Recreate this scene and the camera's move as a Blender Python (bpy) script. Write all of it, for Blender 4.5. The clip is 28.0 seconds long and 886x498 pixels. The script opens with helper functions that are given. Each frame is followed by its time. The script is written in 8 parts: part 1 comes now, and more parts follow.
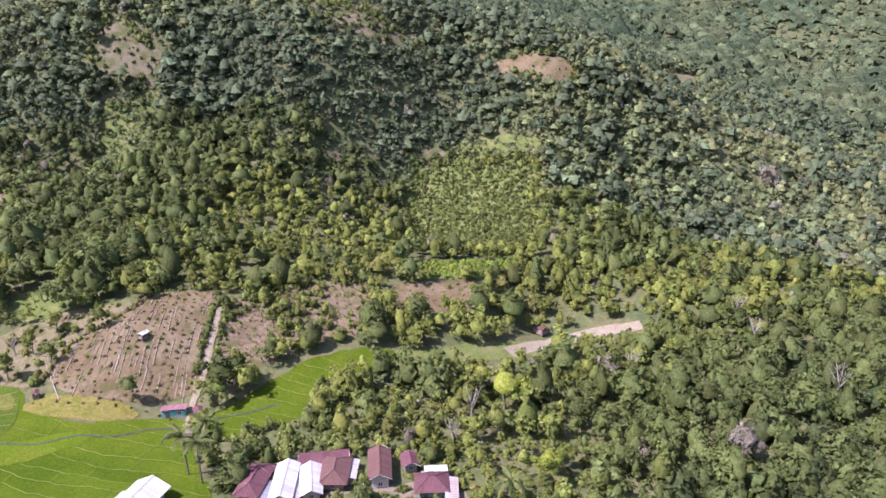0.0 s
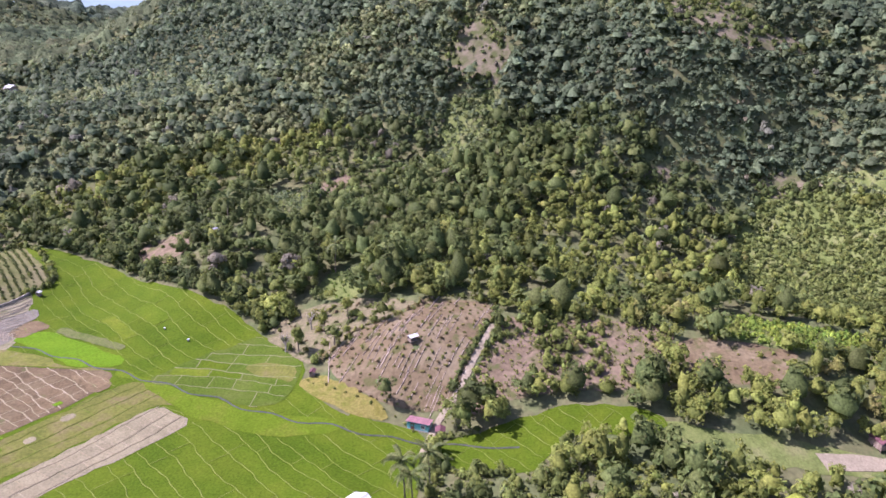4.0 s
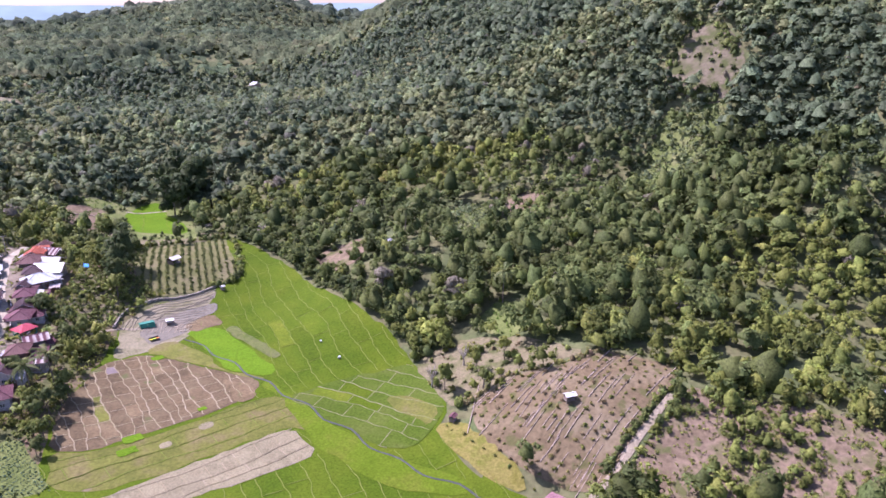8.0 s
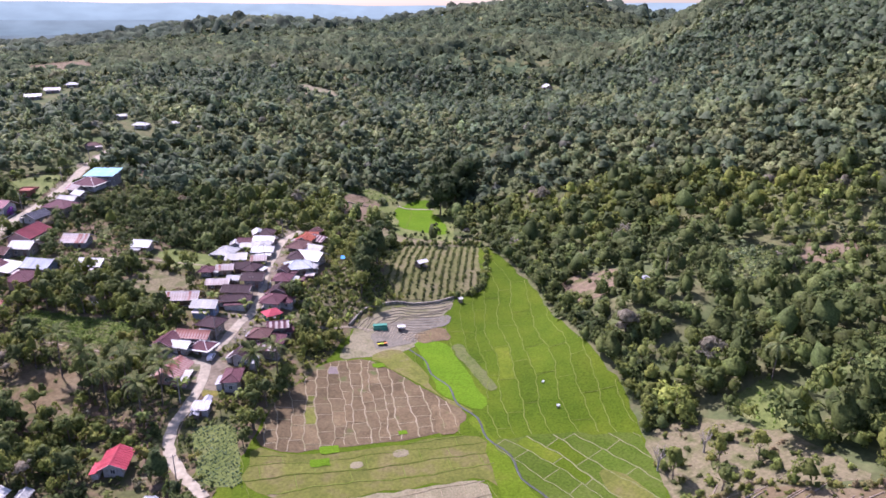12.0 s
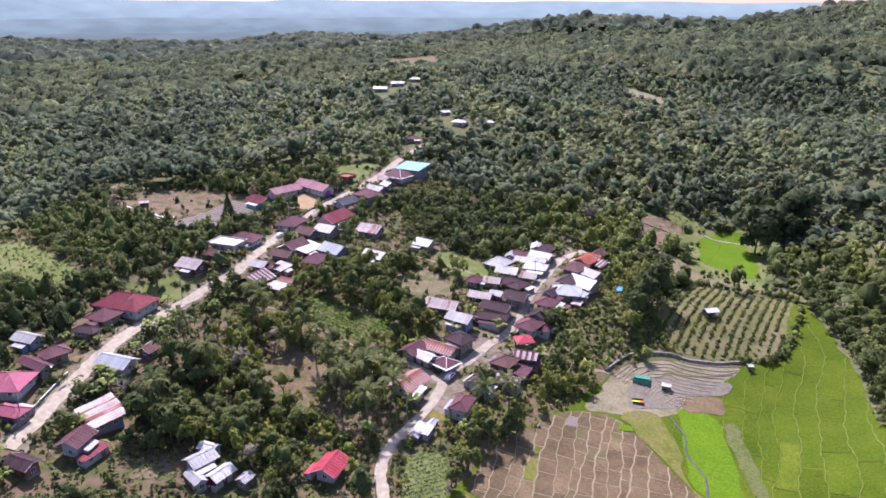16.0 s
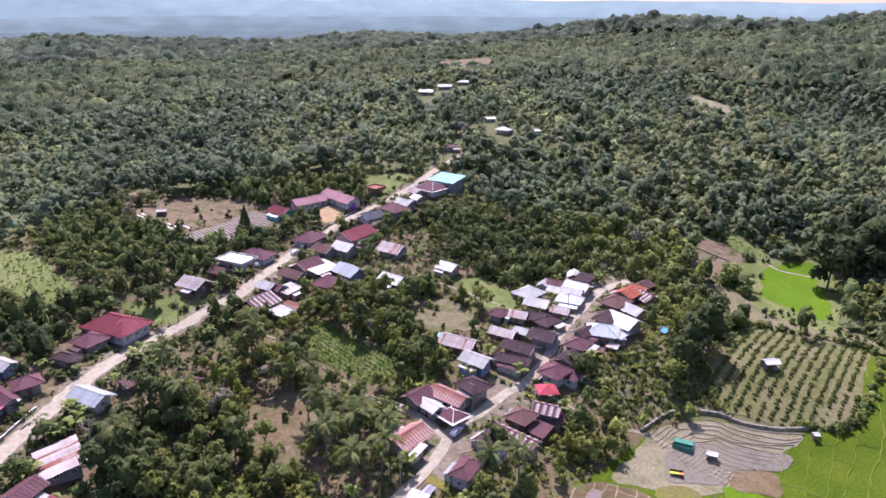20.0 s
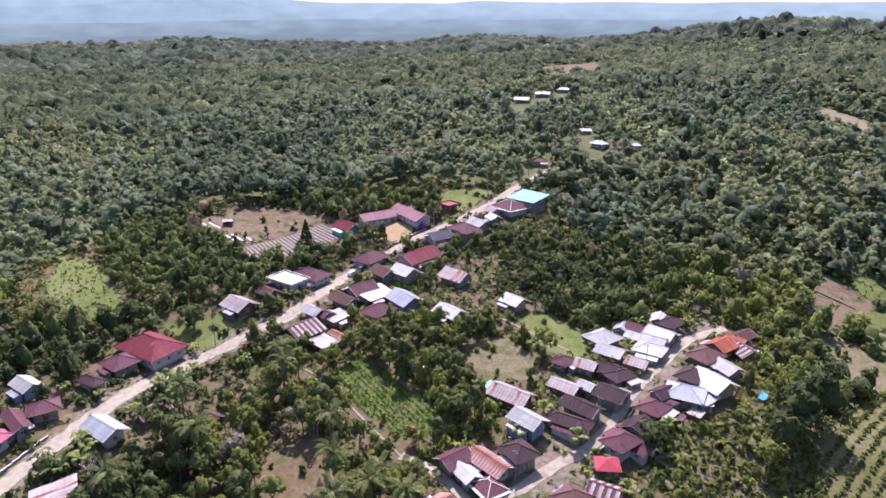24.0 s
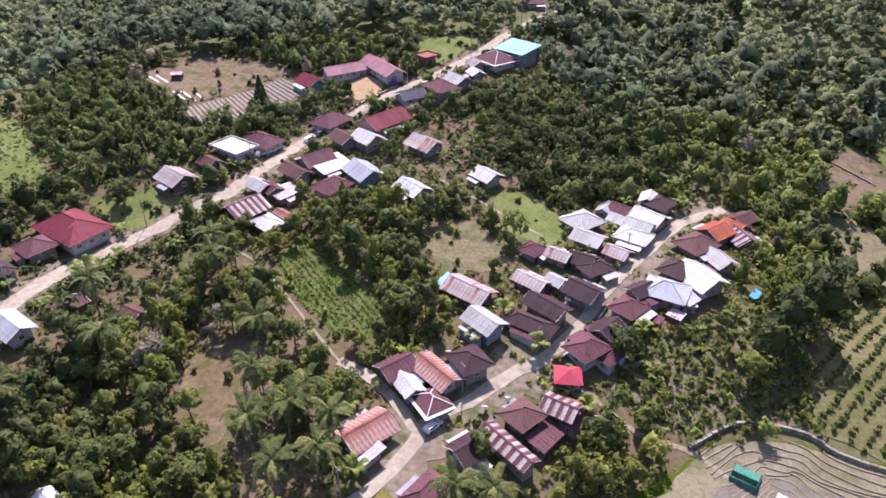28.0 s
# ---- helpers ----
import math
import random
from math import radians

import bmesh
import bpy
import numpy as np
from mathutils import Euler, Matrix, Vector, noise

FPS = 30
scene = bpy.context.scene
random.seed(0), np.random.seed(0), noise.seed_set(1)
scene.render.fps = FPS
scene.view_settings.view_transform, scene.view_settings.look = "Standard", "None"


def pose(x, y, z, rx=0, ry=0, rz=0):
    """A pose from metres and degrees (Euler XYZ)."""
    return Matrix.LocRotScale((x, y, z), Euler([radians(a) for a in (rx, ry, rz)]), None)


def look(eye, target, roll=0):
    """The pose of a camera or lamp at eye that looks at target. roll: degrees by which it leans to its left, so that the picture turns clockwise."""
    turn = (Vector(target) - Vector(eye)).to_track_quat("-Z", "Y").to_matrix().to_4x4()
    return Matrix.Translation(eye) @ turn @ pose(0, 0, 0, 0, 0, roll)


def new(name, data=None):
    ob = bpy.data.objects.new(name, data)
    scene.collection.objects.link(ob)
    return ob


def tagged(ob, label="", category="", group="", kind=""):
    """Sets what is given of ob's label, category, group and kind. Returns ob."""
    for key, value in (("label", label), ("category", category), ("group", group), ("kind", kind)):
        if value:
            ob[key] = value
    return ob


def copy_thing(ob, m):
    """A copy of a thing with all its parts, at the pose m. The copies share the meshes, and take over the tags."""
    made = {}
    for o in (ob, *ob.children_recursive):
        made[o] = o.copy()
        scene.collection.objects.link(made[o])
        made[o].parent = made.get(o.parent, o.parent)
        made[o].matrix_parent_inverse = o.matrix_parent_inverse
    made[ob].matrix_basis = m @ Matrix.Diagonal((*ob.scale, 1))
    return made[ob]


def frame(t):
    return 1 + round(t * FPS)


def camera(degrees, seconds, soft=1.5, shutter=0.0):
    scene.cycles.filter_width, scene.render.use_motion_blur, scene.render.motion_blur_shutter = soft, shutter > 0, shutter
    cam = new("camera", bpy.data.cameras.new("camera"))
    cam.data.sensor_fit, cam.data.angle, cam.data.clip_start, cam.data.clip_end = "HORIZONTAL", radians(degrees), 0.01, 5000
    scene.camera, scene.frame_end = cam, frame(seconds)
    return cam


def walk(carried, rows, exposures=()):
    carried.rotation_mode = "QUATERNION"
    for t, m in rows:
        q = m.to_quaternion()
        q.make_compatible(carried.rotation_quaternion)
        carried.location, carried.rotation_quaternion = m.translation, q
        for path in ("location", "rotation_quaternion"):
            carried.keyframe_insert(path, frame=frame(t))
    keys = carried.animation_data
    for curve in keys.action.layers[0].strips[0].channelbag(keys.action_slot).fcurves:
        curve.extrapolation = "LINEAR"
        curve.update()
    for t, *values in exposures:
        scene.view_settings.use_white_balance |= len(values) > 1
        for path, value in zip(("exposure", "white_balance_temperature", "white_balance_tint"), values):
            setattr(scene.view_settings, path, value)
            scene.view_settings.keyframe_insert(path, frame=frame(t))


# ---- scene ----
cam = camera(64.96, 28.0, soft=1.65)

PATH = [
    (0, pose(-120.86, 1.87, 103.92, 71.670, 0, -102.983) @ pose(0, 0, 0, 0, 0, 0.09)),
    (0.5, pose(-117.96, -1.45, 104.49, 71.498, 0, -97.621) @ pose(0, 0, 0, 0, 0, 0.07)),
    (1, pose(-115.01, -4.75, 105.00, 71.450, 0, -92.247) @ pose(0, 0, 0, 0, 0, 0.21)),
    (1.5, pose(-111.90, -7.87, 105.47, 71.377, 0, -86.889) @ pose(0, 0, 0, 0, 0, 0.25)),
    (2, pose(-108.50, -10.66, 105.96, 71.298, 0, -83.396) @ pose(0, 0, 0, 0, 0, 0.28)),
    (2.5, pose(-104.88, -13.17, 106.49, 71.219, 0, -80.700) @ pose(0, 0, 0, 0, 0, 0.33)),
    (3, pose(-101.10, -15.48, 107.04, 71.144, 0, -78.036) @ pose(0, 0, 0, 0, 0, 0.26)),
    (3.5, pose(-97.19, -17.63, 107.54, 71.078, 0, -74.988) @ pose(0, 0, 0, 0, 0, 0.17)),
    (5.5, pose(-79.74, -22.15, 107.30, 71.201, 0, -70.375) @ pose(0, 0, 0, 0, 0, 0.02)),
    (6, pose(-75.61, -22.36, 107.70, 71.136, 0, -69.801) @ pose(0, 0, 0, 0, 0, -0.07)),
    (6.5, pose(-71.42, -22.37, 108.06, 71.076, 0, -69.036) @ pose(0, 0, 0, 0, 0, -0.11)),
    (7, pose(-67.21, -22.11, 108.31, 71.026, 0, -65.965) @ pose(0, 0, 0, 0, 0, -0.19)),
    (7.5, pose(-62.97, -21.69, 108.34, 71.069, 0, -60.034) @ pose(0, 0, 0, 0, 0, -0.28)),
    (8, pose(-58.72, -21.23, 108.25, 71.174, 0, -53.923) @ pose(0, 0, 0, 0, 0, -0.22)),
    (8.5, pose(-54.56, -20.62, 108.30, 71.216, 0, -46.927) @ pose(0, 0, 0, 0, 0, -0.28)),
    (9, pose(-50.48, -19.83, 108.48, 71.251, 0, -40.936) @ pose(0, 0, 0, 0, 0, -0.30)),
    (9.5, pose(-46.44, -18.93, 108.70, 71.269, 0, -36.011) @ pose(0, 0, 0, 0, 0, -0.27)),
    (10, pose(-42.59, -17.74, 108.89, 71.231, 0, -35.745) @ pose(0, 0, 0, 0, 0, -0.23)),
    (10.5, pose(-38.95, -16.16, 108.99, 71.237, 0, -35.733) @ pose(0, 0, 0, 0, 0, -0.18)),
    (11, pose(-35.46, -14.41, 109.08, 71.212, 0, -35.444) @ pose(0, 0, 0, 0, 0, -0.12)),
    (11.5, pose(-32.09, -12.56, 109.18, 71.208, 0, -33.630) @ pose(0, 0, 0, 0, 0, -0.10)),
    (12, pose(-28.74, -10.61, 109.28, 71.226, 0, -29.339) @ pose(0, 0, 0, 0, 0, -0.07)),
    (12.5, pose(-25.33, -8.62, 109.39, 71.226, 0, -25.891) @ pose(0, 0, 0, 0, 0, -0.05)),
    (14.5, pose(-12.78, 0.48, 110.24, 71.245, 0, -15.238) @ pose(0, 0, 0, 0, 0, -0.08)),
    (15, pose(-9.99, 3.41, 110.60, 71.193, 0, -10.854) @ pose(0, 0, 0, 0, 0, -0.09)),
    (15.5, pose(-7.26, 6.33, 110.95, 71.144, 0, -6.273) @ pose(0, 0, 0, 0, 0, -0.07)),
    (16, pose(-4.58, 9.34, 111.34, 71.092, 0, -1.834) @ pose(0, 0, 0, 0, 0, -0.08)),
    (16.5, pose(-2.13, 12.58, 111.71, 71.009, 0, -1.212) @ pose(0, 0, 0, 0, 0, -0.04)),
    (17, pose(-0.02, 16.00, 111.98, 70.986, 0, 0.000) @ pose(0, 0, 0, 0, 0, -0.05)),
    (17.5, pose(1.83, 19.43, 112.13, 70.957, 0, 1.399) @ pose(0, 0, 0, 0, 0, -0.00)),
    (18, pose(3.41, 22.88, 112.21, 70.933, 0, 1.604) @ pose(0, 0, 0, 0, 0, 0.02)),
    (18.5, pose(4.80, 26.49, 112.24, 70.939, 0, 1.670) @ pose(0, 0, 0, 0, 0, 0.07)),
    (19, pose(6.12, 30.17, 112.22, 70.930, 0, 2.130) @ pose(0, 0, 0, 0, 0, 0.13)),
    (19.5, pose(7.47, 33.83, 112.11, 70.953, 0, 2.714) @ pose(0, 0, 0, 0, 0, 0.15)),
    (20, pose(8.83, 37.56, 111.96, 71.014, 0, 3.364) @ pose(0, 0, 0, 0, 0, 0.15)),
    (20.5, pose(10.14, 41.33, 111.88, 71.026, 0, 4.298) @ pose(0, 0, 0, 0, 0, 0.09)),
    (22.5, pose(16.82, 55.35, 112.18, 71.123, 0, 8.161) @ pose(0, 0, 0, 0, 0, -0.07)),
    (23, pose(18.25, 59.17, 112.22, 71.124, 0, 10.776) @ pose(0, 0, 0, 0, 0, -0.08)),
    (23.5, pose(19.61, 62.99, 112.17, 71.185, 0, 11.869) @ pose(0, 0, 0, 0, 0, -0.10)),
    (24, pose(20.92, 66.84, 112.09, 71.232, 0, 12.761) @ pose(0, 0, 0, 0, 0, -0.08)),
    (24.5, pose(22.19, 70.71, 111.99, 71.240, 0, 13.124) @ pose(0, 0, 0, 0, 0, -0.14)),
    (25, pose(23.42, 74.59, 111.87, 71.294, 0, 13.412) @ pose(0, 0, 0, 0, 0, -0.13)),
    (25.5, pose(24.58, 78.44, 111.69, 71.307, 0, 13.662) @ pose(0, 0, 0, 0, 0, -0.16)),
    (26, pose(25.65, 82.25, 111.41, 70.741, 0, 13.660) @ pose(0, 0, 0, 0, 0, -0.12)),
    (26.5, pose(26.62, 86.08, 111.13, 67.117, 0, 13.629) @ pose(0, 0, 0, 0, 0, -0.09)),
    (27, pose(27.49, 89.97, 110.93, 63.065, 0, 13.771) @ pose(0, 0, 0, 0, 0, -0.09)),
    (27.5, pose(28.24, 93.93, 110.81, 59.318, 0, 13.925) @ pose(0, 0, 0, 0, 0, -0.01)),
    (28, pose(28.96, 97.88, 110.82, 58.157, 0, 13.901) @ pose(0, 0, 0, 0, 0, 0.02)),
]

walk(cam, PATH, exposures=[(0.0, 1.18, 5800, 44), (8.0, 1.21, 5620, 50), (11.0, 1.04, 5700, 46), (15.0, 1.02, 5800, 42), (24.0, 1.03, 5850, 41), (28.0, 1.0, 6000, 40)])

# ---- daylight ----
SUN_AZ, SUN_EL = -10.0, 53.0
world = bpy.data.worlds.new("world")
scene.world = world
world.use_nodes = True
wn = world.node_tree
sky = wn.nodes.new("ShaderNodeTexSky")
sky.sky_type, sky.sun_disc = "NISHITA", False
sky.sun_elevation, sky.sun_rotation = radians(SUN_EL), radians(SUN_AZ)
sky.air_density, sky.dust_density = 1.0, 1.6
wn.nodes["Background"].inputs["Strength"].default_value = 0.115
wn.links.new(sky.outputs[0], wn.nodes["Background"].inputs[0])
sun = new("sun", bpy.data.lights.new("sun", "SUN"))
sun.data.energy, sun.data.angle, sun.data.color = 4.9, radians(0.5), (1.0, 0.95, 0.87)
az, el = radians(SUN_AZ), radians(SUN_EL)
sun.matrix_world = look((900 * math.sin(az) * math.cos(el), 900 * math.cos(az) * math.cos(el), 900 * math.sin(el)), (0, 0, 0))

# ---- plan: spot heights, areas and ways, in metres ----
AREA, LINE = {}, {}
VALLEY_HEIGHTS = [
    (65, 201, 0), (70, 197, 0), (92, 141, 0), (88, 128, -0.5), (82, 78, -2), (50, 102, -2.5),
    (34, 39, -5), (77, 40, -6), (102, -87, -8), (20, 60, -4), (40, 150, -0.7), (108, 110, 0),
    (120, 180, 1), (150, 270, 3), (139, 330, 4), (155, 330, 3), (30, 130, -1.5), (60, 170, -0.3),
    (10, 110, -1.5), (60, -40, -7), (0, -30, -6), (60, 10, -6.5), (0, 0, -6), (40, -120, -6),
    (-40, -80, -5), (98, 320, 9), (98, 233, 8), (115, 215, 3),
]
VILLAGE_HEIGHTS = [
    (28, 212, 8), (58, 250, 12), (29, 277, 14), (65, 281, 11), (46, 282, 15), (18, 222, 11),
    (-1, 232, 13), (6, 174, 5), (-27, 155, 3), (-4, 280, 18), (-51, 248, 14), (-106, 232, 16),
    (-92, 192, 12), (-80, 275, 20), (-47, 271, 17), (-27, 298, 20), (-64, 352, 26), (-8, 376, 28),
    (-89, 309, 20), (-110, 207, 16), (-78, 349, 24), (-60, 120, 3), (-60, 60, -1), (-20, 90, -1),
    (50, 195, 1.5), (70, 262, 10),
]
HILL_HEIGHTS = [
    (96, 49, 6.5), (124, 30, 10.3), (139, -20, 8), (319, 86, 97), (246, -22, 36), (142, 152, 17),
    (268, 29, 50), (277, 160, 47), (279, 244, 48), (202, -57, 3), (211, 50, 22), (196, 147, 21),
    (122, -76, 2), (327, 118, 95), (357, 255, 67), (314, 149, 66), (204, 334, 30), (254, 199, 32),
    (235, 120, 31), (330, 30, 110), (380, 80, 125), (400, -20, 118), (290, -56, 86), (270, -84, 48),
    (245, 5, 47), (275, -12, 80), (262, -146, 76), (290, -207, 72), (334, 142, 92), (386, 248, 90), (329, 173, 77),
    (256, 106, 32), (250, -290, 22), (100, -150, 0), (190, -180, 9),
]
FAR_HEIGHTS = [
    (361, 485, 43), (23, 452, 40), (391, 615, 72), (417, 434, 64), (38, 380, 22), (140, 394, 24),
    (254, 512, 35), (-445, 800, 38), (-306, 855, 46), (-142, 865, 52), (91, 641, 58), (-281, 502, 27),
    (-155, 435, 33), (-78, 481, 40), (97, 438, 36), (-101, 267, 23), (55, 363, 21), (-130, 120, 12),
    (-180, 200, 20), (-250, 300, 25), (-150, 0, 4), (0, 1000, 60), (-700, 700, 34), (-600, 1000, 38),
    (0, -300, 0), (-200, -100, 4),
]
RIDGE_HEIGHTS = [
    (600, 0, 135), (600, -300, 102), (800, -380, 125), (750, -150, 145), (600, 300, 140), (520, -160, 120),
    (450, -120, 108), (400, -250, 76), (500, 430, 112), (620, 500, 126), (540, 574, 78), (524, 747, 84),
    (640, 870, 119), (690, 815, 111), (560, 950, 111), (715, 715, 74), (770, 640, 84), (470, 880, 84), (374, 706, 78),
    (259, 1164, 92), (340, 1210, 94), (170, 1190, 82), (60, 1173, 68), (200, 1000, 68), (430, 1080, 86), (-200, 1150, 46), (700, 1150, 92),
]
AREA['paddy_basin'] = [(143.5, 255.4), (132.4, 202.5), (117.5, 159.6), (113.3, 140.2), (108.7, 122.0), (101.1, 108.3), (91.3, 91.5), (86.1, 82.0), (75.4, 79.4), (67.5, 59.1), (69.9, 59.4), (69.9, 45.2), (69.7, 36.4), (58.0, 32.2), (45.4, 30.0), (30, 24), (5, 28), (-22, 60), (-22, 110), (-8, 138), (5.3, 153.1), (14.3, 165.2), (38.2, 184.9), (57.6, 206.6), (73.6, 212.2), (100.0, 208.0), (114.1, 209.6), (115.5, 215.8), (138.6, 253.1)]
AREA['brown_paddy'] = [(14.3, 165.2), (37.2, 183.1), (50.5, 182.0), (56.5, 166.0), (60.2, 154.0), (64.2, 140.5), (60.8, 136.0), (47.0, 135.6), (34.5, 139.0), (11.8, 143.4), (4.4, 150.8)]
AREA['olive_paddy'] = [(4.2, 150.3), (11.5, 143.0), (35.5, 136.7), (55.7, 132.3), (62.5, 127.5), (54.9, 106.3), (52.5, 113.9), (5.4, 126.8), (-2.5, 137.5)]
AREA['dry_terrace'] = [(58.3, 207.6), (73.2, 211.6), (99.5, 207.3), (86.0, 196.7), (67.6, 182.8), (40.8, 183.0)]
AREA['lower_paddy'] = [(62.5, 126.0), (80.2, 119.5), (100.1, 107.7), (92.0, 92.5), (86.0, 83.3), (75.4, 80.6), (66.5, 80.5), (61.8, 87.0), (61.5, 104.0)]
AREA['stream_strip'] = [(61.5, 137.0), (66.2, 138.4), (61.4, 110.6), (60.6, 97.1), (60.8, 82.1), (65.4, 59.5), (60.2, 59.4), (51.3, 73.7), (50.0, 100.1), (55.5, 113.0), (62.5, 127.5)]
AREA['fallow_strip'] = [(51.0, 183.0), (63.5, 186.0), (64.6, 169.0), (60.8, 153.5), (66.4, 139.6), (64.6, 139.6), (60.6, 154.0), (57.0, 166.0)]
AREA['bright_strip'] = [(70.5, 188.3), (80.6, 183.6), (77.0, 163.0), (72.5, 141.2), (67.3, 139.0), (61.5, 153.0), (65.8, 169.1)]
AREA['clearing'] = [(88.7, 76.5), (101.8, 71.6), (111.1, 58.3), (123.5, 49.5), (125.1, 29.0), (103.8, 29.5), (82.3, 31.0), (77.3, 36.8), (75.9, 50.7), (79.1, 66.6)]
AREA['dry_scrub'] = [(101.7, 107.0), (115.4, 101.9), (122.6, 84.1), (120.0, 54.9), (99.3, 70.1), (85.8, 79.9), (90.7, 92.9)]
AREA['garden_slope'] = [(98.7, 26.9), (119.6, 25.5), (129.6, -6.7), (134.2, -31.0), (108.2, -28.2), (96.2, -15.8), (94.4, -4.3), (88.1, 10.5), (77.1, 26.7)]
AREA['brown_field'] = [(125.3, -31.5), (132.4, -42.3), (132.5, -69.6), (113.1, -64.1), (110.0, -48.1), (110.9, -30.4)]
AREA['yellow_crop'] = [(146.3, -41.2), (155.2, -52.2), (155.8, -96.4), (136.4, -87.9), (133.3, -69.7), (133.7, -42.4)]
AREA['hill_bare'] = [(287.1, -118), (279.3, -155.4), (256.4, -170), (250.0, -153.3), (266, -126.3)]
AREA['hill_bare2'] = [(405, -288), (428, -350), (372, -316), (313.6, -257.6), (322, -246)]
AREA['hill_bare3'] = [(323.0, -10.4), (326.1, -50.6), (309.4, -68.3), (312.5, -103.7), (307.0, -91.9), (293.6, -52.5), (298.7, -16.7)]
AREA['banana_slope'] = [(248.6, -67.8), (250.2, -88.8), (222.8, -129.7), (205.0, -125.8), (172, -111.3), (160, -88), (180, -55), (225, -56)]
AREA['scar_a'] = [(326.4, 99.8), (324.9, 82.7), (306.9, 63.3), (296.6, 63.5), (288.8, 70.5), (294.0, 89.4), (302.1, 103.6)]
AREA['scar_b'] = [(242.0, -9), (248, -21.9), (245, -31), (236.2, -30), (233, -17.1)]
AREA['shed_clearing'] = [(144.0, 195.9), (159.7, 182.9), (145.9, 163.3), (134.8, 166.6), (128.9, 177.2)]
AREA['orchard'] = [(103.7, 270.4), (139.8, 254.9), (113.3, 211.6), (97.2, 208.7), (77.8, 215.0), (78.3, 229.4)]
AREA['small_paddy'] = [(131.0, 329.7), (145.9, 338.5), (157.6, 337.4), (151.2, 318.3), (145.1, 294.4), (139.3, 283.9), (133.1, 284.8), (130.6, 292.7), (121.1, 301.3)]
AREA['tilled_brown'] = [(103.1, 342.1), (114.1, 351.1), (121.4, 346.4), (126.6, 338.0), (113.3, 317.4), (100.2, 309.4), (95.7, 319.3)]
AREA['veg_rows'] = [(119.6, 359.8), (129.5, 354.0), (139.4, 345.7), (137.8, 337.7), (128.2, 339.5), (121.4, 346.4)]
AREA['school_yard'] = [(-75.6, 342.1), (-69.1, 351.5), (-52.1, 341.7), (-57.5, 327.9), (-68.9, 331.8)]
AREA['left_green'] = [(-111.9, 243.8), (-91.8, 254.9), (-83.8, 250.1), (-89.3, 235.9), (-97.2, 234.9)]
AREA['left_field'] = [(-176.3, 278.7), (-163.0, 279.0), (-123.3, 245.9), (-132.5, 236.6), (-158.8, 249.0)]
AREA['terrace_green'] = [(-50.8, 237.4), (-44.1, 246.8), (-30.3, 235.7), (-14.5, 222.0), (-16.6, 211.5), (-25.6, 213.2), (-33.9, 218.8), (-42.5, 226.3)]
AREA['bare_soil3'] = [(-45.2, 186.3), (-38.8, 188.1), (-35.6, 181.2), (-39.9, 177.5)]
AREA['veg_garden'] = [(-8.8, 163.1), (2.7, 160.7), (-1.9, 135.8), (-11.0, 140.1)]
AREA['yellow_yard'] = [(-2.2, 182.2), (2.5, 183.6), (2.7, 174.5), (-3.6, 173.3)]
AREA['left_garden'] = [(-77.2, 149.0), (-74.0, 160.5), (-65.1, 158.3), (-64.4, 150.8)]
AREA['scrub_slope'] = [(34.8, 212.8), (41, 226), (50, 232), (58, 240), (70, 246), (80, 240), (78, 216), (66.4, 213.5), (52.6, 206.6)]
AREA['orchard_skirt'] = [(73.3, 231.0), (83.2, 248.6), (96.0, 239.8), (91.5, 212.9), (73.2, 216.3)]
AREA['dry_patch_far'] = [(-54.0, 837.4), (17.8, 877.7), (17.4, 720.2), (-35.0, 711.4)]
AREA['gap_b'] = [(180.9, 852.5), (248.2, 961.4), (224.8, 870.9), (177.6, 807.7)]
AREA['roadside_grass'] = [(-52.1, 381.7), (-35.3, 393.9), (-26.4, 386.7), (-39.6, 353.0), (-46.7, 362.1)]
AREA['tree_gap'] = [(-2.5, 404.0), (7.5, 380.8), (17.2, 375.2), (13.1, 394.2), (5.4, 398.8)]
LINE['main_road'] = (4.2, [(-105.1, 155.9), (-103.7, 165.4), (-102.9, 177.5), (-101.7, 191.0), (-98.4, 211.8), (-92.6, 226.0), (-86.4, 236.8), (-80.9, 248.0), (-75.4, 257.4), (-72.9, 266.6), (-69.2, 282.6), (-65.0, 300.3), (-56.3, 321.4), (-47.9, 335.4), (-38.4, 348.4), (-27.4, 369.0), (-16.3, 397.8), (-4.7, 419.7), (4.1, 431.8), (8.1, 439.0)])
LINE['street'] = (2.9, [(-11.1, 135.7), (-14.6, 148.5), (-15.3, 158.5), (-12.4, 166.4), (-9.4, 170.1), (-3.7, 178.7), (0.1, 187.0), (2.2, 194.7), (8.9, 201.2), (15.7, 209.8), (22.1, 216.6), (26.8, 224.3), (30.8, 233.1), (35.1, 244.4), (42.7, 259.1), (52.6, 278.4), (66.0, 293.8)])
LINE['lane'] = (2.5, [(2.2, 194.7), (1.4, 191.1), (-7.4, 198.9), (-13.7, 202.8), (-21.1, 205.3)])
LINE['field_track'] = (2.0, [(59.2, 33.7), (74.2, 33.9), (86.0, 30.9), (101.1, 28.7), (114.2, 27.1)])
LINE['sand_road'] = (6.0, [(88.4, -70), (94.3, -84.9), (96.8, -103.6), (94.0, -123.7)])
LINE['footpath'] = (1.2, [(31.2, 211.6), (43.5, 204.8), (53.7, 204.4), (61.3, 200.6)])
LINE['garden_path'] = (0.7, [(-61.3, 236.2), (-50.6, 230.7), (-31.2, 213.9), (-21.1, 205.3)])
LINE['meadow_path'] = (1.0, [(-16.8, 280.0), (0.6, 269.6), (16.3, 260.9)])
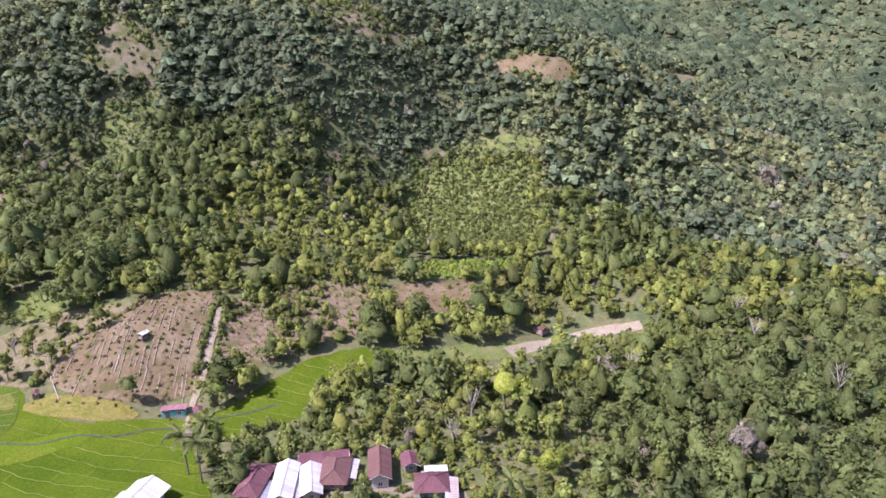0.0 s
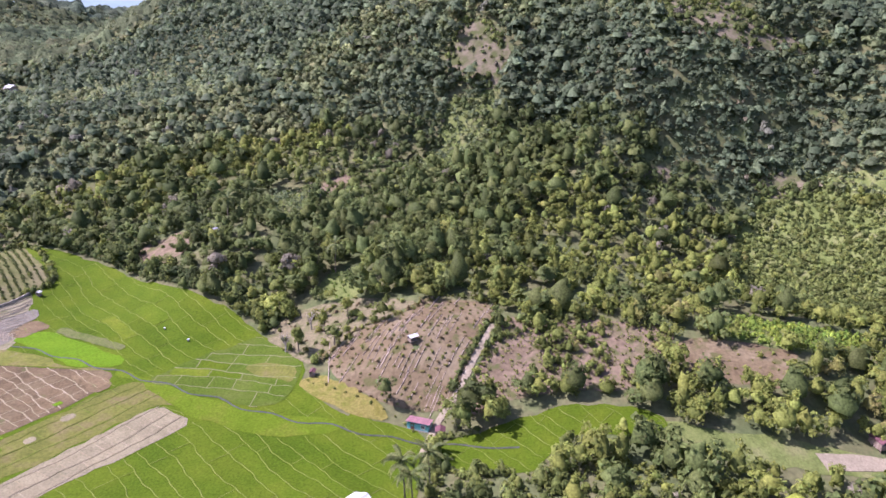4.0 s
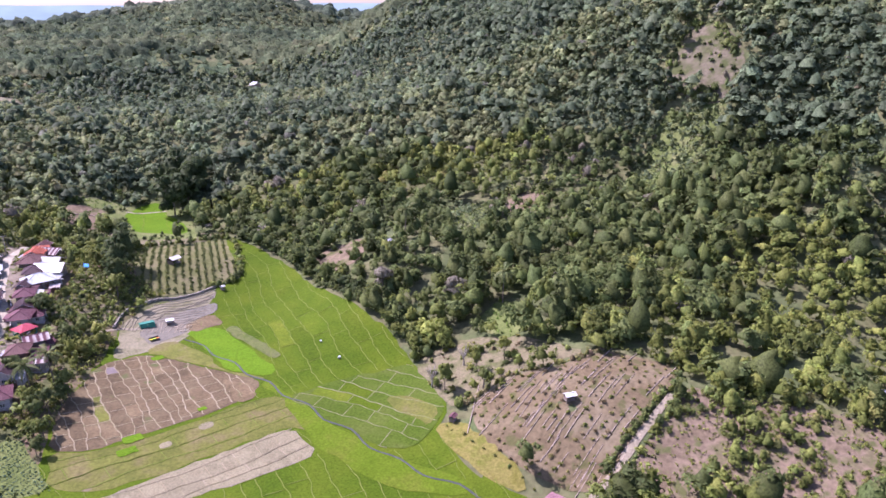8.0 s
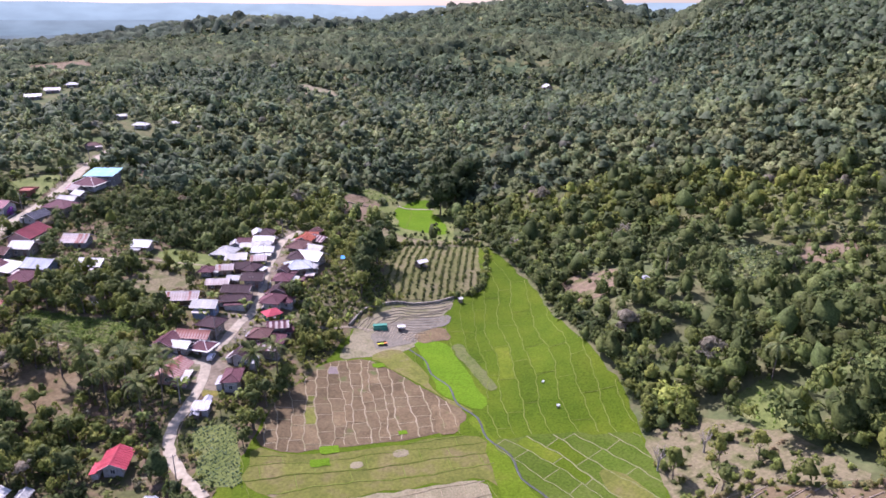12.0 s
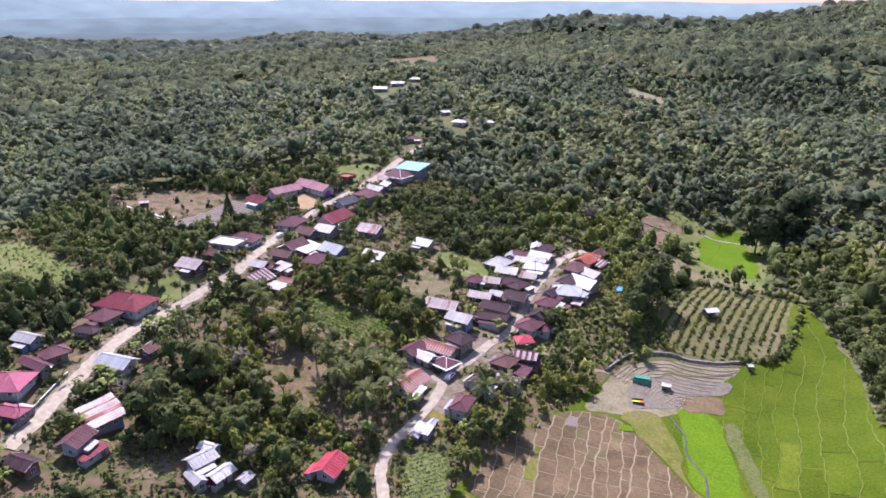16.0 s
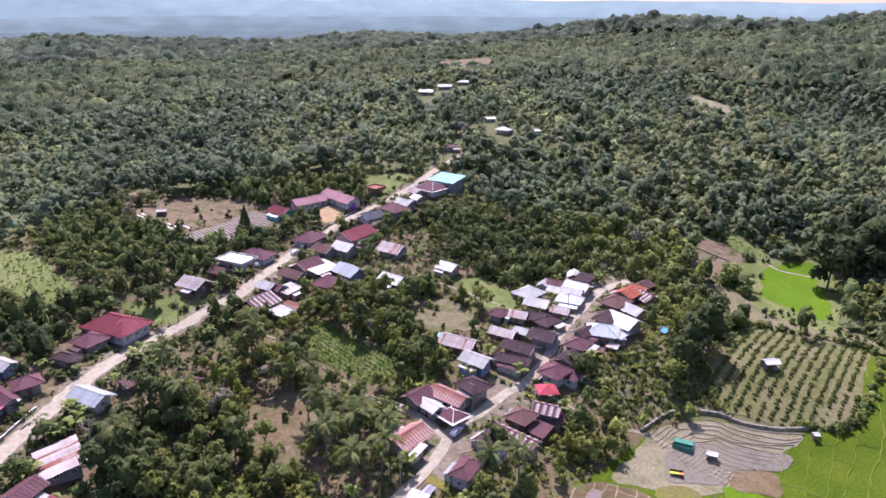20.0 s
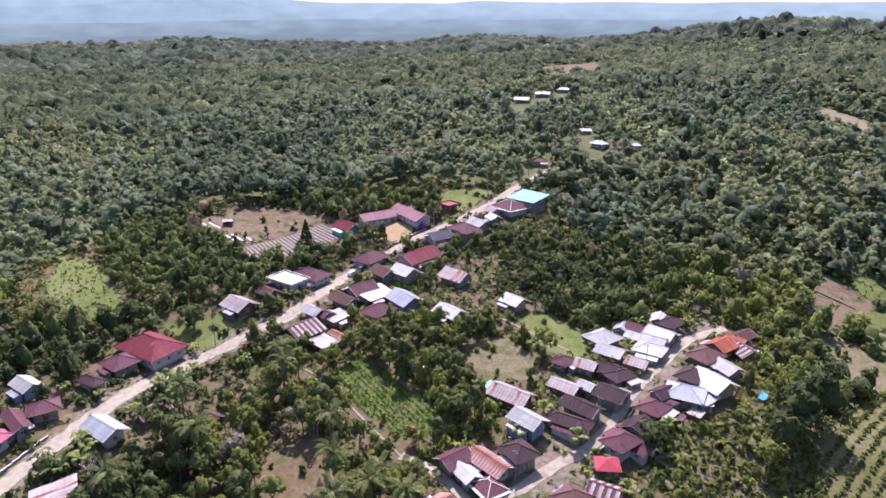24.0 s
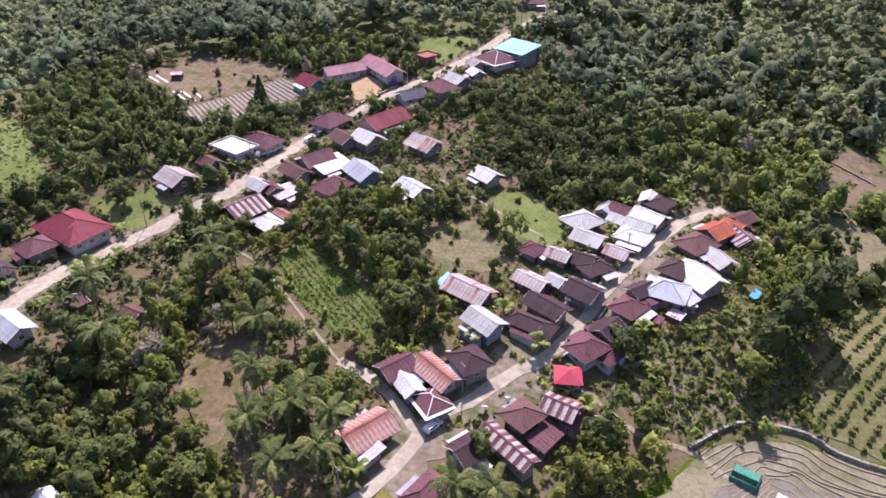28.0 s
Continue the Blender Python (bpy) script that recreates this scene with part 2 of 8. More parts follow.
LINE['stream'] = (1.1, [(67.6, 182.8), (65.0, 146.2), (62.6, 132.6), (60.4, 113.1), (57.7, 95.0), (60.1, 81.0), (61.4, 70.0), (65.3, 50.6), (67.9, 30.8), (69.1, 1.3)])
LINE['paddy_path'] = (0.9, [(135.7, 334.3), (139.6, 330.4), (147.8, 328.8), (154.4, 325.6)])
LINE['terrace_wall'] = (0.5, [(53.7, 205.1), (64.1, 213.5), (76.2, 213.7), (82.1, 210.4), (90.7, 208.5)])
AREA['stubble_strip'] = [(0, 126.5), (52.6, 112.8), (49.1, 98.2), (34.6, 102.5), (13.6, 111), (-9, 116)]

AREA['bed_field'] = [(-120, 305), (-98.5, 345), (-80, 334), (-94, 302), (-104, 288)]
AREA['dry_field'] = [(-152, 328), (-143, 350), (-129, 357), (-110, 357), (-90, 349), (-88, 342.5), (-99.5, 347.5), (-120.5, 306)]
AREA['yellow_grass'] = [(77.4, 82), (82.8, 75.5), (79.5, 64), (76, 52), (70.3, 47), (68.5, 58), (72, 72)]
AREA['side_meadow'] = [(66.7, 30.5), (76, 16), (88, -1.8), (92, -21.8), (89, -31), (81, -27), (79, -8), (67, 0.6), (60, 1.9), (55.8, 21.2), (58.6, 29.1)]
LINE['stream'] = (0.6, [(x + 1.5 * math.sin(y * 0.34), y) for x, y in [(67.6 + (60 - 67.6) * k / 11, 182.8 - 9.3 * k) if k < 12 else (60 + (69.1 - 60) * (k - 11) / 9, 80.5 - 9 * (k - 11)) for k in range(20)]])

AREA['bare_soil'] = [(-53.8, 201.3), (-42.7, 208.1), (-32.6, 201.2), (-33, 188), (-44, 184), (-52, 190)]
AREA['bare_soil2'] = [(-18, 256), (-1.4, 263.3), (11, 246), (-4, 236)]
AREA['mid_grass'] = [(-0.4, 276.6), (8.3, 283.2), (23.1, 269.4), (21, 255), (4, 260)]
AREA['gully'] = [(288.3, 94.1), (287.7, 74.9), (261.8, 62.9), (247.0, 71.8), (236.3, 97.7), (237.7, 110.3), (259.9, 97.1)]
AREA['hill_glade'] = [(215.4, 148.3), (228.5, 125.2), (217.1, 117.4), (199.4, 131.7)]
AREA['row_plot'] = [(195.1, 164.9), (208.1, 150.5), (179.9, 125.7), (160.5, 130.2)]
AREA['upper_gully'] = [(282.8, 81.0), (294.8, 72.5), (287.2, 63.8), (266.8, 67.3), (262.1, 75.5)]
AREA['scar_c'] = [(250.0, -61.2), (257, -77.1), (250, -95), (244, -84), (245, -66.0)]
AREA['valley_grass'] = [(121.2, 331.5), (133.9, 339.4), (158.3, 339.3), (159.9, 322.8), (152.3, 297.4), (140.7, 280.9), (140.8, 262.6), (144.2, 256.0), (141.2, 267.0), (124.4, 278.0), (116.4, 283.8), (114.2, 293.4), (116.7, 311.8)]
AREA['orchard_back'] = [(98, 272), (104, 271.5), (140, 256.5), (147, 262), (141, 281), (117, 284), (112, 306), (99, 308), (93, 300)]
AREA['meadow_strip'] = [(88.7, -23.3), (89.3, -39.9), (96.7, -79.8), (99.7, -105.4), (90.2, -102.2), (86.9, -77.6), (79.6, -50.1), (76.6, -26.6)]
AREA['scrub_glade'] = [(250, -88), (225, -131), (233, -134), (256, -93)]
AREA['lake_gap'] = [(157, 575), (152, 545), (172, 522), (184, 540), (187, 563), (168, 588)]
AREA['far_grass'] = [(125, 100), (139, 98), (140, 84), (131, 78), (119, 84)]

KNOTS = np.array(VALLEY_HEIGHTS + VILLAGE_HEIGHTS + HILL_HEIGHTS + FAR_HEIGHTS + RIDGE_HEIGHTS, float)


def spline(r2):
    return r2 * np.log(r2 + 1e-9) * 0.5


def fit_heights():
    n = len(KNOTS)
    a = np.zeros((n + 3, n + 3))
    a[:n, :n] = spline(((KNOTS[:, None, :2] - KNOTS[None, :, :2]) ** 2).sum(-1) / 1e4) + np.eye(n) * 0.004
    a[:n, n] = a[n, :n] = 1
    a[:n, n + 1:] = KNOTS[:, :2] / 100
    a[n + 1:, :n] = KNOTS[:, :2].T / 100
    return np.linalg.solve(a, np.r_[KNOTS[:, 2], 0, 0, 0])


WEIGHTS = fit_heights()


def ground(x, y):
    """Height of the land."""
    x, y = np.asarray(x, float), np.asarray(y, float)
    flat_x, flat_y = x.ravel(), y.ravel()
    z = np.empty(len(flat_x))
    n = len(KNOTS)
    for i in range(0, len(flat_x), 20000):
        px, py = flat_x[i:i + 20000], flat_y[i:i + 20000]
        r2 = ((px[:, None] - KNOTS[:, 0]) ** 2 + (py[:, None] - KNOTS[:, 1]) ** 2) / 1e4
        z[i:i + 20000] = spline(r2) @ WEIGHTS[:n] + WEIGHTS[n] + WEIGHTS[n + 1] * px / 100 + WEIGHTS[n + 2] * py / 100
    d = np.hypot(flat_x - 50, flat_y - 300)
    w = np.clip((d - 900) / 400, 0, 1)
    w = w * w * (3 - 2 * w)
    far = 40 + 7 * np.sin(flat_x / 260 + 1.3) * np.cos(flat_y / 310) + 4 * np.sin(flat_x / 117 + flat_y / 173) + 44 * np.clip((flat_x - 100) / 900, 0, 1)
    far = far + 62 * np.clip((flat_x - 250) / 500, 0, 1) * np.clip((350 - flat_y) / 500, 0, 1)
    far = far - 70 * np.clip((d - 1600) / 700, 0, 1)
    z = z * (1 - w) + far * w
    return z.reshape(x.shape)


def height(x, y):
    return float(ground(np.array([x]), np.array([y]))[0])


def inside(poly, x, y):
    """Which of the points x, y lie in the outline."""
    p = np.asarray(poly, float)
    hit = np.zeros(np.shape(x), bool)
    q = np.roll(p, 1, axis=0)
    for (x0, y0), (x1, y1) in zip(q, p):
        if y0 != y1:
            hit ^= ((y0 > y) != (y1 > y)) & (x < (x1 - x0) * (y - y0) / (y1 - y0) + x0)
    return hit


def off_line(points, x, y):
    """Distance of x, y from a polyline."""
    best = np.full(np.shape(x), 1e9)
    for (x0, y0), (x1, y1) in zip(points[:-1], points[1:]):
        dx, dy = x1 - x0, y1 - y0
        s = np.clip(((x - x0) * dx + (y - y0) * dy) / (dx * dx + dy * dy + 1e-9), 0, 1)
        best = np.minimum(best, np.hypot(x - x0 - s * dx, y - y0 - s * dy))
    return best


def rounded(points, closed=False, step=3.0):
    """A smooth curve through the points (Catmull-Rom), at about that step."""
    p = [np.array(q, float) for q in points]
    n = len(p)
    out = []
    for i in range(n if closed else n - 1):
        a, b, c, d = (p[(i + k) % n] if closed else p[min(max(i + k, 0), n - 1)] for k in (-1, 0, 1, 2))
        m = max(1, int(np.hypot(*(c - b)) / step))
        for k in range(m):
            t = k / m
            out.append(0.5 * (2 * b + (c - a) * t + (2 * a - 5 * b + 4 * c - d) * t * t + (3 * b - a - 3 * c + d) * t ** 3))
    if not closed:
        out.append(p[-1])
    return [(float(q[0]), float(q[1])) for q in out]


# ---- materials ----
MATS = {}


def material(name, colours, scale=1.0, rough=0.8, bump=0.2, fine=None, metal=0.0, vary=0.0, spots=None, stretch=None, ribs=0.0, spec=0.08, detail=6.0):
    """Base colour ramp over coarse noise, broken by fine noise; vary: how much each object differs; ribs: corrugation along local x, per metre."""
    if name in MATS:
        return MATS[name]
    m = bpy.data.materials.new(name)
    m.use_nodes = True
    t = m.node_tree
    b = t.nodes["Principled BSDF"]
    b.inputs["Roughness"].default_value, b.inputs["Metallic"].default_value = rough, metal
    b.inputs["Specular IOR Level"].default_value = spec
    co = t.nodes.new("ShaderNodeTexCoord")
    source = co.outputs["Object"]
    if stretch:
        mp = t.nodes.new("ShaderNodeMapping")
        mp.inputs["Scale"].default_value = stretch
        t.links.new(source, mp.inputs[0])
        source = mp.outputs[0]
    n1 = t.nodes.new("ShaderNodeTexNoise")
    n1.inputs["Scale"].default_value, n1.inputs["Detail"].default_value, n1.inputs["Roughness"].default_value = scale, detail, 0.62
    t.links.new(source, n1.inputs["Vector"])
    ramp = t.nodes.new("ShaderNodeValToRGB")
    e = ramp.color_ramp.elements
    while len(e) < len(colours):
        e.new(0.5)
    for i, c in enumerate(colours):
        e[i].position = 0.34 + 0.32 * i / max(1, len(colours) - 1)
        e[i].color = (*c, 1)
    t.links.new(n1.outputs[0], ramp.inputs[0])
    n2 = t.nodes.new("ShaderNodeTexNoise")
    n2.inputs["Scale"].default_value, n2.inputs["Detail"].default_value = (fine or scale * 9), 5
    t.links.new(source, n2.inputs["Vector"])
    mul = t.nodes.new("ShaderNodeMix")
    mul.data_type, mul.blend_type = "RGBA", "OVERLAY"
    mul.inputs[0].default_value = 0.55
    t.links.new(ramp.outputs[0], mul.inputs[6])
    t.links.new(n2.outputs[0], mul.inputs[7])
    colour = mul.outputs[2]
    if vary:
        info = t.nodes.new("ShaderNodeObjectInfo")
        hsv = t.nodes.new("ShaderNodeHueSaturation")
        rng = t.nodes.new("ShaderNodeMapRange")
        rng.inputs[3].default_value, rng.inputs[4].default_value = 1 - vary, 1 + vary
        t.links.new(info.outputs["Random"], rng.inputs[0])
        t.links.new(rng.outputs[0], hsv.inputs["Value"])
        t.links.new(colour, hsv.inputs["Color"])
        colour = hsv.outputs[0]
    if spots:
        n3 = t.nodes.new("ShaderNodeTexNoise")
        n3.inputs["Scale"].default_value, n3.inputs["Detail"].default_value = spots[1], 4
        t.links.new(source, n3.inputs["Vector"])
        cut = t.nodes.new("ShaderNodeMapRange")
        cut.inputs[1].default_value, cut.inputs[2].default_value = spots[2], spots[2] + 0.08
        t.links.new(n3.outputs[0], cut.inputs[0])
        mx = t.nodes.new("ShaderNodeMix")
        mx.data_type = "RGBA"
        t.links.new(cut.outputs[0], mx.inputs[0])
        t.links.new(colour, mx.inputs[6])
        mx.inputs[7].default_value = (*spots[0], 1)
        colour = mx.outputs[2]
    t.links.new(colour, b.inputs["Base Color"])
    bp = t.nodes.new("ShaderNodeBump")
    bp.inputs["Strength"].default_value, bp.inputs["Distance"].default_value = bump, 0.3
    h = n2.outputs[0]
    if ribs:
        wv = t.nodes.new("ShaderNodeTexWave")
        wv.inputs["Scale"].default_value, wv.inputs["Distortion"].default_value = ribs, 0.0
        t.links.new(co.outputs["Object"], wv.inputs["Vector"])
        add = t.nodes.new("ShaderNodeMath")
        t.links.new(wv.outputs[1], add.inputs[0])
        t.links.new(h, add.inputs[1])
        h = add.outputs[0]
    t.links.new(h, bp.inputs["Height"])
    t.links.new(bp.outputs[0], b.inputs["Normal"])
    MATS[name] = m
    return m


def leafage(name, stops, light=0.28, rough=0.62, grain=1.6):
    """Leaves: the tint stored with each tree picks its colour; each clump of leaves varies round it."""
    m = bpy.data.materials.new(name)
    m.use_nodes = True
    t = m.node_tree
    b = t.nodes["Principled BSDF"]
    b.inputs["Roughness"].default_value, b.inputs["Specular IOR Level"].default_value = rough, 0.08
    at = t.nodes.new("ShaderNodeAttribute")
    at.attribute_name = "tint"
    ramp = t.nodes.new("ShaderNodeValToRGB")
    e = ramp.color_ramp.elements
    while len(e) < len(stops):
        e.new(0.5)
    for i, (p, c) in enumerate(stops):
        e[i].position, e[i].color = p, (*c, 1)
    t.links.new(at.outputs["Fac"], ramp.inputs[0])
    g = t.nodes.new("ShaderNodeNewGeometry")
    hsv = t.nodes.new("ShaderNodeHueSaturation")
    for k, (lo, hi), inp in ((0, (0.77, 1.23), "Value"), (1, (0.485, 0.515), "Hue")):
        r = t.nodes.new("ShaderNodeMapRange")
        r.inputs[3].default_value, r.inputs[4].default_value = lo, hi
        if k:
            w = t.nodes.new("ShaderNodeTexWhiteNoise")
            w.noise_dimensions = "1D"
            t.links.new(g.outputs["Random Per Island"], w.inputs["W"])
            t.links.new(w.outputs[0], r.inputs[0])
        else:
            t.links.new(g.outputs["Random Per Island"], r.inputs[0])
        t.links.new(r.outputs[0], hsv.inputs[inp])
    t.links.new(ramp.outputs[0], hsv.inputs["Color"])
    co = t.nodes.new("ShaderNodeTexCoord")
    nz = t.nodes.new("ShaderNodeTexNoise")
    nz.inputs["Scale"].default_value, nz.inputs["Detail"].default_value = grain, 4
    dab = t.nodes.new("ShaderNodeMapRange")
    dab.inputs[1].default_value, dab.inputs[2].default_value, dab.inputs[3].default_value, dab.inputs[4].default_value = 0.34, 0.66, 0.68, 1.38
    t.links.new(nz.outputs[0], dab.inputs[0])
    both = t.nodes.new("ShaderNodeVectorMath")
    both.operation = "SCALE"
    t.links.new(hsv.outputs[0], both.inputs[0])
    own = t.nodes.new("ShaderNodeAttribute")
    own.attribute_name = "tone"
    each = t.nodes.new("ShaderNodeMath")
    each.operation = "MULTIPLY"
    t.links.new(dab.outputs[0], each.inputs[0])
    t.links.new(own.outputs["Fac"], each.inputs[1])
    t.links.new(each.outputs[0], both.inputs["Scale"])
    t.links.new(both.outputs[0], b.inputs["Base Color"])
    bp = t.nodes.new("ShaderNodeBump")
    bp.inputs["Strength"].default_value, bp.inputs["Distance"].default_value = 0.5, 0.5 / grain
    t.links.new(co.outputs["Object"], nz.inputs["Vector"])
    t.links.new(nz.outputs[0], bp.inputs["Height"])
    t.links.new(bp.outputs[0], b.inputs["Normal"])
    tr = t.nodes.new("ShaderNodeBsdfTranslucent")
    t.links.new(both.outputs[0], tr.inputs[0])
    mix = t.nodes.new("ShaderNodeMixShader")
    mix.inputs[0].default_value = light
    t.links.new(b.outputs[0], mix.inputs[1])
    t.links.new(tr.outputs[0], mix.inputs[2])
    t.links.new(mix.outputs[0], t.nodes["Material Output"].inputs[0])
    return m


LEAF = leafage("leaves", [(0.0, (0.061, 0.086, 0.031)), (0.3, (0.109, 0.138, 0.038)), (0.48, (0.158, 0.188, 0.040)), (0.6, (0.181, 0.192, 0.046)), (0.75, (0.202, 0.186, 0.060)),
                          (0.88, (0.210, 0.165, 0.090)), (0.95, (0.194, 0.180, 0.125)), (1.0, (0.231, 0.290, 0.045))], 0.42)
PALM = leafage("palm_leaves", [(0.0, (0.075, 0.108, 0.032)), (1.0, (0.165, 0.180, 0.060))], 0.3, 0.5)
CROP = leafage("crop_leaves", [(0.0, (0.06, 0.11, 0.02)), (0.5, (0.12, 0.19, 0.03)), (1.0, (0.28, 0.32, 0.04))], 0.3)
BARK = material("bark", [(0.10, 0.075, 0.055), (0.22, 0.19, 0.15)], 3, 0.9, 0.5)
SOIL_FLOOR = material("forest_floor", [(0.058, 0.076, 0.030), (0.080, 0.098, 0.038), (0.105, 0.105, 0.048), (0.072, 0.098, 0.034)], 0.045, 0.95, 0.4, fine=0.6, detail=9)
RICE = material("young_rice", [(0.040, 0.073, 0.004), (0.053, 0.087, 0.005), (0.070, 0.100, 0.007)], 0.05, 0.8, 0.25, fine=1.6, vary=0.10, spec=0.03)
RICE_DARK = material("dull_dark_rice", [(0.044, 0.076, 0.007), (0.056, 0.088, 0.010), (0.070, 0.095, 0.016)], 0.1, 0.85, 0.3, fine=1.6, vary=0.12, spec=0.04)
RICE_YELLOW = material("yellowish_rice", [(0.058, 0.098, 0.005), (0.072, 0.112, 0.007), (0.090, 0.108, 0.013)], 0.08, 0.85, 0.3, fine=1.5, vary=0.1, spec=0.03)
RICE_BRIGHT = material("bright_rice", [(0.064, 0.132, 0.005), (0.080, 0.150, 0.006)], 0.08, 0.8, 0.25, fine=1.8, vary=0.06, spec=0.03)
RICE_DULL = material("dull_rice", [(0.062, 0.096, 0.008), (0.082, 0.114, 0.009), (0.100, 0.122, 0.014)], 0.12, 0.85, 0.3, fine=1.5, vary=0.10, spec=0.03)
MUD = material("fallow_mud", [(0.080, 0.061, 0.029), (0.112, 0.084, 0.042), (0.130, 0.104, 0.052)], 0.12, 0.8, 0.4, fine=1.3, vary=0.2, spots=((0.079, 0.090, 0.029), 0.16, 0.62))
OLIVE = material("olive_fallow", [(0.080, 0.094, 0.016), (0.106, 0.115, 0.022), (0.125, 0.108, 0.042)], 0.10, 0.85, 0.3, fine=1.2, vary=0.12, spots=((0.158, 0.125, 0.079), 0.12, 0.66))
STUBBLE = material("rice_stubble", [(0.142, 0.130, 0.074), (0.180, 0.164, 0.096), (0.162, 0.144, 0.083)], 0.2, 0.95, 0.4, fine=2.0, vary=0.1, spec=0.03)
TERRACE = material("dry_terrace", [(0.125, 0.124, 0.060), (0.178, 0.165, 0.098), (0.205, 0.187, 0.117)], 0.12, 0.9, 0.4, fine=1.4, vary=0.14)
BUND = material("bund_earth", [(0.150, 0.143, 0.068), (0.210, 0.180, 0.105), (0.240, 0.210, 0.135)], 0.5, 0.95, 0.3, fine=3)
BUND_GREEN = material("bund_grass", [(0.084, 0.120, 0.014), (0.122, 0.148, 0.034)], 0.4, 0.95, 0.3, fine=3, spec=0.03)
RED_EARTH = material("red_earth", [(0.102, 0.078, 0.042), (0.130, 0.103, 0.056), (0.158, 0.131, 0.077)], 0.09, 0.95, 0.6, fine=0.9, spots=((0.080, 0.080, 0.030), 0.25, 0.56), spec=0.03)
BARE = material("bare_earth", [(0.108, 0.084, 0.050), (0.156, 0.120, 0.078), (0.094, 0.092, 0.040)], 0.12, 0.95, 0.6, fine=0.8, spots=((0.075, 0.082, 0.030), 0.2, 0.56), spec=0.03)
SCREE = material("slip_earth", [(0.098, 0.090, 0.054), (0.140, 0.122, 0.078), (0.078, 0.084, 0.036)], 0.10, 0.95, 0.6, fine=0.8, spots=((0.070, 0.082, 0.030), 0.16, 0.50), spec=0.03)
DRY_GRASS = material("dry_grass", [(0.094, 0.096, 0.040), (0.146, 0.128, 0.072), (0.078, 0.088, 0.031)], 0.16, 0.95, 0.6, fine=1.2)
GRASS = material("grass", [(0.078, 0.104, 0.027), (0.108, 0.134, 0.038), (0.140, 0.148, 0.058)], 0.12, 0.9, 0.6, fine=1.4)
YELLOW_GRASS = material("yellow_grass", [(0.115, 0.112, 0.022), (0.160, 0.142, 0.040), (0.090, 0.108, 0.016)], 0.16, 0.95, 0.4, fine=1.5, spec=0.03)
SAND = material("yellow_sand", [(0.258, 0.190, 0.103), (0.319, 0.236, 0.129)], 0.15, 0.95, 0.2, fine=1.5)
CONCRETE = material("worn_concrete", [(0.262, 0.236, 0.168), (0.300, 0.272, 0.198), (0.276, 0.242, 0.168)], 0.12, 0.9, 0.03, fine=0.7, spots=((0.250, 0.220, 0.155), 0.18, 0.66))
DIRT = material("dirt_track", [(0.185, 0.162, 0.106), (0.240, 0.210, 0.144)], 0.4, 0.95, 0.3, fine=2.0, spec=0.03)
WATER = material("stream_water", [(0.035, 0.04, 0.032), (0.06, 0.065, 0.05)], 0.5, 0.55, 0.1, fine=3, spec=0.15)
WOOD = material("weathered_wood", [(0.16, 0.12, 0.085), (0.27, 0.22, 0.17)], 1.5, 0.85, 0.3, stretch=(1, 1, 0.2))

# ---- mesh helpers ----


def raw(name, verts, faces, mat, smooth=False, tint=None, normals=None, tone=None):
    me = bpy.data.meshes.new(name)
    v = np.asarray(verts, np.float32)
    f = np.asarray(faces, np.int32)
    me.vertices.add(len(v))
    me.vertices.foreach_set("co", v.ravel())
    k = f.shape[1]
    me.loops.add(f.size)
    me.loops.foreach_set("vertex_index", f.ravel())
    me.polygons.add(len(f))
    me.polygons.foreach_set("loop_start", np.arange(0, f.size, k, dtype=np.int32))
    me.polygons.foreach_set("use_smooth", np.full(len(f), smooth))
    if tint is not None:
        a = me.attributes.new("tint", "FLOAT", "POINT")
        a.data.foreach_set("value", np.asarray(tint, np.float32))
        a = me.attributes.new("tone", "FLOAT", "POINT")
        a.data.foreach_set("value", np.ones(len(v), np.float32) if tone is None else np.asarray(tone, np.float32))
    if normals is not None:
        a = me.attributes.new("custom_normal", "FLOAT_VECTOR", "POINT")
        a.data.foreach_set("vector", np.asarray(normals, np.float32).ravel())
    me.materials.append(mat)
    me.update(calc_edges=True)
    return me


def poly(name, verts, faces, mat):
    me = bpy.data.meshes.new(name)
    me.from_pydata([tuple(map(float, v)) for v in verts], [], [tuple(f) for f in faces])
    me.materials.append(mat)
    me.update()
    return me


def part(name, me, parent, m=None, label=""):
    ob = new(name, me)
    ob.parent = parent
    if m is not None:
        ob.matrix_basis = m
    return tagged(ob, label)


def box_data(x0, x1, y0, y1, z0, z1):
    v = [(x, y, z) for z in (z0, z1) for y in (y0, y1) for x in (x0, x1)]
    return v, [(0, 2, 3, 1), (4, 5, 7, 6), (0, 1, 5, 4), (2, 6, 7, 3), (0, 4, 6, 2), (1, 3, 7, 5)]


def boxes(name, rows, mat):
    v, f = [], []
    for r in rows:
        bv, bf = box_data(*r)
        f += [tuple(i + len(v) for i in q) for q in bf]
        v += bv
    return poly(name, v, f, mat)


# ---- ground ----


def steps(lo, hi, fine, limit):
    a = list(np.arange(lo, hi + fine, fine))
    s, x = fine, a[-1]
    while x < limit:
        s *= 1.13
        x += s
        a.append(x)
    s, x = fine, a[0]
    while x > -limit:
        s *= 1.13
        x -= s
        a.insert(0, x)
    return np.array(a)


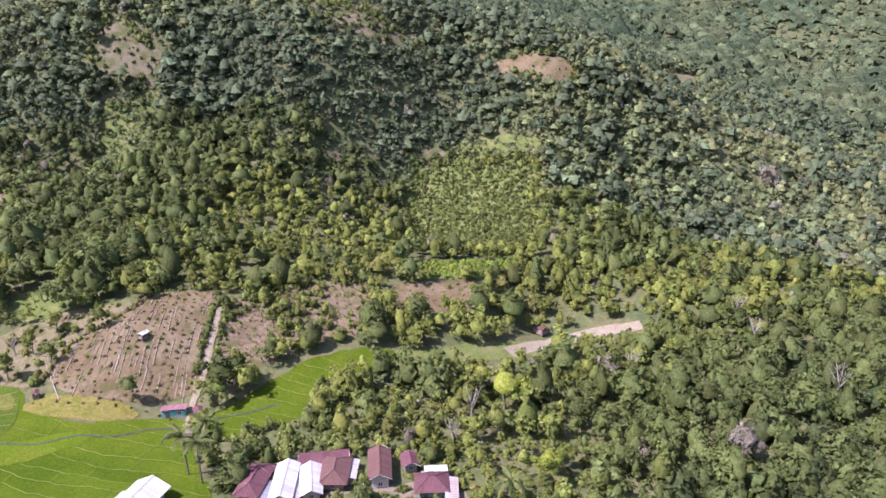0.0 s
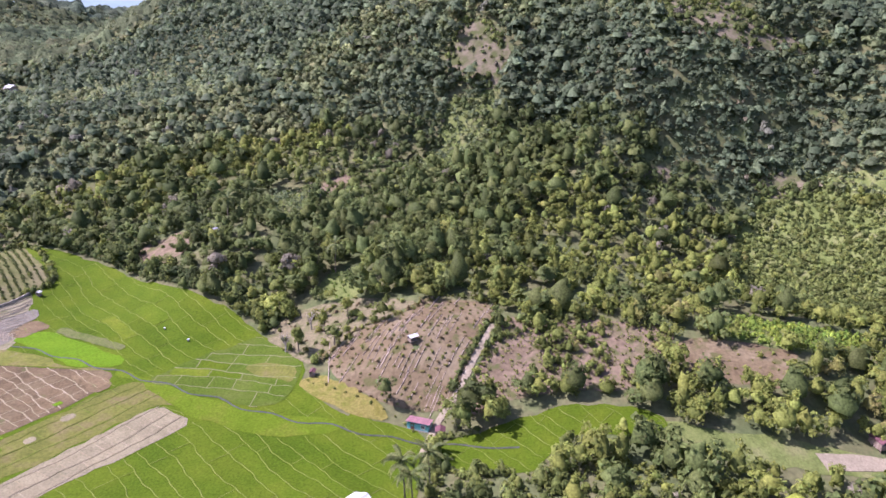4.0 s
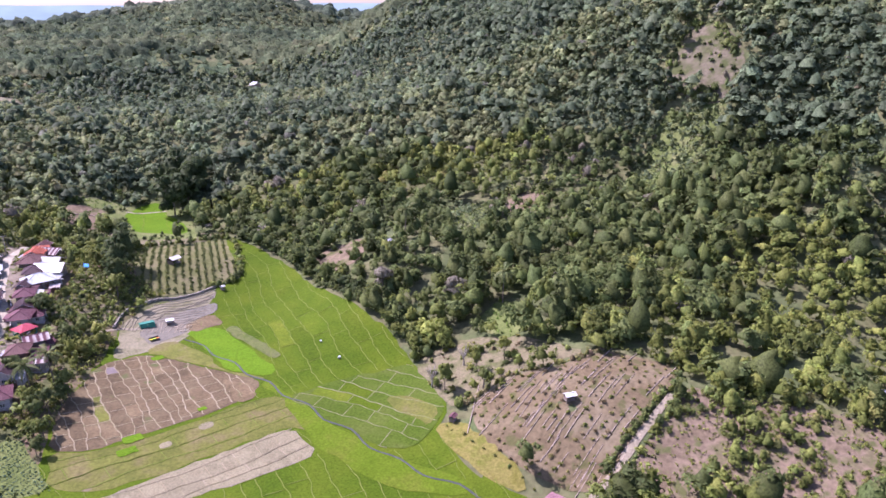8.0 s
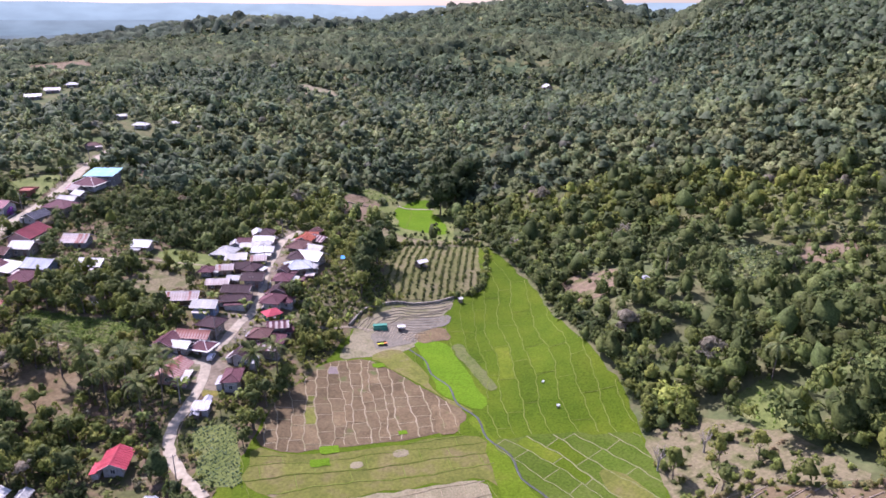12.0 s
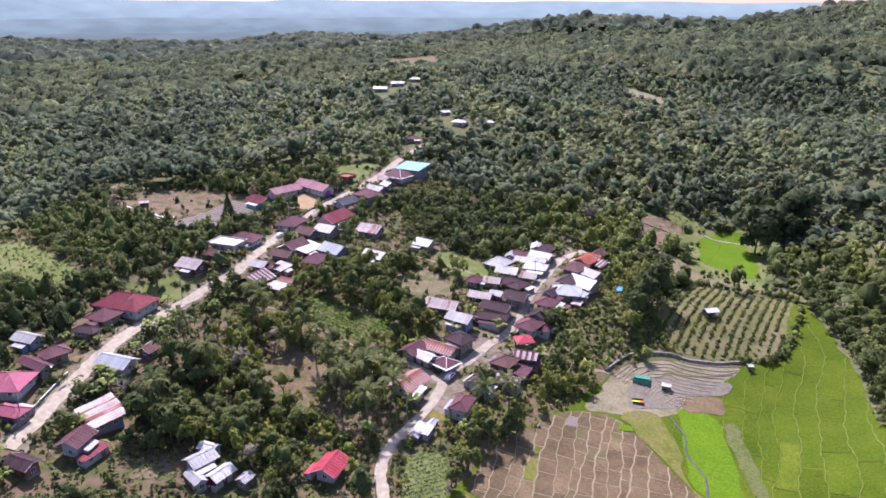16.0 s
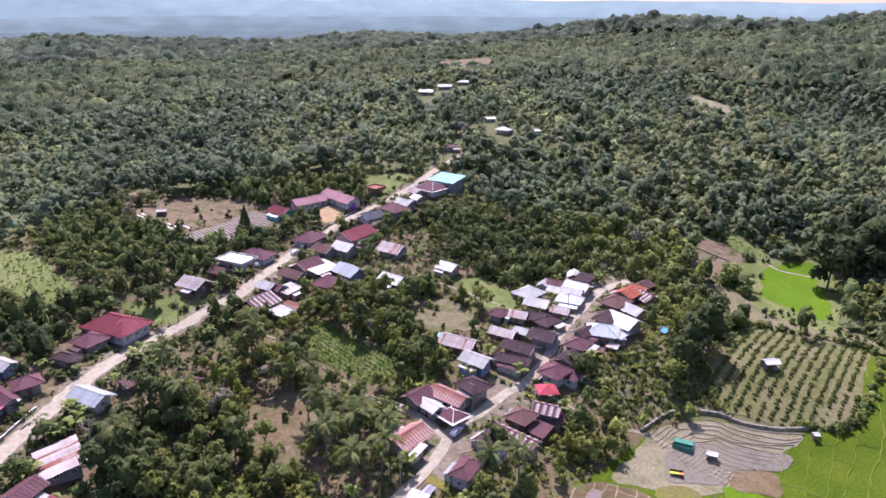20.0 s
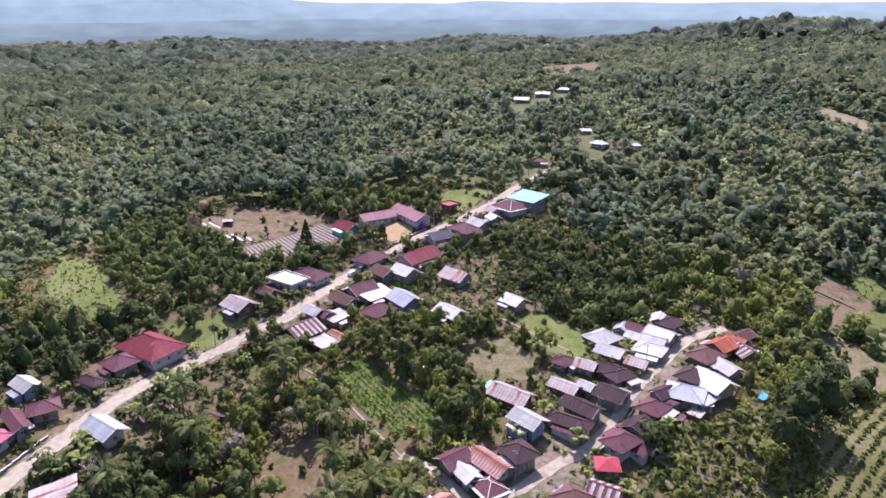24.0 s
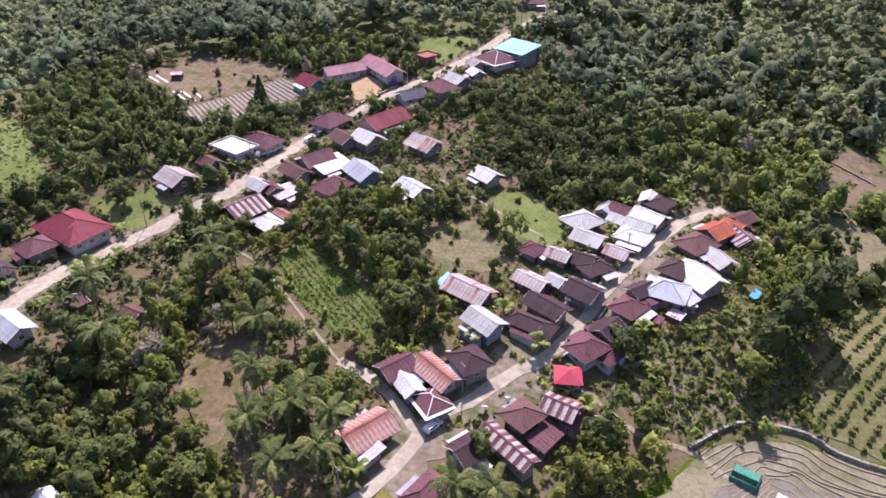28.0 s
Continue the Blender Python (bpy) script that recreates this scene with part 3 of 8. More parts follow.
gx, gy = steps(-200, 440, 4.0, 4300), steps(-240, 480, 4.0, 4300)
GX, GY = np.meshgrid(gx, gy)
GZ = ground(GX, GY)
GZ = GZ + np.where(np.hypot(GX - 50, GY - 300) > 1500, 5.0 * np.random.rand(*GX.shape), 0)
nx, ny = len(gx), len(gy)
idx = np.arange(nx * ny).reshape(ny, nx)
gf = np.stack([idx[:-1, :-1], idx[:-1, 1:], idx[1:, 1:], idx[1:, :-1]], -1).reshape(-1, 4)
land = new("ground", raw("ground", np.stack([GX, GY, GZ], -1).reshape(-1, 3), gf, SOIL_FLOOR, True))
tagged(land, "green and brown forest floor rolling up to distant hills", "ground", kind="structure")


def fine_ground(x, y):
    """Height on the ground sheet itself."""
    x, y = np.asarray(x, float), np.asarray(y, float)
    i = np.clip(np.searchsorted(gx, x) - 1, 0, nx - 2)
    j = np.clip(np.searchsorted(gy, y) - 1, 0, ny - 2)
    u, v = (x - gx[i]) / (gx[i + 1] - gx[i]), (y - gy[j]) / (gy[j + 1] - gy[j])
    return (GZ[j, i] * (1 - u) + GZ[j, i + 1] * u) * (1 - v) + (GZ[j + 1, i] * (1 - u) + GZ[j + 1, i + 1] * u) * v


from mathutils.geometry import delaunay_2d_cdt


def ragged(outline, step):
    """The outline with its corners cut once and its edge a little uneven."""
    p = np.array(outline, float)
    q = np.roll(p, -1, axis=0)
    d = np.hypot(*(q - p).T)[:, None]
    cut = np.minimum(0.25 if step > 2 else 0.06, 0.7 * step / np.maximum(d, 1))
    c = np.stack([p + (q - p) * cut, q - (q - p) * cut], 1).reshape(-1, 2)
    r = np.random.RandomState(len(outline) + int(abs(p[0, 0]) * 10))
    out = []
    for a, b in zip(c, np.roll(c, -1, axis=0)):
        m = max(1, int(np.hypot(*(b - a)) / step))
        for k in range(m):
            out.append(a + (b - a) * k / m + r.uniform(-0.26, 0.26, 2) * step * (k > 0))
    return [(float(u), float(v)) for u, v in out]


def drape(name, outline, lift, mat, step=4.0, label="", kind="structure", category="field"):
    """A field laid over the ground inside an outline."""
    edge = ragged(outline, step)
    xs, ys = [p[0] for p in edge], [p[1] for p in edge]
    px, py = np.meshgrid(np.arange(min(xs), max(xs), step), np.arange(min(ys), max(ys), step))
    px, py = px.ravel(), py.ravel()
    keep = inside(edge, px, py) & (off_line(edge + edge[:1], px, py) > step * 0.4)
    pts = [Vector(p) for p in edge] + [Vector((float(a), float(b))) for a, b in zip(px[keep], py[keep])]
    n = len(edge)
    v, _, f, *_ = delaunay_2d_cdt(pts, [], [list(range(n))], 1, 1e-4)
    x, y = np.array([q[0] for q in v]), np.array([q[1] for q in v])
    z = fine_ground(x, y) + lift
    me = poly(name, np.stack([x, y, z], -1), f, mat)
    me.polygons.foreach_set("use_smooth", np.ones(len(me.polygons), bool))
    return tagged(new(name, me), label, category, kind=kind)


def ribbon(name, points, width, lift, mat, label, category="road", depth=0.25, step=2.5, wobble=0.0):
    """A way that follows the ground, with edges that step down."""
    c = np.array(rounded(points, False, step))
    d = np.gradient(c, axis=0)
    d /= np.hypot(d[:, 0], d[:, 1])[:, None] + 1e-9
    nrm = np.stack([-d[:, 1], d[:, 0]], -1)
    rng = np.random.RandomState(len(name))
    wl, wr = (width / 2 + wobble * rng.randn(len(c)) for _ in range(2))
    rows = []
    for k, (side, drop) in enumerate(((-1, depth), (-1, 0), (-0.33, -0.04), (0.33, -0.04), (1, 0), (1, depth))):
        q = c + nrm * (side * np.where(side < 0, wl, wr))[:, None]
        rows.append(np.stack([q[:, 0], q[:, 1], fine_ground(q[:, 0], q[:, 1]) + lift - drop], -1))
    v = np.stack(rows, 1).reshape(-1, 3)
    i = np.arange((len(c) - 1) * 6).reshape(-1, 6)[:, :5].ravel()
    f = np.stack([i, i + 1, i + 7, i + 6], -1)[:, ::-1]
    return tagged(new(name, raw(name, v, f, mat, False)), label, category, kind="structure")


ORCHARD_GROUND = material("orchard_grass", [(0.082, 0.094, 0.030), (0.118, 0.118, 0.048), (0.140, 0.128, 0.066)], 0.12, 0.95, 0.5, fine=1.2, spec=0.03)
YARD = material("packed_yard", [(0.126, 0.106, 0.072), (0.176, 0.150, 0.106), (0.080, 0.088, 0.038)], 0.18, 0.95, 0.2, fine=0.9, spots=((0.080, 0.096, 0.035), 0.3, 0.58))
GARDEN = material("garden_ground", [(0.060, 0.072, 0.026), (0.084, 0.088, 0.034), (0.118, 0.090, 0.052), (0.072, 0.082, 0.028)], 0.09, 0.95, 0.5, fine=0.9, detail=8, spots=((0.125, 0.092, 0.058), 0.11, 0.54))
PLOT = material("planted_plot", [(0.060, 0.088, 0.022), (0.082, 0.108, 0.028), (0.108, 0.110, 0.048)], 0.15, 0.95, 0.5, fine=1.2, spec=0.03)
VILLAGE_ZONE = [(-135, 125), (-60, 118), (-14, 118), (4, 150), (60, 200), (80, 235), (85, 300), (40, 300), (-10, 395), (-60, 395), (-160, 350), (-180, 260), (-130, 200)]
drape("garden_ground", VILLAGE_ZONE, 0.06, GARDEN, 5.0, "brown and green garden ground round the village houses")
drape("front_yard", [(12, -36), (24, -35), (26, -8), (24, 14), (18, 16), (13, -10)], 0.16, YARD, 3.0, "pale packed yard before the lower houses")
drape("earth_bank", [(-109.1, 192.5), (-106.4, 198.9), (-104.0, 196.9), (-105.3, 187.2)], 0.2, RED_EARTH, 2.5, "reddish bare earth bank beside the road")
drape("soil_yard", [(-23, 151), (-15.5, 153), (-14.5, 140), (-21, 138)], 0.16, BARE, 2.5, "bare earth yard beside the red-roofed house")
for name, mat, lift, label in (
    ("paddy_basin", RICE, 0.10, "bright green young rice in the valley floor"),
    ("brown_paddy", MUD, 0.16, "brown fallow rice paddies with pale bunds"),
    ("olive_paddy", OLIVE, 0.16, "olive and yellow fallow paddies with dry patches"),
    ("stubble_strip", STUBBLE, 0.18, "pale tan harvested paddy strip of dry stubble"),
    ("dry_terrace", TERRACE, 0.16, "pale dry terraces with curving low bunds"),
    ("bright_strip", RICE_BRIGHT, 0.20, "vivid light green rice beside the stream"),
    ("fallow_strip", OLIVE, 0.20, "olive fallow strip beside the brown paddies"),
    ("lower_paddy", RICE_DARK, 0.20, "dull dark green paddies with pale bunds"),
    ("stream_strip", RICE_YELLOW, 0.20, "yellowish green rice along the stream"),
    ("yellow_grass", YELLOW_GRASS, 0.16, "yellow dry grass at the foot of the clearing"),
    ("clearing", RED_EARTH, 0.14, "reddish bare clearing planted with young bushes"),
    ("dry_scrub", DRY_GRASS, 0.12, "dry straw-coloured scrub beside the clearing"),
    ("side_meadow", RICE, 0.12, "green rice meadow between the woods"),
    ("meadow_strip", GRASS, 0.11, "dry green grass strip below the brown field"),
    ("garden_slope", BARE, 0.10, "dry garden slope with scattered small trees"),
    ("brown_field", RED_EARTH, 0.14, "reddish brown tilled field at the wood's edge"),
    ("yellow_crop", GRASS, 0.12, "yellow green crop strip above the brown field"),
    ("hill_bare", RED_EARTH, 0.5, "bare reddish cut field high on the hill"),
    ("hill_bare2", DRY_GRASS, 0.5, "dry straw-coloured field among far woods"),
    ("hill_bare3", SCREE, 0.5, "bare brown patch near the hill top"),
    ("banana_slope", GRASS, 0.2, "light green overgrown plantation slope"),
    ("scar_a", SCREE, 0.5, "bare brown landslip scar on the steep hill"),
    ("scar_b", SCREE, 0.4, "small bare brown slip among the trees"),
    ("scar_c", SCREE, 0.4, "bare brown slip under the dark bamboo"),
    ("shed_clearing", BARE, 0.2, "small brown clearing with a shed"),
    ("row_plot", GRASS, 0.2, "light green plot with planted rows"),
    ("far_grass", GRASS, 0.2, "pale green grass glade in the woods"),
    ("orchard", ORCHARD_GROUND, 0.14, "dry grass orchard ground with rows of bushes"),
    ("valley_grass", GRASS, 0.11, "light green grass at the head of the valley"),
    ("orchard_back", DRY_GRASS, 0.10, "dry grass and low scrub behind the orchard"),
    ("small_paddy", RICE_BRIGHT, 0.16, "small bright green rice field below the woods"),
    ("tilled_brown", BARE, 0.16, "brown tilled field with a pale footpath"),
    ("veg_rows", GRASS, 0.16, "green vegetable rows beside the woods"),
    ("school_yard", SAND, 0.16, "yellow sandy school yard"),
    ("bed_field", BARE, 0.14, "brown field with pale raised planting beds"),
    ("dry_field", BARE, 0.14, "dry brown grass field by the woods"),
    ("left_green", GRASS, 0.14, "light green lawn beside the road"),
    ("left_field", GRASS, 0.14, "light green overgrown field beside the woods"),
    ("mid_grass", GRASS, 0.14, "green meadow behind the village houses"),
    ("terrace_green", PLOT, 0.14, "green garden slope planted in rows"),
    ("bare_soil3", BARE, 0.14, "small plot of bare brown soil under trees"),
    ("bare_soil", RED_EARTH, 0.14, "bare reddish soil among the trees"),
    ("bare_soil2", DRY_GRASS, 0.14, "dry bare plot behind the houses"),
    ("veg_garden", GRASS, 0.14, "green vegetable beds under pale sheets"),
    ("yellow_yard", YELLOW_GRASS, 0.14, "yellow dry grass yard beside the street"),
    ("left_garden", BARE, 0.14, "garden plot with straw-covered rows"),
    ("scrub_slope", DRY_GRASS, 0.12, "scrubby green bank above the paddies"),
    ("orchard_skirt", GARDEN, 0.10, "dry scrub bank below the orchard"),
    ("dry_patch_far", BARE, 0.6, "pale bare patch among far woods"),
    ("lake_gap", TERRACE, 0.6, "pale grey clearing among far woods"),
    ("gap_b", STUBBLE, 0.6, "pale clearing on a far rise"),
    ("roadside_grass", GRASS, 0.16, "green grass plot beside the road"),
    ("gully", GRASS, 0.3, "light green overgrown gully on the hillside"),
    ("upper_gully", GRASS, 0.3, "light green overgrown gully on the hillside"),
    ("hill_glade", BARE, 0.3, "small bare glade among the hillside woods"),
    ("scrub_glade", GRASS, 0.3, "grassy strip above the young plantation"),
    ("tree_gap", BARE, 0.2, "bare brown earth behind the roadside house"),
):
    drape(name, AREA[name], lift, mat, 6.0 if lift > 0.3 else 3.5, label)

ribbon("street_yards", LINE["street"][1][5:], 14, 0.15, YARD, "dusty packed yards along the village street", "yard", 0.2, wobble=1.6)
ribbon("road_verges", LINE["main_road"][1], 8.0, 0.15, YARD, "dusty verges along the ridge road", "verge", 0.2, wobble=1.2)
for name, mat, lift, label, cat in (
    ("main_road", CONCRETE, 0.30, "pale worn concrete road along the ridge", "road"),
    ("street", CONCRETE, 0.28, "pale concrete village street with dusty edges", "road"),
    ("lane", CONCRETE, 0.24, "narrow pale concrete lane between gardens", "road"),
    ("field_track", DIRT, 0.24, "pale dirt track up beside the clearing", "road"),
    ("sand_road", DIRT, 0.26, "broad pale graded earth strip by the woods", "road"),
    ("footpath", DIRT, 0.22, "narrow pale footpath down to the paddies", "path"),
    ("garden_path", DIRT, 0.22, "narrow pale path through the gardens", "path"),
    ("meadow_path", DIRT, 0.22, "narrow pale path across the meadow", "path"),
    ("paddy_path", CONCRETE, 0.34, "narrow pale concrete path across the small paddy", "path"),
    ("stream", WATER, 0.24, "narrow dark irrigation stream between paddies", "stream"),
):
    w, pts = LINE[name]
    ribbon(name, pts, w, lift, mat, label, cat, wobble=0.05 * w)

# ---- trees ----
rnd = np.random.RandomState(7)


def crown_shape(tufts, lumps, seed, size, tall=1.0, core=3):
    """A crown about radius 1 round (0, 0, 0): leaf tufts over lumps of foliage, round a dim core of so many rings."""
    r = np.random.RandomState(seed)
    c = r.randn(lumps, 3) * (0.52, 0.52, 0.34 * tall)
    c[:, :2] *= np.minimum(1, 0.78 / (np.hypot(c[:, 0], c[:, 1])[:, None] + 1e-6))
    c[:, 2] += 0.15 * tall - 0.35 * tall * np.hypot(c[:, 0], c[:, 1])
    rad = r.uniform(0.20, 0.46, lumps)
    v, f = [], []
    if core:
        turn = r.uniform(0, 6.28)
        rings = ((0.45, 1.2, 1.9), (0.8, 1.6))[core == 2]
        for k, th in enumerate(rings):
            for i in range(6):
                q = 0.60 * (1 + 0.2 * r.randn())
                w = turn + (i + 0.5 * (k % 2)) * math.pi / 3
                v.append((q * math.sin(th) * math.cos(w), q * math.sin(th) * math.sin(w), q * tall * math.cos(th)))
        for k in range(len(rings) - 1):
            for i in range(6):
                p0, p1, p2, p3 = 6 * k + i, 6 * k + 6 + i, 6 * k + 6 + (i + 1) % 6, 6 * k + (i + 1) % 6
                f += [(p0, p1, p2), (p0, p2, p3)]
        v.append((0, 0, 0.62 * tall))
        f += [(len(v) - 1, i, (i + 1) % 6) for i in range(6)]
    m = tufts * 3
    pick = r.randint(0, lumps, m)
    d = r.randn(m, 3)
    d[:, 2] = np.where(d[:, 2] < -0.35, -d[:, 2], d[:, 2])
    d /= np.linalg.norm(d, axis=1)[:, None]
    p = c[pick] + d * (rad[pick] * r.uniform(0.75, 1.35, m))[:, None]
    deep = (np.linalg.norm(p[:, None] - c[None], axis=2) / rad[None]).min(1)
    keep = np.argsort(-np.minimum(deep, 0.85) + 1e-4 * np.arange(m))[:tufts]
    p, d = p[keep], d[keep]
    nrm = d + r.randn(tufts, 3) * 0.35 + (0, 0, 0.25)
    nrm /= np.linalg.norm(nrm, axis=1)[:, None]
    a = np.cross(nrm, r.randn(tufts, 3))
    a /= np.linalg.norm(a, axis=1)[:, None] + 1e-9
    b = np.cross(nrm, a)
    s = size * r.uniform(0.55, 1.35, tufts)[:, None]
    corners = []
    for q in (0.0, 2.1, 4.2):
        w = q + r.uniform(-0.4, 0.4, tufts)[:, None]
        corners.append(p + (a * np.cos(w) + b * np.sin(w)) * s * r.uniform(0.7, 1.3, tufts)[:, None] - nrm * s * r.uniform(-0.2, 0.4, tufts)[:, None])
    lv = np.stack(corners, 1).reshape(-1, 3)
    lf = np.arange(tufts * 3).reshape(-1, 3) + len(v)
    return (np.vstack([np.array(v), lv]), np.vstack([np.array(f), lf])) if core else (lv, lf)


def soft_normals(v, f, whole=0.28):
    """Normals of the lumps and tufts, drawn towards the crown as a whole."""
    c = v * (1, 1, 0.9) + (0, 0, 0.35)
    c /= np.linalg.norm(c, axis=1)[:, None] + 1e-9
    q = v[f]
    g = np.cross(q[:, 1] - q[:, 0], q[:, 2] - q[:, 0])
    face = np.zeros_like(v)
    np.add.at(face, f.ravel(), np.repeat(g, 3, axis=0))
    face /= np.linalg.norm(face, axis=1)[:, None] + 1e-9
    n = c * whole + face * (1 - whole)
    n /= np.linalg.norm(n, axis=1)[:, None] + 1e-9
    return np.where(((n * face).sum(1) < 0.15)[:, None], face, n)


def plant_wood(name, x, y, radius, rise, tint, shapes, mat, label, category="woods", base=None, whole=0.28, uneven=0.2):
    """Many crowns as one mesh."""
    n = len(x)
    if n == 0:
        return None
    z = (fine_ground(x, y) if base is None else base) + rise
    kind = rnd.randint(0, len(shapes), n)
    turn = rnd.uniform(0, 2 * math.pi, n)
    vs, fs, ts, ns, os_ = [], [], [], [], []
    tone = np.clip(np.exp(rnd.randn(n) * uneven), 0.5, 1.7)
    total = 0
    for k, (v, f) in enumerate(shapes):
        m = np.where(kind == k)[0]
        if not len(m):
            continue
        c, s = np.cos(turn[m])[:, None], np.sin(turn[m])[:, None]
        w = np.stack([v[None, :, 0] * c - v[None, :, 1] * s, v[None, :, 0] * s + v[None, :, 1] * c, np.broadcast_to(v[None, :, 2], (len(m), len(v)))], -1)
        w = w * np.stack([radius[m] * rnd.uniform(0.78, 1.22, len(m)), radius[m] * rnd.uniform(0.78, 1.22, len(m)), radius[m] * rnd.uniform(0.75, 1.3, len(m))], -1)[:, None, :] + np.stack([x[m], y[m], z[m]], -1)[:, None, :]
        vs.append(w.reshape(-1, 3))
        u = soft_normals(v, f, whole)
        ns.append(np.stack([u[None, :, 0] * c - u[None, :, 1] * s, u[None, :, 0] * s + u[None, :, 1] * c, np.broadcast_to(u[None, :, 2], (len(m), len(u)))], -1).reshape(-1, 3))
        fs.append((f[None] + (np.arange(len(m)) * len(v))[:, None, None] + total).reshape(-1, 3))
        ts.append(np.repeat(tint[m], len(v)))
        os_.append(np.repeat(tone[m], len(v)))
        total += len(m) * len(v)
    return tagged(new(name, raw(name, np.vstack(vs), np.vstack(fs), mat, True, np.concatenate(ts), np.vstack(ns), np.concatenate(os_))), label, category, kind="stuff")


def canopy(name, x, y, radius, rise, tint, cell, tufts, tuft, mat, label, uneven=0.2, rough=0.3, tall=0.85):
    """Closed woods as one mesh: the roof of all its crowns, in cells, with leaf tufts standing off it."""
    n = len(x)
    turn = 0.43
    ct, st = math.cos(turn), math.sin(turn)
    u, v = x * ct + y * st, y * ct - x * st
    u0, v0 = u.min() - 12, v.min() - 12
    nu, nv = int((u.max() - u0 + 12) / cell) + 2, int((v.max() - v0 + 12) / cell) + 2
    z0 = fine_ground(x, y)
    p1, p2, bent = rnd.uniform(0, 6.28, n), rnd.uniform(0, 6.28, n), rnd.uniform(0.0, 0.4, n)
    high = radius * tall * rnd.uniform(0.75, 1.3, n)
    k = int(math.ceil(np.percentile(radius, 99) * 1.35 / cell))
    dj, di = (q.ravel() for q in np.mgrid[-k:k + 1, -k:k + 1])
    i0, j0 = np.round((u - u0) / cell).astype(int), np.round((v - v0) / cell).astype(int)
    flat, val, own = [], [], []
    for c in range(0, n, 4000):
        e = slice(c, min(n, c + 4000))
        i, j = i0[e, None] + di, j0[e, None] + dj
        du, dv = i * cell + u0 - u[e, None], j * cell + v0 - v[e, None]
        phi = np.arctan2(dv, du)
        rho = np.hypot(du, dv) / (radius[e, None] * (1 + 0.16 * np.sin(3 * phi + p1[e, None]) + 0.12 * np.sin(5 * phi + p2[e, None])))
        dome_ = np.sqrt(np.clip(1 - rho ** 2, 0, 1)) * (1 - bent[e, None]) + np.clip(1 - rho, 0, 1) ** 0.9 * bent[e, None] * 1.25
        h = z0[e, None] + np.where(rho < 1, rise[e, None] + high[e, None] * dome_, (rise[e, None] + 0.3) * (1 - (rho - 1) / 0.3) - 0.3)
        ok = (rho < 1.3) & (i >= 0) & (i < nu) & (j >= 0) & (j < nv)
        flat.append((j * nu + i)[ok])
        val.append(h[ok])
        own.append(np.broadcast_to(np.arange(n)[e, None], ok.shape)[ok])
    flat, val, own = np.concatenate(flat), np.concatenate(val), np.concatenate(own)
    order = np.argsort(val, kind="stable")
    top, owner = np.full(nu * nv, -1e6), np.full(nu * nv, -1)
    top[flat[order]], owner[flat[order]] = val[order], own[order]
    jj, ii = np.divmod(np.arange(nu * nv), nu)
    uu = u0 + (ii + rnd.uniform(-0.36, 0.36, nu * nv)) * cell
    vv = v0 + (jj + rnd.uniform(-0.36, 0.36, nu * nv)) * cell
    top = top + rough * rnd.randn(nu * nv)
    pos = np.stack([uu * ct - vv * st, uu * st + vv * ct, top], -1)
    grid = np.arange(nu * nv).reshape(nv, nu)
    f = np.stack([grid[:-1, :-1], grid[:-1, 1:], grid[1:, 1:], grid[1:, :-1]], -1).reshape(-1, 4)
    f = f[(owner[f] >= 0).all(1)]
    used, inv = np.unique(f, return_inverse=True)
    f = inv.reshape(-1, 4)
    pos, owner = pos[used], owner[used]
    # leaf tufts
    q = pos[f]
    g = np.cross(q[:, 2] - q[:, 0], q[:, 3] - q[:, 1])
    g /= np.linalg.norm(g, axis=1)[:, None] + 1e-9
    pick = rnd.randint(0, len(f), int(len(f) * cell * cell * tufts))
    w = rnd.rand(len(pick), 2, 1)
    p = (q[pick, 0] * (1 - w[:, 0]) + q[pick, 1] * w[:, 0]) * (1 - w[:, 1]) + (q[pick, 3] * (1 - w[:, 0]) + q[pick, 2] * w[:, 0]) * w[:, 1]
    m = g[pick] + rnd.randn(len(pick), 3) * 0.42
    m /= np.linalg.norm(m, axis=1)[:, None]
    a_ = np.cross(m, rnd.randn(len(pick), 3))
    a_ /= np.linalg.norm(a_, axis=1)[:, None] + 1e-9
    b_ = np.cross(m, a_)
    size = tuft * rnd.uniform(0.6, 1.4, (len(pick), 1))
    p = p + g[pick] * size * rnd.uniform(0.0, 0.9, (len(pick), 1))
    leaf = np.stack([p + a_ * size * rnd.uniform(0.6, 1.1, (len(pick), 1)) - m * size * 0.3, p + b_ * size * rnd.uniform(0.5, 1.0, (len(pick), 1)), p - a_ * size * rnd.uniform(0.6, 1.1, (len(pick), 1)) - m * size * 0.3, p - b_ * size * rnd.uniform(0.5, 1.0, (len(pick), 1))], 1).reshape(-1, 3)
    soft = g[pick] * 0.55 + m * 0.45
    soft /= np.linalg.norm(soft, axis=1)[:, None]
    nrm = np.zeros_like(pos)
    np.add.at(nrm, f.ravel(), np.repeat(g, 4, axis=0))
    nrm /= np.linalg.norm(nrm, axis=1)[:, None] + 1e-9
    tone = np.clip(np.exp(rnd.randn(n) * uneven), 0.55, 1.6)
    from_crown = np.concatenate([owner, np.repeat(owner[f[pick, 0]], 4)])
    f = np.vstack([f, np.arange(len(leaf)).reshape(-1, 4) + len(pos)])
    me = raw(name, np.vstack([pos, leaf]), f, mat, True, tint[from_crown], np.vstack([nrm, np.repeat(soft, 4, axis=0)]), tone[from_crown] * np.r_[np.ones(len(pos)), np.repeat(rnd.uniform(0.8, 1.3, len(pick)), 4)])
    return tagged(new(name, me), label, "woods", kind="stuff")


ROUTE = np.array([m.translation[:2] for _, m in PATH])


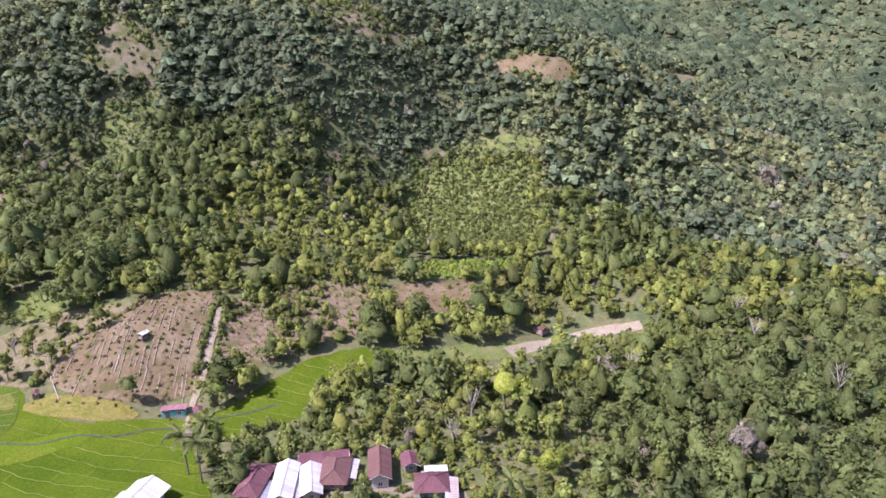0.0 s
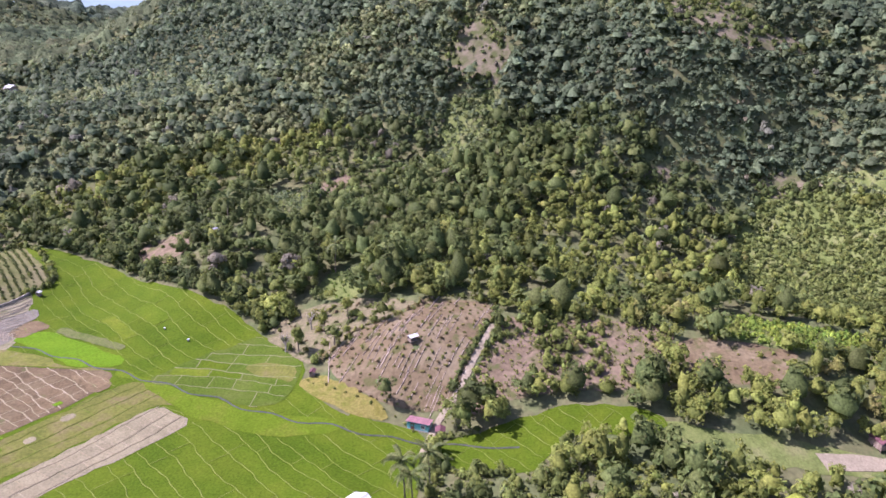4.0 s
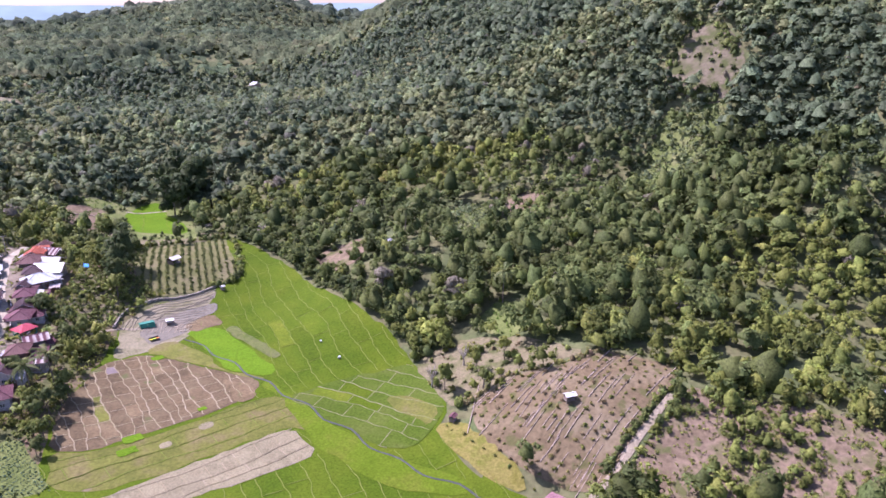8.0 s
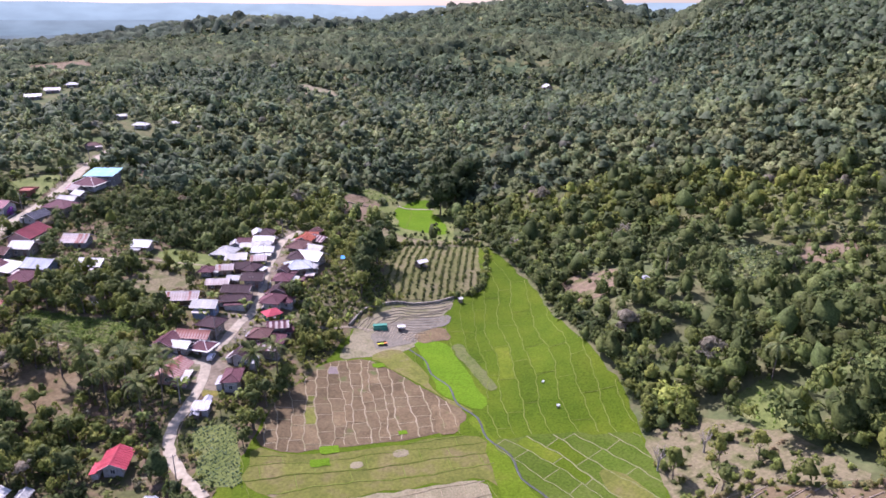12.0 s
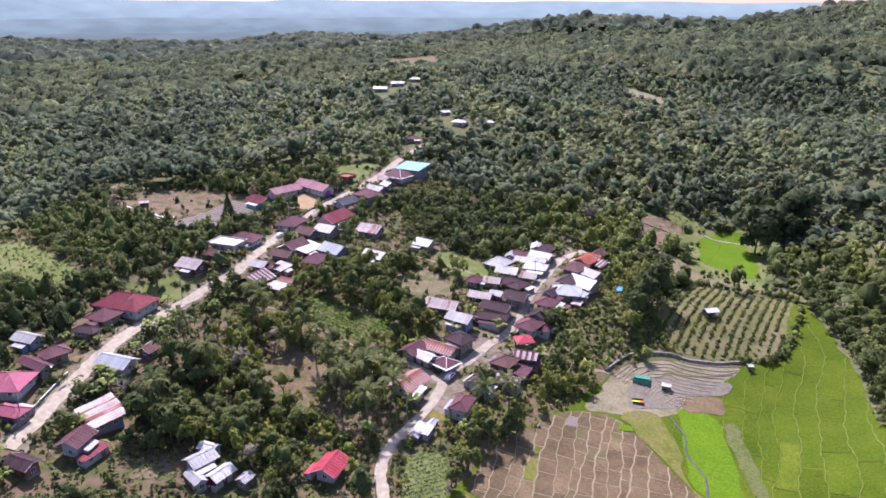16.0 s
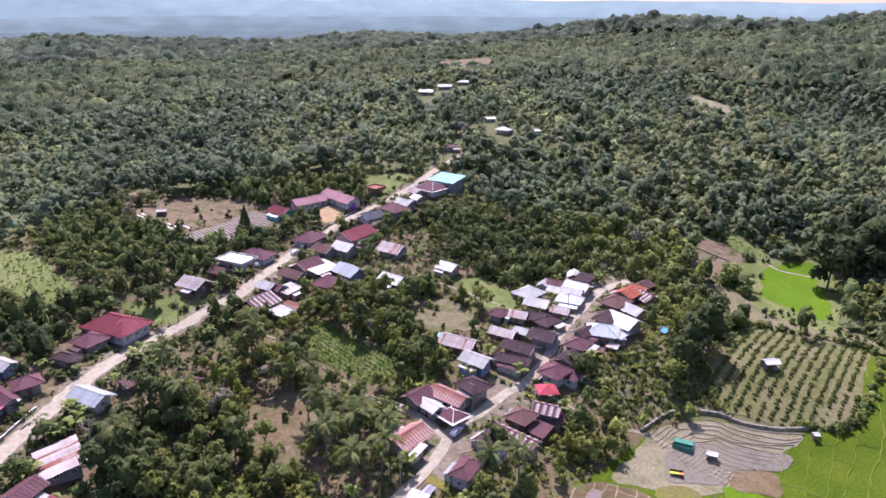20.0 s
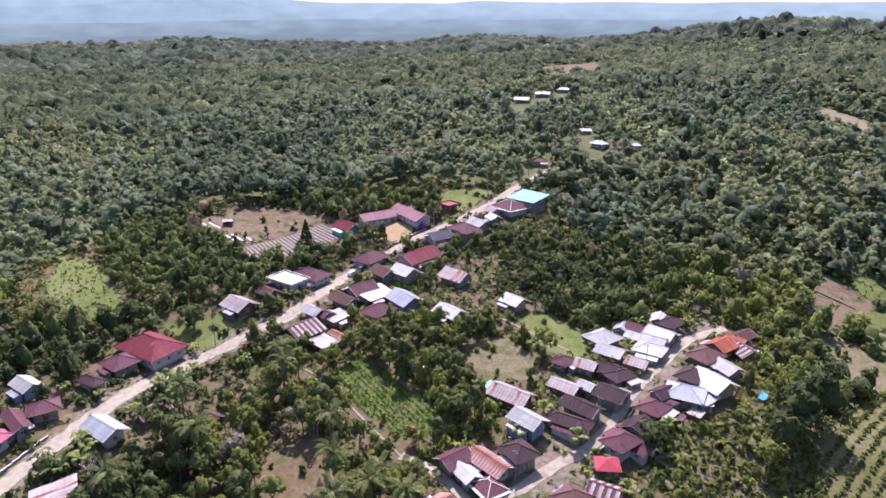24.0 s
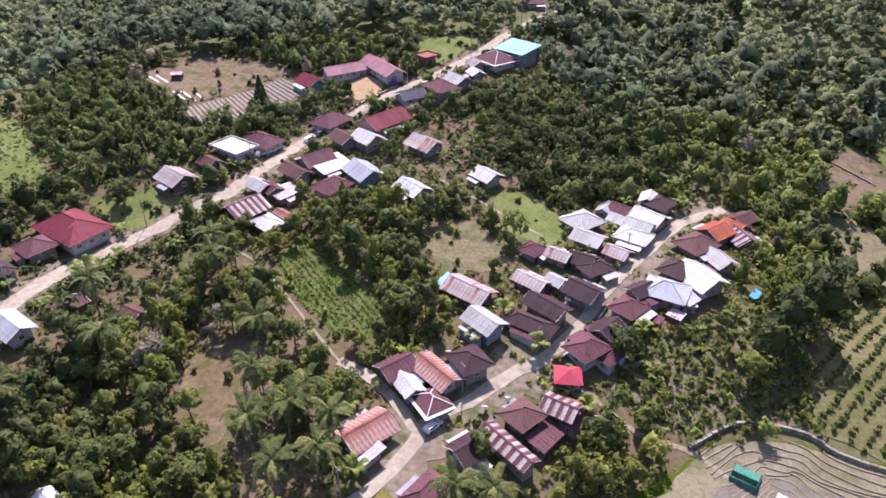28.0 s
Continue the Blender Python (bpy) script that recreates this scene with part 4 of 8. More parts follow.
def from_route(x, y):
    return np.sqrt(((x[:, None] - ROUTE[::3, 0]) ** 2 + (y[:, None] - ROUTE[::3, 1]) ** 2)).min(1)


def noise2(x, y, s, seed=0):
    """Smooth noise from -1 to 1 by summed waves."""
    r = np.random.RandomState(seed)
    z = 0
    for _ in range(7):
        a, p = r.uniform(0, 2 * math.pi), r.uniform(0, 6.28)
        f = r.uniform(0.6, 1.9) / s
        z = z + np.sin((x * math.cos(a) + y * math.sin(a)) * f + p)
    return z / 3.2


NO_TREES = list(AREA)
HOUSES = []


def open_land(x, y, margin=0.0, allow=()):
    """True where trees stand."""
    ok = np.ones(len(x), bool)
    for k in NO_TREES:
        if k in allow:
            continue
        p = np.array(AREA[k])
        near = (x > p[:, 0].min()) & (x < p[:, 0].max()) & (y > p[:, 1].min()) & (y < p[:, 1].max())
        ok[near] &= ~inside(AREA[k], x[near], y[near])
    for w, pts in LINE.values():
        ok &= off_line(pts, x, y) > w / 2 + 1.2 + margin
    for hx, hy, hl, hw, ha in HOUSES:
        c, s = math.cos(radians(ha)), math.sin(radians(ha))
        u, v = (x - hx) * c + (y - hy) * s, -(x - hx) * s + (y - hy) * c
        ok &= (np.abs(u) > hl / 2 + 1.3 + margin) | (np.abs(v) > hw / 2 + 1.3 + margin)
    return ok

# ---- houses ----
ROOFS = {
    "maroon": ([(0.075, 0.036, 0.040), (0.125, 0.060, 0.064), (0.095, 0.044, 0.048)], 0.6, 0.0, ((0.19, 0.12, 0.11), 0.5, 0.63)),
    "dark": ([(0.038, 0.025, 0.025), (0.067, 0.042, 0.042), (0.050, 0.034, 0.034)], 0.6, 0.0, ((0.101, 0.076, 0.071), 0.5, 0.66)),
    "brown": ([(0.084, 0.046, 0.042), (0.134, 0.076, 0.063), (0.101, 0.055, 0.046)], 0.6, 0.0, ((0.168, 0.118, 0.101), 0.5, 0.65)),
    "rust": ([(0.165, 0.064, 0.046), (0.250, 0.108, 0.080), (0.300, 0.160, 0.126)], 0.7, 0.0, ((0.43, 0.34, 0.30), 0.4, 0.60)),
    "pale_rust": ([(0.316, 0.295, 0.270), (0.420, 0.395, 0.362), (0.280, 0.225, 0.190)], 0.6, 0.15, ((0.227, 0.121, 0.096), 0.35, 0.64)),
    "zinc": ([(0.280, 0.286, 0.258), (0.404, 0.410, 0.370), (0.340, 0.346, 0.312)], 0.5, 0.12, ((0.286, 0.235, 0.210), 0.4, 0.68)),
    "white": ([(0.42, 0.43, 0.385), (0.54, 0.55, 0.495), (0.48, 0.488, 0.44)], 0.45, 0.1, ((0.36, 0.32, 0.29), 0.4, 0.64)),
    "bluegrey": ([(0.27, 0.305, 0.305), (0.37, 0.405, 0.40), (0.31, 0.345, 0.342)], 0.5, 0.1, ((0.25, 0.24, 0.24), 0.4, 0.66)),
    "pink": ([(0.25, 0.07, 0.095), (0.32, 0.105, 0.135), (0.28, 0.085, 0.115)], 0.5, 0.0, ((0.36, 0.19, 0.21), 0.4, 0.66)),
    "red": ([(0.125, 0.026, 0.032), (0.178, 0.044, 0.050), (0.15, 0.034, 0.040)], 0.5, 0.0, ((0.32, 0.15, 0.15), 0.4, 0.66)),
    "crimson": ([(0.30, 0.045, 0.060), (0.355, 0.066, 0.080), (0.33, 0.053, 0.068)], 0.45, 0.0, None),
    "rose": ([(0.22, 0.11, 0.115), (0.29, 0.16, 0.165), (0.25, 0.13, 0.135)], 0.55, 0.0, ((0.36, 0.25, 0.25), 0.4, 0.66)),
    "orange": ([(0.336, 0.084, 0.042), (0.437, 0.134, 0.076), (0.286, 0.084, 0.050)], 0.6, 0.0, ((0.210, 0.084, 0.059), 0.5, 0.62)),
    "sky": ([(0.13, 0.38, 0.47), (0.26, 0.47, 0.52), (0.18, 0.42, 0.50)], 0.5, 0.0, ((0.40, 0.48, 0.48), 0.25, 0.66)),
    "panel": ([(0.042, 0.046, 0.055), (0.076, 0.080, 0.092)], 0.4, 0.0, None),
    "whitewash": ([(0.521, 0.512, 0.487), (0.622, 0.613, 0.588)], 0.8, 0.0, ((0.378, 0.361, 0.336), 0.4, 0.64)),
    "greysheet": ([(0.218, 0.227, 0.235), (0.319, 0.328, 0.336)], 0.5, 0.2, ((0.462, 0.462, 0.462), 0.6, 0.62)),
    "brick": ([(0.218, 0.084, 0.063), (0.286, 0.126, 0.092)], 0.9, 0.0, None),
}
WALLS = {
    "white": [(0.38, 0.365, 0.335), (0.46, 0.445, 0.415), (0.31, 0.285, 0.245)], "cream": [(0.23, 0.195, 0.145), (0.31, 0.265, 0.20), (0.19, 0.155, 0.115)],
    "grey": [(0.185, 0.175, 0.165), (0.27, 0.255, 0.24)], "blue": [(0.17, 0.23, 0.30), (0.25, 0.31, 0.38)], "pink": [(0.403, 0.252, 0.227), (0.487, 0.328, 0.294)],
    "wood": [(0.092, 0.063, 0.046), (0.168, 0.122, 0.092)], "turquoise": [(0.084, 0.302, 0.277), (0.151, 0.386, 0.353)], "brick": [(0.218, 0.092, 0.067), (0.302, 0.143, 0.101)],
}
ROOF_WORD = {"pale_rust": "rust-stained pale zinc", "zinc": "grey zinc", "white": "bright white sheet", "bluegrey": "blue-grey sheet", "sky": "sky blue sheet",
             "panel": "dark panelled", "whitewash": "flat white", "greysheet": "grey sheet", "striped": "maroon and white striped", "dark": "dark brown", "rust": "rusty red sheet"}
PANE = material("window_glass", [(0.03, 0.035, 0.04), (0.05, 0.055, 0.06)], 1.0, 0.15, 0.0, spec=0.5)
SKY_SHEET = material("light_blue_sheet", [(0.14, 0.42, 0.62), (0.22, 0.50, 0.68)], 1.0, 0.5, 0.3)
FRAME = material("window_frame", [(0.5, 0.47, 0.42), (0.62, 0.6, 0.55)], 2.0, 0.6, 0.05)
DOOR = material("door_wood", [(0.13, 0.07, 0.045), (0.2, 0.12, 0.08)], 2.0, 0.6, 0.1, vary=0.3)
PLINTH = material("plinth_cement", [(0.24, 0.22, 0.20), (0.34, 0.31, 0.28)], 1.0, 0.9, 0.2)


def roof_mat(key):
    c, rough, metal, spots = ROOFS[key]
    return material("roof_" + key, c, 0.55, rough, 0.35, fine=5.0, metal=metal, vary=0.13, spots=spots, stretch=(1.0, 0.35, 1.0), ribs=1.3)


def sheet_mesh(width, length, mat):
    """A corrugated sheet: x across, y down the slope, folded edges."""
    k = 7
    x = np.linspace(0, width + 0.06, k)
    z = np.where(np.arange(k) % 2 == 0, 0.05, 0.0)
    top = [(a, b, c) for b in (0, -length) for a, c in zip(x, z)]
    low = [(a, b, c - 0.03) for b in (0, -length) for a, c in zip(x, z)]
    f = [(i, i + k, i + k + 1, i + 1) for i in range(k - 1)]
    f += [(i + 2 * k, i + 2 * k + 1, i + 3 * k + 1, i + 3 * k) for i in range(k - 1)]
    f += [(i + k, i + 3 * k, i + 3 * k + 1, i + k + 1) for i in range(k - 1)]
    return poly("sheet", top + low, f, mat)


def slab(name, pts, thick, mat):
    """A flat piece through pts (in its own x, y plane), with thickness."""
    n = len(pts)
    v = [(x, y, 0) for x, y in pts] + [(x, y, -thick) for x, y in pts]
    f = [tuple(range(n)), tuple(range(2 * n - 1, n - 1, -1))] + [(i, i + n, (i + 1) % n + n, (i + 1) % n) for i in range(n)]
    return poly(name, v, f, mat)


def bar(name, a, b, w, mat, parent, label=""):
    """A beam of width w from a to b."""
    a, b = Vector(a), Vector(b)
    d = b - a
    me = boxes(name, [(-w / 2, w / 2, -w / 2, w / 2, 0, d.length)], mat)
    return part(name, me, parent, Matrix.Translation(a) @ d.to_track_quat("Z", "Y").to_matrix().to_4x4(), label)


def lattice(name, xs, zs, holes, y0, y1, mat):
    """One connected frame: the cells of a grid but for the holes, with depth."""
    nx_, nz_ = len(xs), len(zs)
    v = [(x, y, z) for y in (y0, y1) for z in zs for x in xs]
    m = nx_ * nz_
    f = []
    solid = {(i, k) for i in range(nx_ - 1) for k in range(nz_ - 1)} - set(holes)
    for i, k in solid:
        a, b, c, d = k * nx_ + i, k * nx_ + i + 1, (k + 1) * nx_ + i + 1, (k + 1) * nx_ + i
        f += [(a, b, c, d), (a + m, d + m, c + m, b + m)]
        for (p, q), nb in (((a, b), (i, k - 1)), ((b, c), (i + 1, k)), ((c, d), (i, k + 1)), ((d, a), (i - 1, k))):
            if nb not in solid:
                f.append((q, p, p + m, q + m))
    return poly(name, v, f, mat)


def window_meshes():
    fr = lattice("window", (-0.62, -0.5, -0.05, 0.05, 0.5, 0.62), (-0.64, -0.52, 0.52, 0.64), [(1, 1), (3, 1)], -0.08, 0.05, FRAME)
    pn = boxes("pane", [(-0.5, 0.5, -0.02, 0.02, -0.52, 0.52)], PANE)
    dr = lattice("door", (-0.55, -0.45, -0.3, 0.3, 0.45, 0.55), (-1.0, -0.7, 0.0, 0.2, 0.85, 1.1), [(2, 3)], -0.07, 0.05, DOOR)
    return fr, pn, dr


WINDOW, WPANE, DOORM = window_meshes()
house_rng = random.Random(11)


def add_window(th, m):
    w = part("window", WINDOW, th, m)
    part("pane", WPANE, w)


def house(x, y, l, w, turn, eave, kind, colour, wall, extra=""):
    """A village house: x, y its middle, l along its ridge, eave the height of the roof's edge."""
    rr = house_rng
    if y > 420:
        l, w = l * 0.62, w * 0.62
    if x < -20 and 240 < y < 385 and extra != "school":
        l, w = l * 0.86, w * 0.86
    l, w, eave = l * 1.08, w * 1.08, eave * 0.76 if eave > 4.9 else eave * 0.70
    z = min(height(x + dx, y + dy) for dx in (-w / 3, 0, w / 3) for dy in (-w / 3, 0, w / 3))
    top = height(x, y) + eave - z
    over = 1.3 if min(l, w) > 6 else 0.9 if min(l, w) > 4.5 else 0.35
    word = ROOF_WORD.get(colour, colour)
    floors = "two-storey" if eave > 4.3 else "single-storey"
    th = new("school_building" if extra == "school" else "shed" if min(l, w) < 3.6 else "house")
    th.matrix_basis = pose(x, y, z, 0, 0, turn)
    tagged(th, f"{floors} house with {wall} walls and {word} roof" if extra != "school" else "long school building with white walls and rose red roof",
           "school" if extra == "school" else "shed" if min(l, w) < 3.6 else "house", "village houses")
    HOUSES.append((x, y, l, w, turn))
    bl, bw = l / 2 - over, w / 2 - over
    rise = {"flat": 0.0, "shed": 0.14 * w}.get(kind, 0.25 * w)
    wm = material("wall_" + wall, WALLS[wall], 0.6, 0.88, 0.12, fine=4.0, vary=0.12, spots=((0.3, 0.26, 0.22), 0.5, 0.68))
    # walls with gable ends, on a plinth
    v = [(-bl, -bw, -1.2), (bl, -bw, -1.2), (bl, bw, -1.2), (-bl, bw, -1.2), (-bl, -bw, top - 0.1), (bl, -bw, top - 0.1), (bl, bw, top - 0.1), (-bl, bw, top - 0.1)]
    f = [(0, 1, 5, 4), (2, 3, 7, 6)]
    if kind == "gable":
        v += [(-bl, 0, top + rise * (1 - 0.02) - 0.14), (bl, 0, top + rise * (1 - 0.02) - 0.14)]
        f += [(1, 2, 6, 9, 5), (3, 0, 4, 8, 7)]
    else:
        f += [(1, 2, 6, 5), (3, 0, 4, 7), (4, 5, 6, 7)]
    part("wall", poly("wall", v, f, wm), th)
    p = 0.06
    part("plinth", boxes("plinth", [(-bl - p, bl + p, -bw - p, bw + p, -1.25, 0.35)], PLINTH), th)
    # openings
    levels = [1.35 + (top - eave)] + ([3.6 + (top - eave)] if eave > 4.3 else [])
    for lv in levels:
        for side, sy in ((0, -bw), (180, bw)):
            n = max(1, int((2 * bl) / 2.9))
            for i in range(n):
                px = -bl + (i + 0.5) * 2 * bl / n
                if lv == levels[0] and i == n // 2:
                    part("door", DOORM, th, pose(px, sy, lv - 0.45, 0, 0, side))
                else:
                    add_window(th, pose(px, sy, lv, 0, 0, side))
        for side, sx in ((90, bl), (-90, -bl)):
            n = max(1, int((2 * bw) / 3.4))
            for i in range(n):
                add_window(th, pose(sx, -bw + (i + 0.5) * 2 * bw / n, lv, 0, 0, side))
    if extra == "tarp":
        part("tarpaulin", slab("tarpaulin", [(-1.6, 2.6), (1.6, 2.3), (1.8, -2.6), (-1.4, -2.2)][::-1], 0.05, SKY_SHEET), th, pose(-l / 2 - 1.1, 0, top - 0.25, 4, 9, 0), "light blue tarpaulin over the porch")
    if min(l, w) > 5.2 and extra == "" and kind != "flat" and rr.random() < 0.75:
        # a lower lean-to along one side
        sy, al, ad = rr.choice((-1, 1)), l * rr.uniform(0.4, 0.75), rr.uniform(1.6, 2.4)
        ax, ah = rr.uniform(-0.5, 0.5) * (l - al), min(top - 0.35, 2.7 + top - eave)
        ro = roof_mat(rr.choice(("zinc", "pale_rust", "maroon", "white", "greysheet", colour if colour in ROOFS else "rust")))
        y0, y1 = sy * (w / 2 - 0.3), sy * (w / 2 - 0.3 + ad)
        ann = part("lean_to", boxes("lean_to", [(ax - al / 2 + 0.25, ax + al / 2 - 0.25, min(y0, y1 - sy * 0.35), max(y0, y1 - sy * 0.35), -1.0, ah - 0.45)], wm), th)
        part("roof", poly("roof", [(ax - al / 2, y0, ah), (ax + al / 2, y0, ah), (ax + al / 2, y1, ah - 0.45), (ax - al / 2, y1, ah - 0.45), (ax - al / 2, y0, ah - 0.07), (ax + al / 2, y0, ah - 0.07), (ax + al / 2, y1, ah - 0.52), (ax - al / 2, y1, ah - 0.52)],
                          [(0, 1, 2, 3), (7, 6, 5, 4), (0, 4, 5, 1), (1, 5, 6, 2), (2, 6, 7, 3), (3, 7, 4, 0)], ro), ann)
    mat = roof_mat("maroon" if colour == "striped" else colour)
    alt = roof_mat("pale_rust") if colour == "striped" else roof_mat("rust") if colour == "pale_rust" else mat
    if kind == "flat":
        part("roof", boxes("roof", [(-l / 2, l / 2, -w / 2, w / 2, top - 0.1, top + 0.12)], mat), th)
        for r in ((-l / 2, l / 2, -w / 2, -w / 2 + 0.2), (-l / 2, l / 2, w / 2 - 0.2, w / 2), (-l / 2, -l / 2 + 0.2, -w / 2 + 0.2, w / 2 - 0.2), (l / 2 - 0.2, l / 2, -w / 2 + 0.2, w / 2 - 0.2)):
            part("parapet", boxes("parapet", [(*r, top + 0.12, top + 0.65)], wm), th)
        return th
    if kind in ("gable", "shed"):
        run = w / 2 if kind == "gable" else w
        slope = math.hypot(run, rise)
        n = max(3, min(13, int(round(l / 0.95))))
        sides = ((1, 0.0),) if kind == "shed" else ((1, 0.0), (-1, 180.0))
        m1, m2 = sheet_mesh(l / n, slope + 0.05, mat), sheet_mesh(l / n, slope + 0.05, alt)
        for sgn, spin in sides:
            r = new("roof")
            r.parent = th
            r.matrix_basis = pose(0, 0, 0, 0, 0, spin) @ pose(-l / 2, 0 if kind == "gable" else w / 2, top + rise) @ Matrix.Rotation(math.atan2(rise, run), 4, "X")
            for i in range(n):
                odd = (i % 2 == 1) if colour == "striped" else (rr.random() < 0.12)
                part("sheet", m2 if odd else m1, r, pose(i * l / n, 0, rr.uniform(-0.01, 0.01)))
            r.name = "roof"
        if kind == "gable":
            part("ridge_cap", poly("ridge_cap", [(-l / 2, -0.3, top + rise - 0.02), (l / 2, -0.3, top + rise - 0.02), (l / 2, 0, top + rise + 0.13), (-l / 2, 0, top + rise + 0.13), (-l / 2, 0.3, top + rise - 0.02), (l / 2, 0.3, top + rise - 0.02)],
                                   [(0, 1, 2, 3), (3, 2, 5, 4)], mat), th)
            for sx in (-1, 1):
                for sy in (-1, 1):
                    bar("barge_board", (sx * (l / 2 - 0.03), sy * w / 2, top - 0.06), (sx * (l / 2 - 0.03), 0, top + rise - 0.06), 0.14, FRAME, th)
        return th
    # hipped roof
    h = min(l, w) / 2
    rl = max(0.0, l / 2 - h * 0.95)
    slope, send = math.hypot(w / 2, rise), math.hypot(l / 2 - rl, rise)
    a1, a2 = math.atan2(rise, w / 2), math.atan2(rise, l / 2 - rl)
    s1 = slab("roof_slope", [(-rl, 0), (rl, 0), (l / 2, -slope), (-l / 2, -slope)][::-1], 0.09, mat)
    s2 = slab("roof_slope", [(0, 0), (w / 2, -send), (-w / 2, -send)][::-1], 0.09, mat)
    for spin in (0, 180):
        part("roof_slope", s1, th, pose(0, 0, top + rise, 0, 0, spin) @ Matrix.Rotation(a1, 4, "X"))
        part("roof_slope", s2, th, pose(0, 0, 0, 0, 0, spin) @ pose(rl, 0, top + rise, 0, 0, 90) @ Matrix.Rotation(a2, 4, "X"))
    cap = FRAME if extra == "apron" else mat
    if rl > 0.1:
        bar("ridge_cap", (-rl, 0, top + rise + 0.02), (rl, 0, top + rise + 0.02), 0.2, cap, th)
    for sx in (-1, 1):
        for sy in (-1, 1):
            bar("hip_cap", (sx * l / 2, sy * w / 2, top + 0.02), (sx * rl, 0, top + rise + 0.02), 0.18, cap, th)
    if extra == "apron":
        ap = roof_mat("white")
        for r in ((-l / 2, l / 2 + 0.7, -w / 2 - 0.7, -w / 2 + 0.3), (l / 2 - 0.3, l / 2 + 0.7, -w / 2 + 0.3, w / 2)):
            part("apron", boxes("apron", [(*r, top - 0.2, top - 0.08)], ap), th, label="white sheet apron roof")
    return th


house(2.0, 197.5, 6.6, 5.8, -45, 3.6, 'hip', 'maroon', 'white', 'apron')
house(-3.8, 200.2, 6.4, 4.6, -45, 3.5, 'gable', 'white', 'white')
house(13.5, 185.6, 4.6, 4.0, -40, 3.4, 'shed', 'zinc', 'white')
house(-7.5, 204.5, 7.7, 6.3, 51, 3.2, 'gable', 'maroon', 'cream')
house(0.9, 204.9, 10.6, 6.1, -36, 3.4, 'gable', 'rust', 'white')
house(7.3, 208.9, 7.7, 7.2, -46, 4.9, 'hip', 'dark', 'cream')
house(8.1, 220.5, 8.5, 6.5, -35, 4.9, 'gable', 'zinc', 'blue')
house(18.2, 223.7, 11.4, 5.6, -21, 3.6, 'hip', 'dark', 'white')
house(21.1, 230.3, 10.0, 6.3, -32, 3.6, 'gable', 'dark', 'cream')
house(29.0, 237.2, 7.9, 7.2, -29, 4.4, 'gable', 'dark', 'grey')
house(31.0, 247.7, 7.7, 5.8, 44, 3.5, 'hip', 'dark', 'cream')
house(27.6, 250.5, 6.4, 6.0, -16, 3.3, 'gable', 'dark', 'wood')
house(36.2, 255.9, 6.0, 5.4, -26, 3.3, 'gable', 'pale_rust', 'cream')
house(28.5, 260.8, 8.1, 6.6, -25, 3.3, 'gable', 'zinc', 'grey')
house(26.1, 269.6, 9.2, 8.5, 49, 3.3, 'hip', 'zinc', 'grey')
house(40.0, 264.7, 8.8, 7.0, -22, 3.6, 'hip', 'white', 'cream')
house(41.4, 270.3, 7.5, 6.5, -25, 3.4, 'gable', 'zinc', 'grey')
house(35.9, 272.6, 5.4, 4.8, -31, 3.1, 'gable', 'zinc', 'cream')
house(43.9, 274.8, 8.8, 7.7, -34, 3.4, 'gable', 'white', 'cream')
house(31.9, 277.9, 5.4, 4.0, 73, 3.1, 'gable', 'zinc', 'grey')
house(36.3, 277.9, 5.9, 5.4, -28, 3.2, 'gable', 'maroon', 'cream')
house(43.7, 285.1, 6.1, 4.8, 80, 3.3, 'gable', 'white', 'cream')
house(47.0, 282.9, 7.9, 6.7, 58, 3.8, 'hip', 'dark', 'cream')
house(2.4, 231.1, 11.2, 7.3, -26, 3.2, 'gable', 'pale_rust', 'wood', 'tarp')
house(6.2, 177.4, 8.1, 5.3, 65, 4.9, 'hip', 'maroon', 'white')
house(11.8, 187.9, 6.8, 6.2, 50, 4.9, 'gable', 'dark', 'white')
house(18.6, 191.1, 12.2, 4.3, -37, 4.2, 'gable', 'striped', 'cream')
house(20.3, 198.6, 7.1, 6.7, 55, 4.9, 'hip', 'brown', 'wood')
house(25.3, 196.1, 7.1, 4.5, 61, 3.2, 'shed', 'maroon', 'wood')
house(27.4, 202.7, 6.9, 5.6, -19, 4.9, 'gable', 'striped', 'grey')
house(31.2, 202.0, 6.0, 3.1, 56, 3.0, 'shed', 'maroon', 'cream')
house(31.2, 220.1, 8.4, 7.0, 51, 4.4, 'hip', 'maroon', 'white')
house(36.5, 220.1, 5.7, 4.0, 55, 3.4, 'hip', 'maroon', 'white')
house(35.5, 227.2, 6.7, 6.3, 59, 3.6, 'gable', 'dark', 'cream')
house(39.5, 235.4, 7.5, 6.9, 57, 3.8, 'hip', 'maroon', 'cream')
house(42.2, 242.1, 6.4, 5.3, 45, 3.5, 'gable', 'dark', 'cream')
house(45.5, 240.9, 5.7, 4.1, 42, 3.0, 'shed', 'maroon', 'grey')
house(48.2, 243.8, 10.1, 8.7, -15, 3.6, 'hip', 'bluegrey', 'cream')
house(50.7, 252.8, 8.2, 6.8, 59, 3.6, 'hip', 'dark', 'cream')
house(56.2, 250.8, 10.5, 9.0, -49, 3.4, 'gable', 'white', 'cream')
house(53.6, 243.2, 6.5, 4.6, 51, 3.0, 'shed', 'zinc', 'cream')
house(56.3, 266.8, 9.7, 8.2, 47, 3.6, 'hip', 'brown', 'cream')
house(61.9, 261.6, 7.5, 6.4, -55, 3.4, 'gable', 'zinc', 'cream')
house(61.9, 276.2, 7.6, 7.4, 49, 3.5, 'gable', 'orange', 'cream')
house(67.5, 282.3, 6.3, 5.8, -36, 3.5, 'gable', 'orange', 'cream')
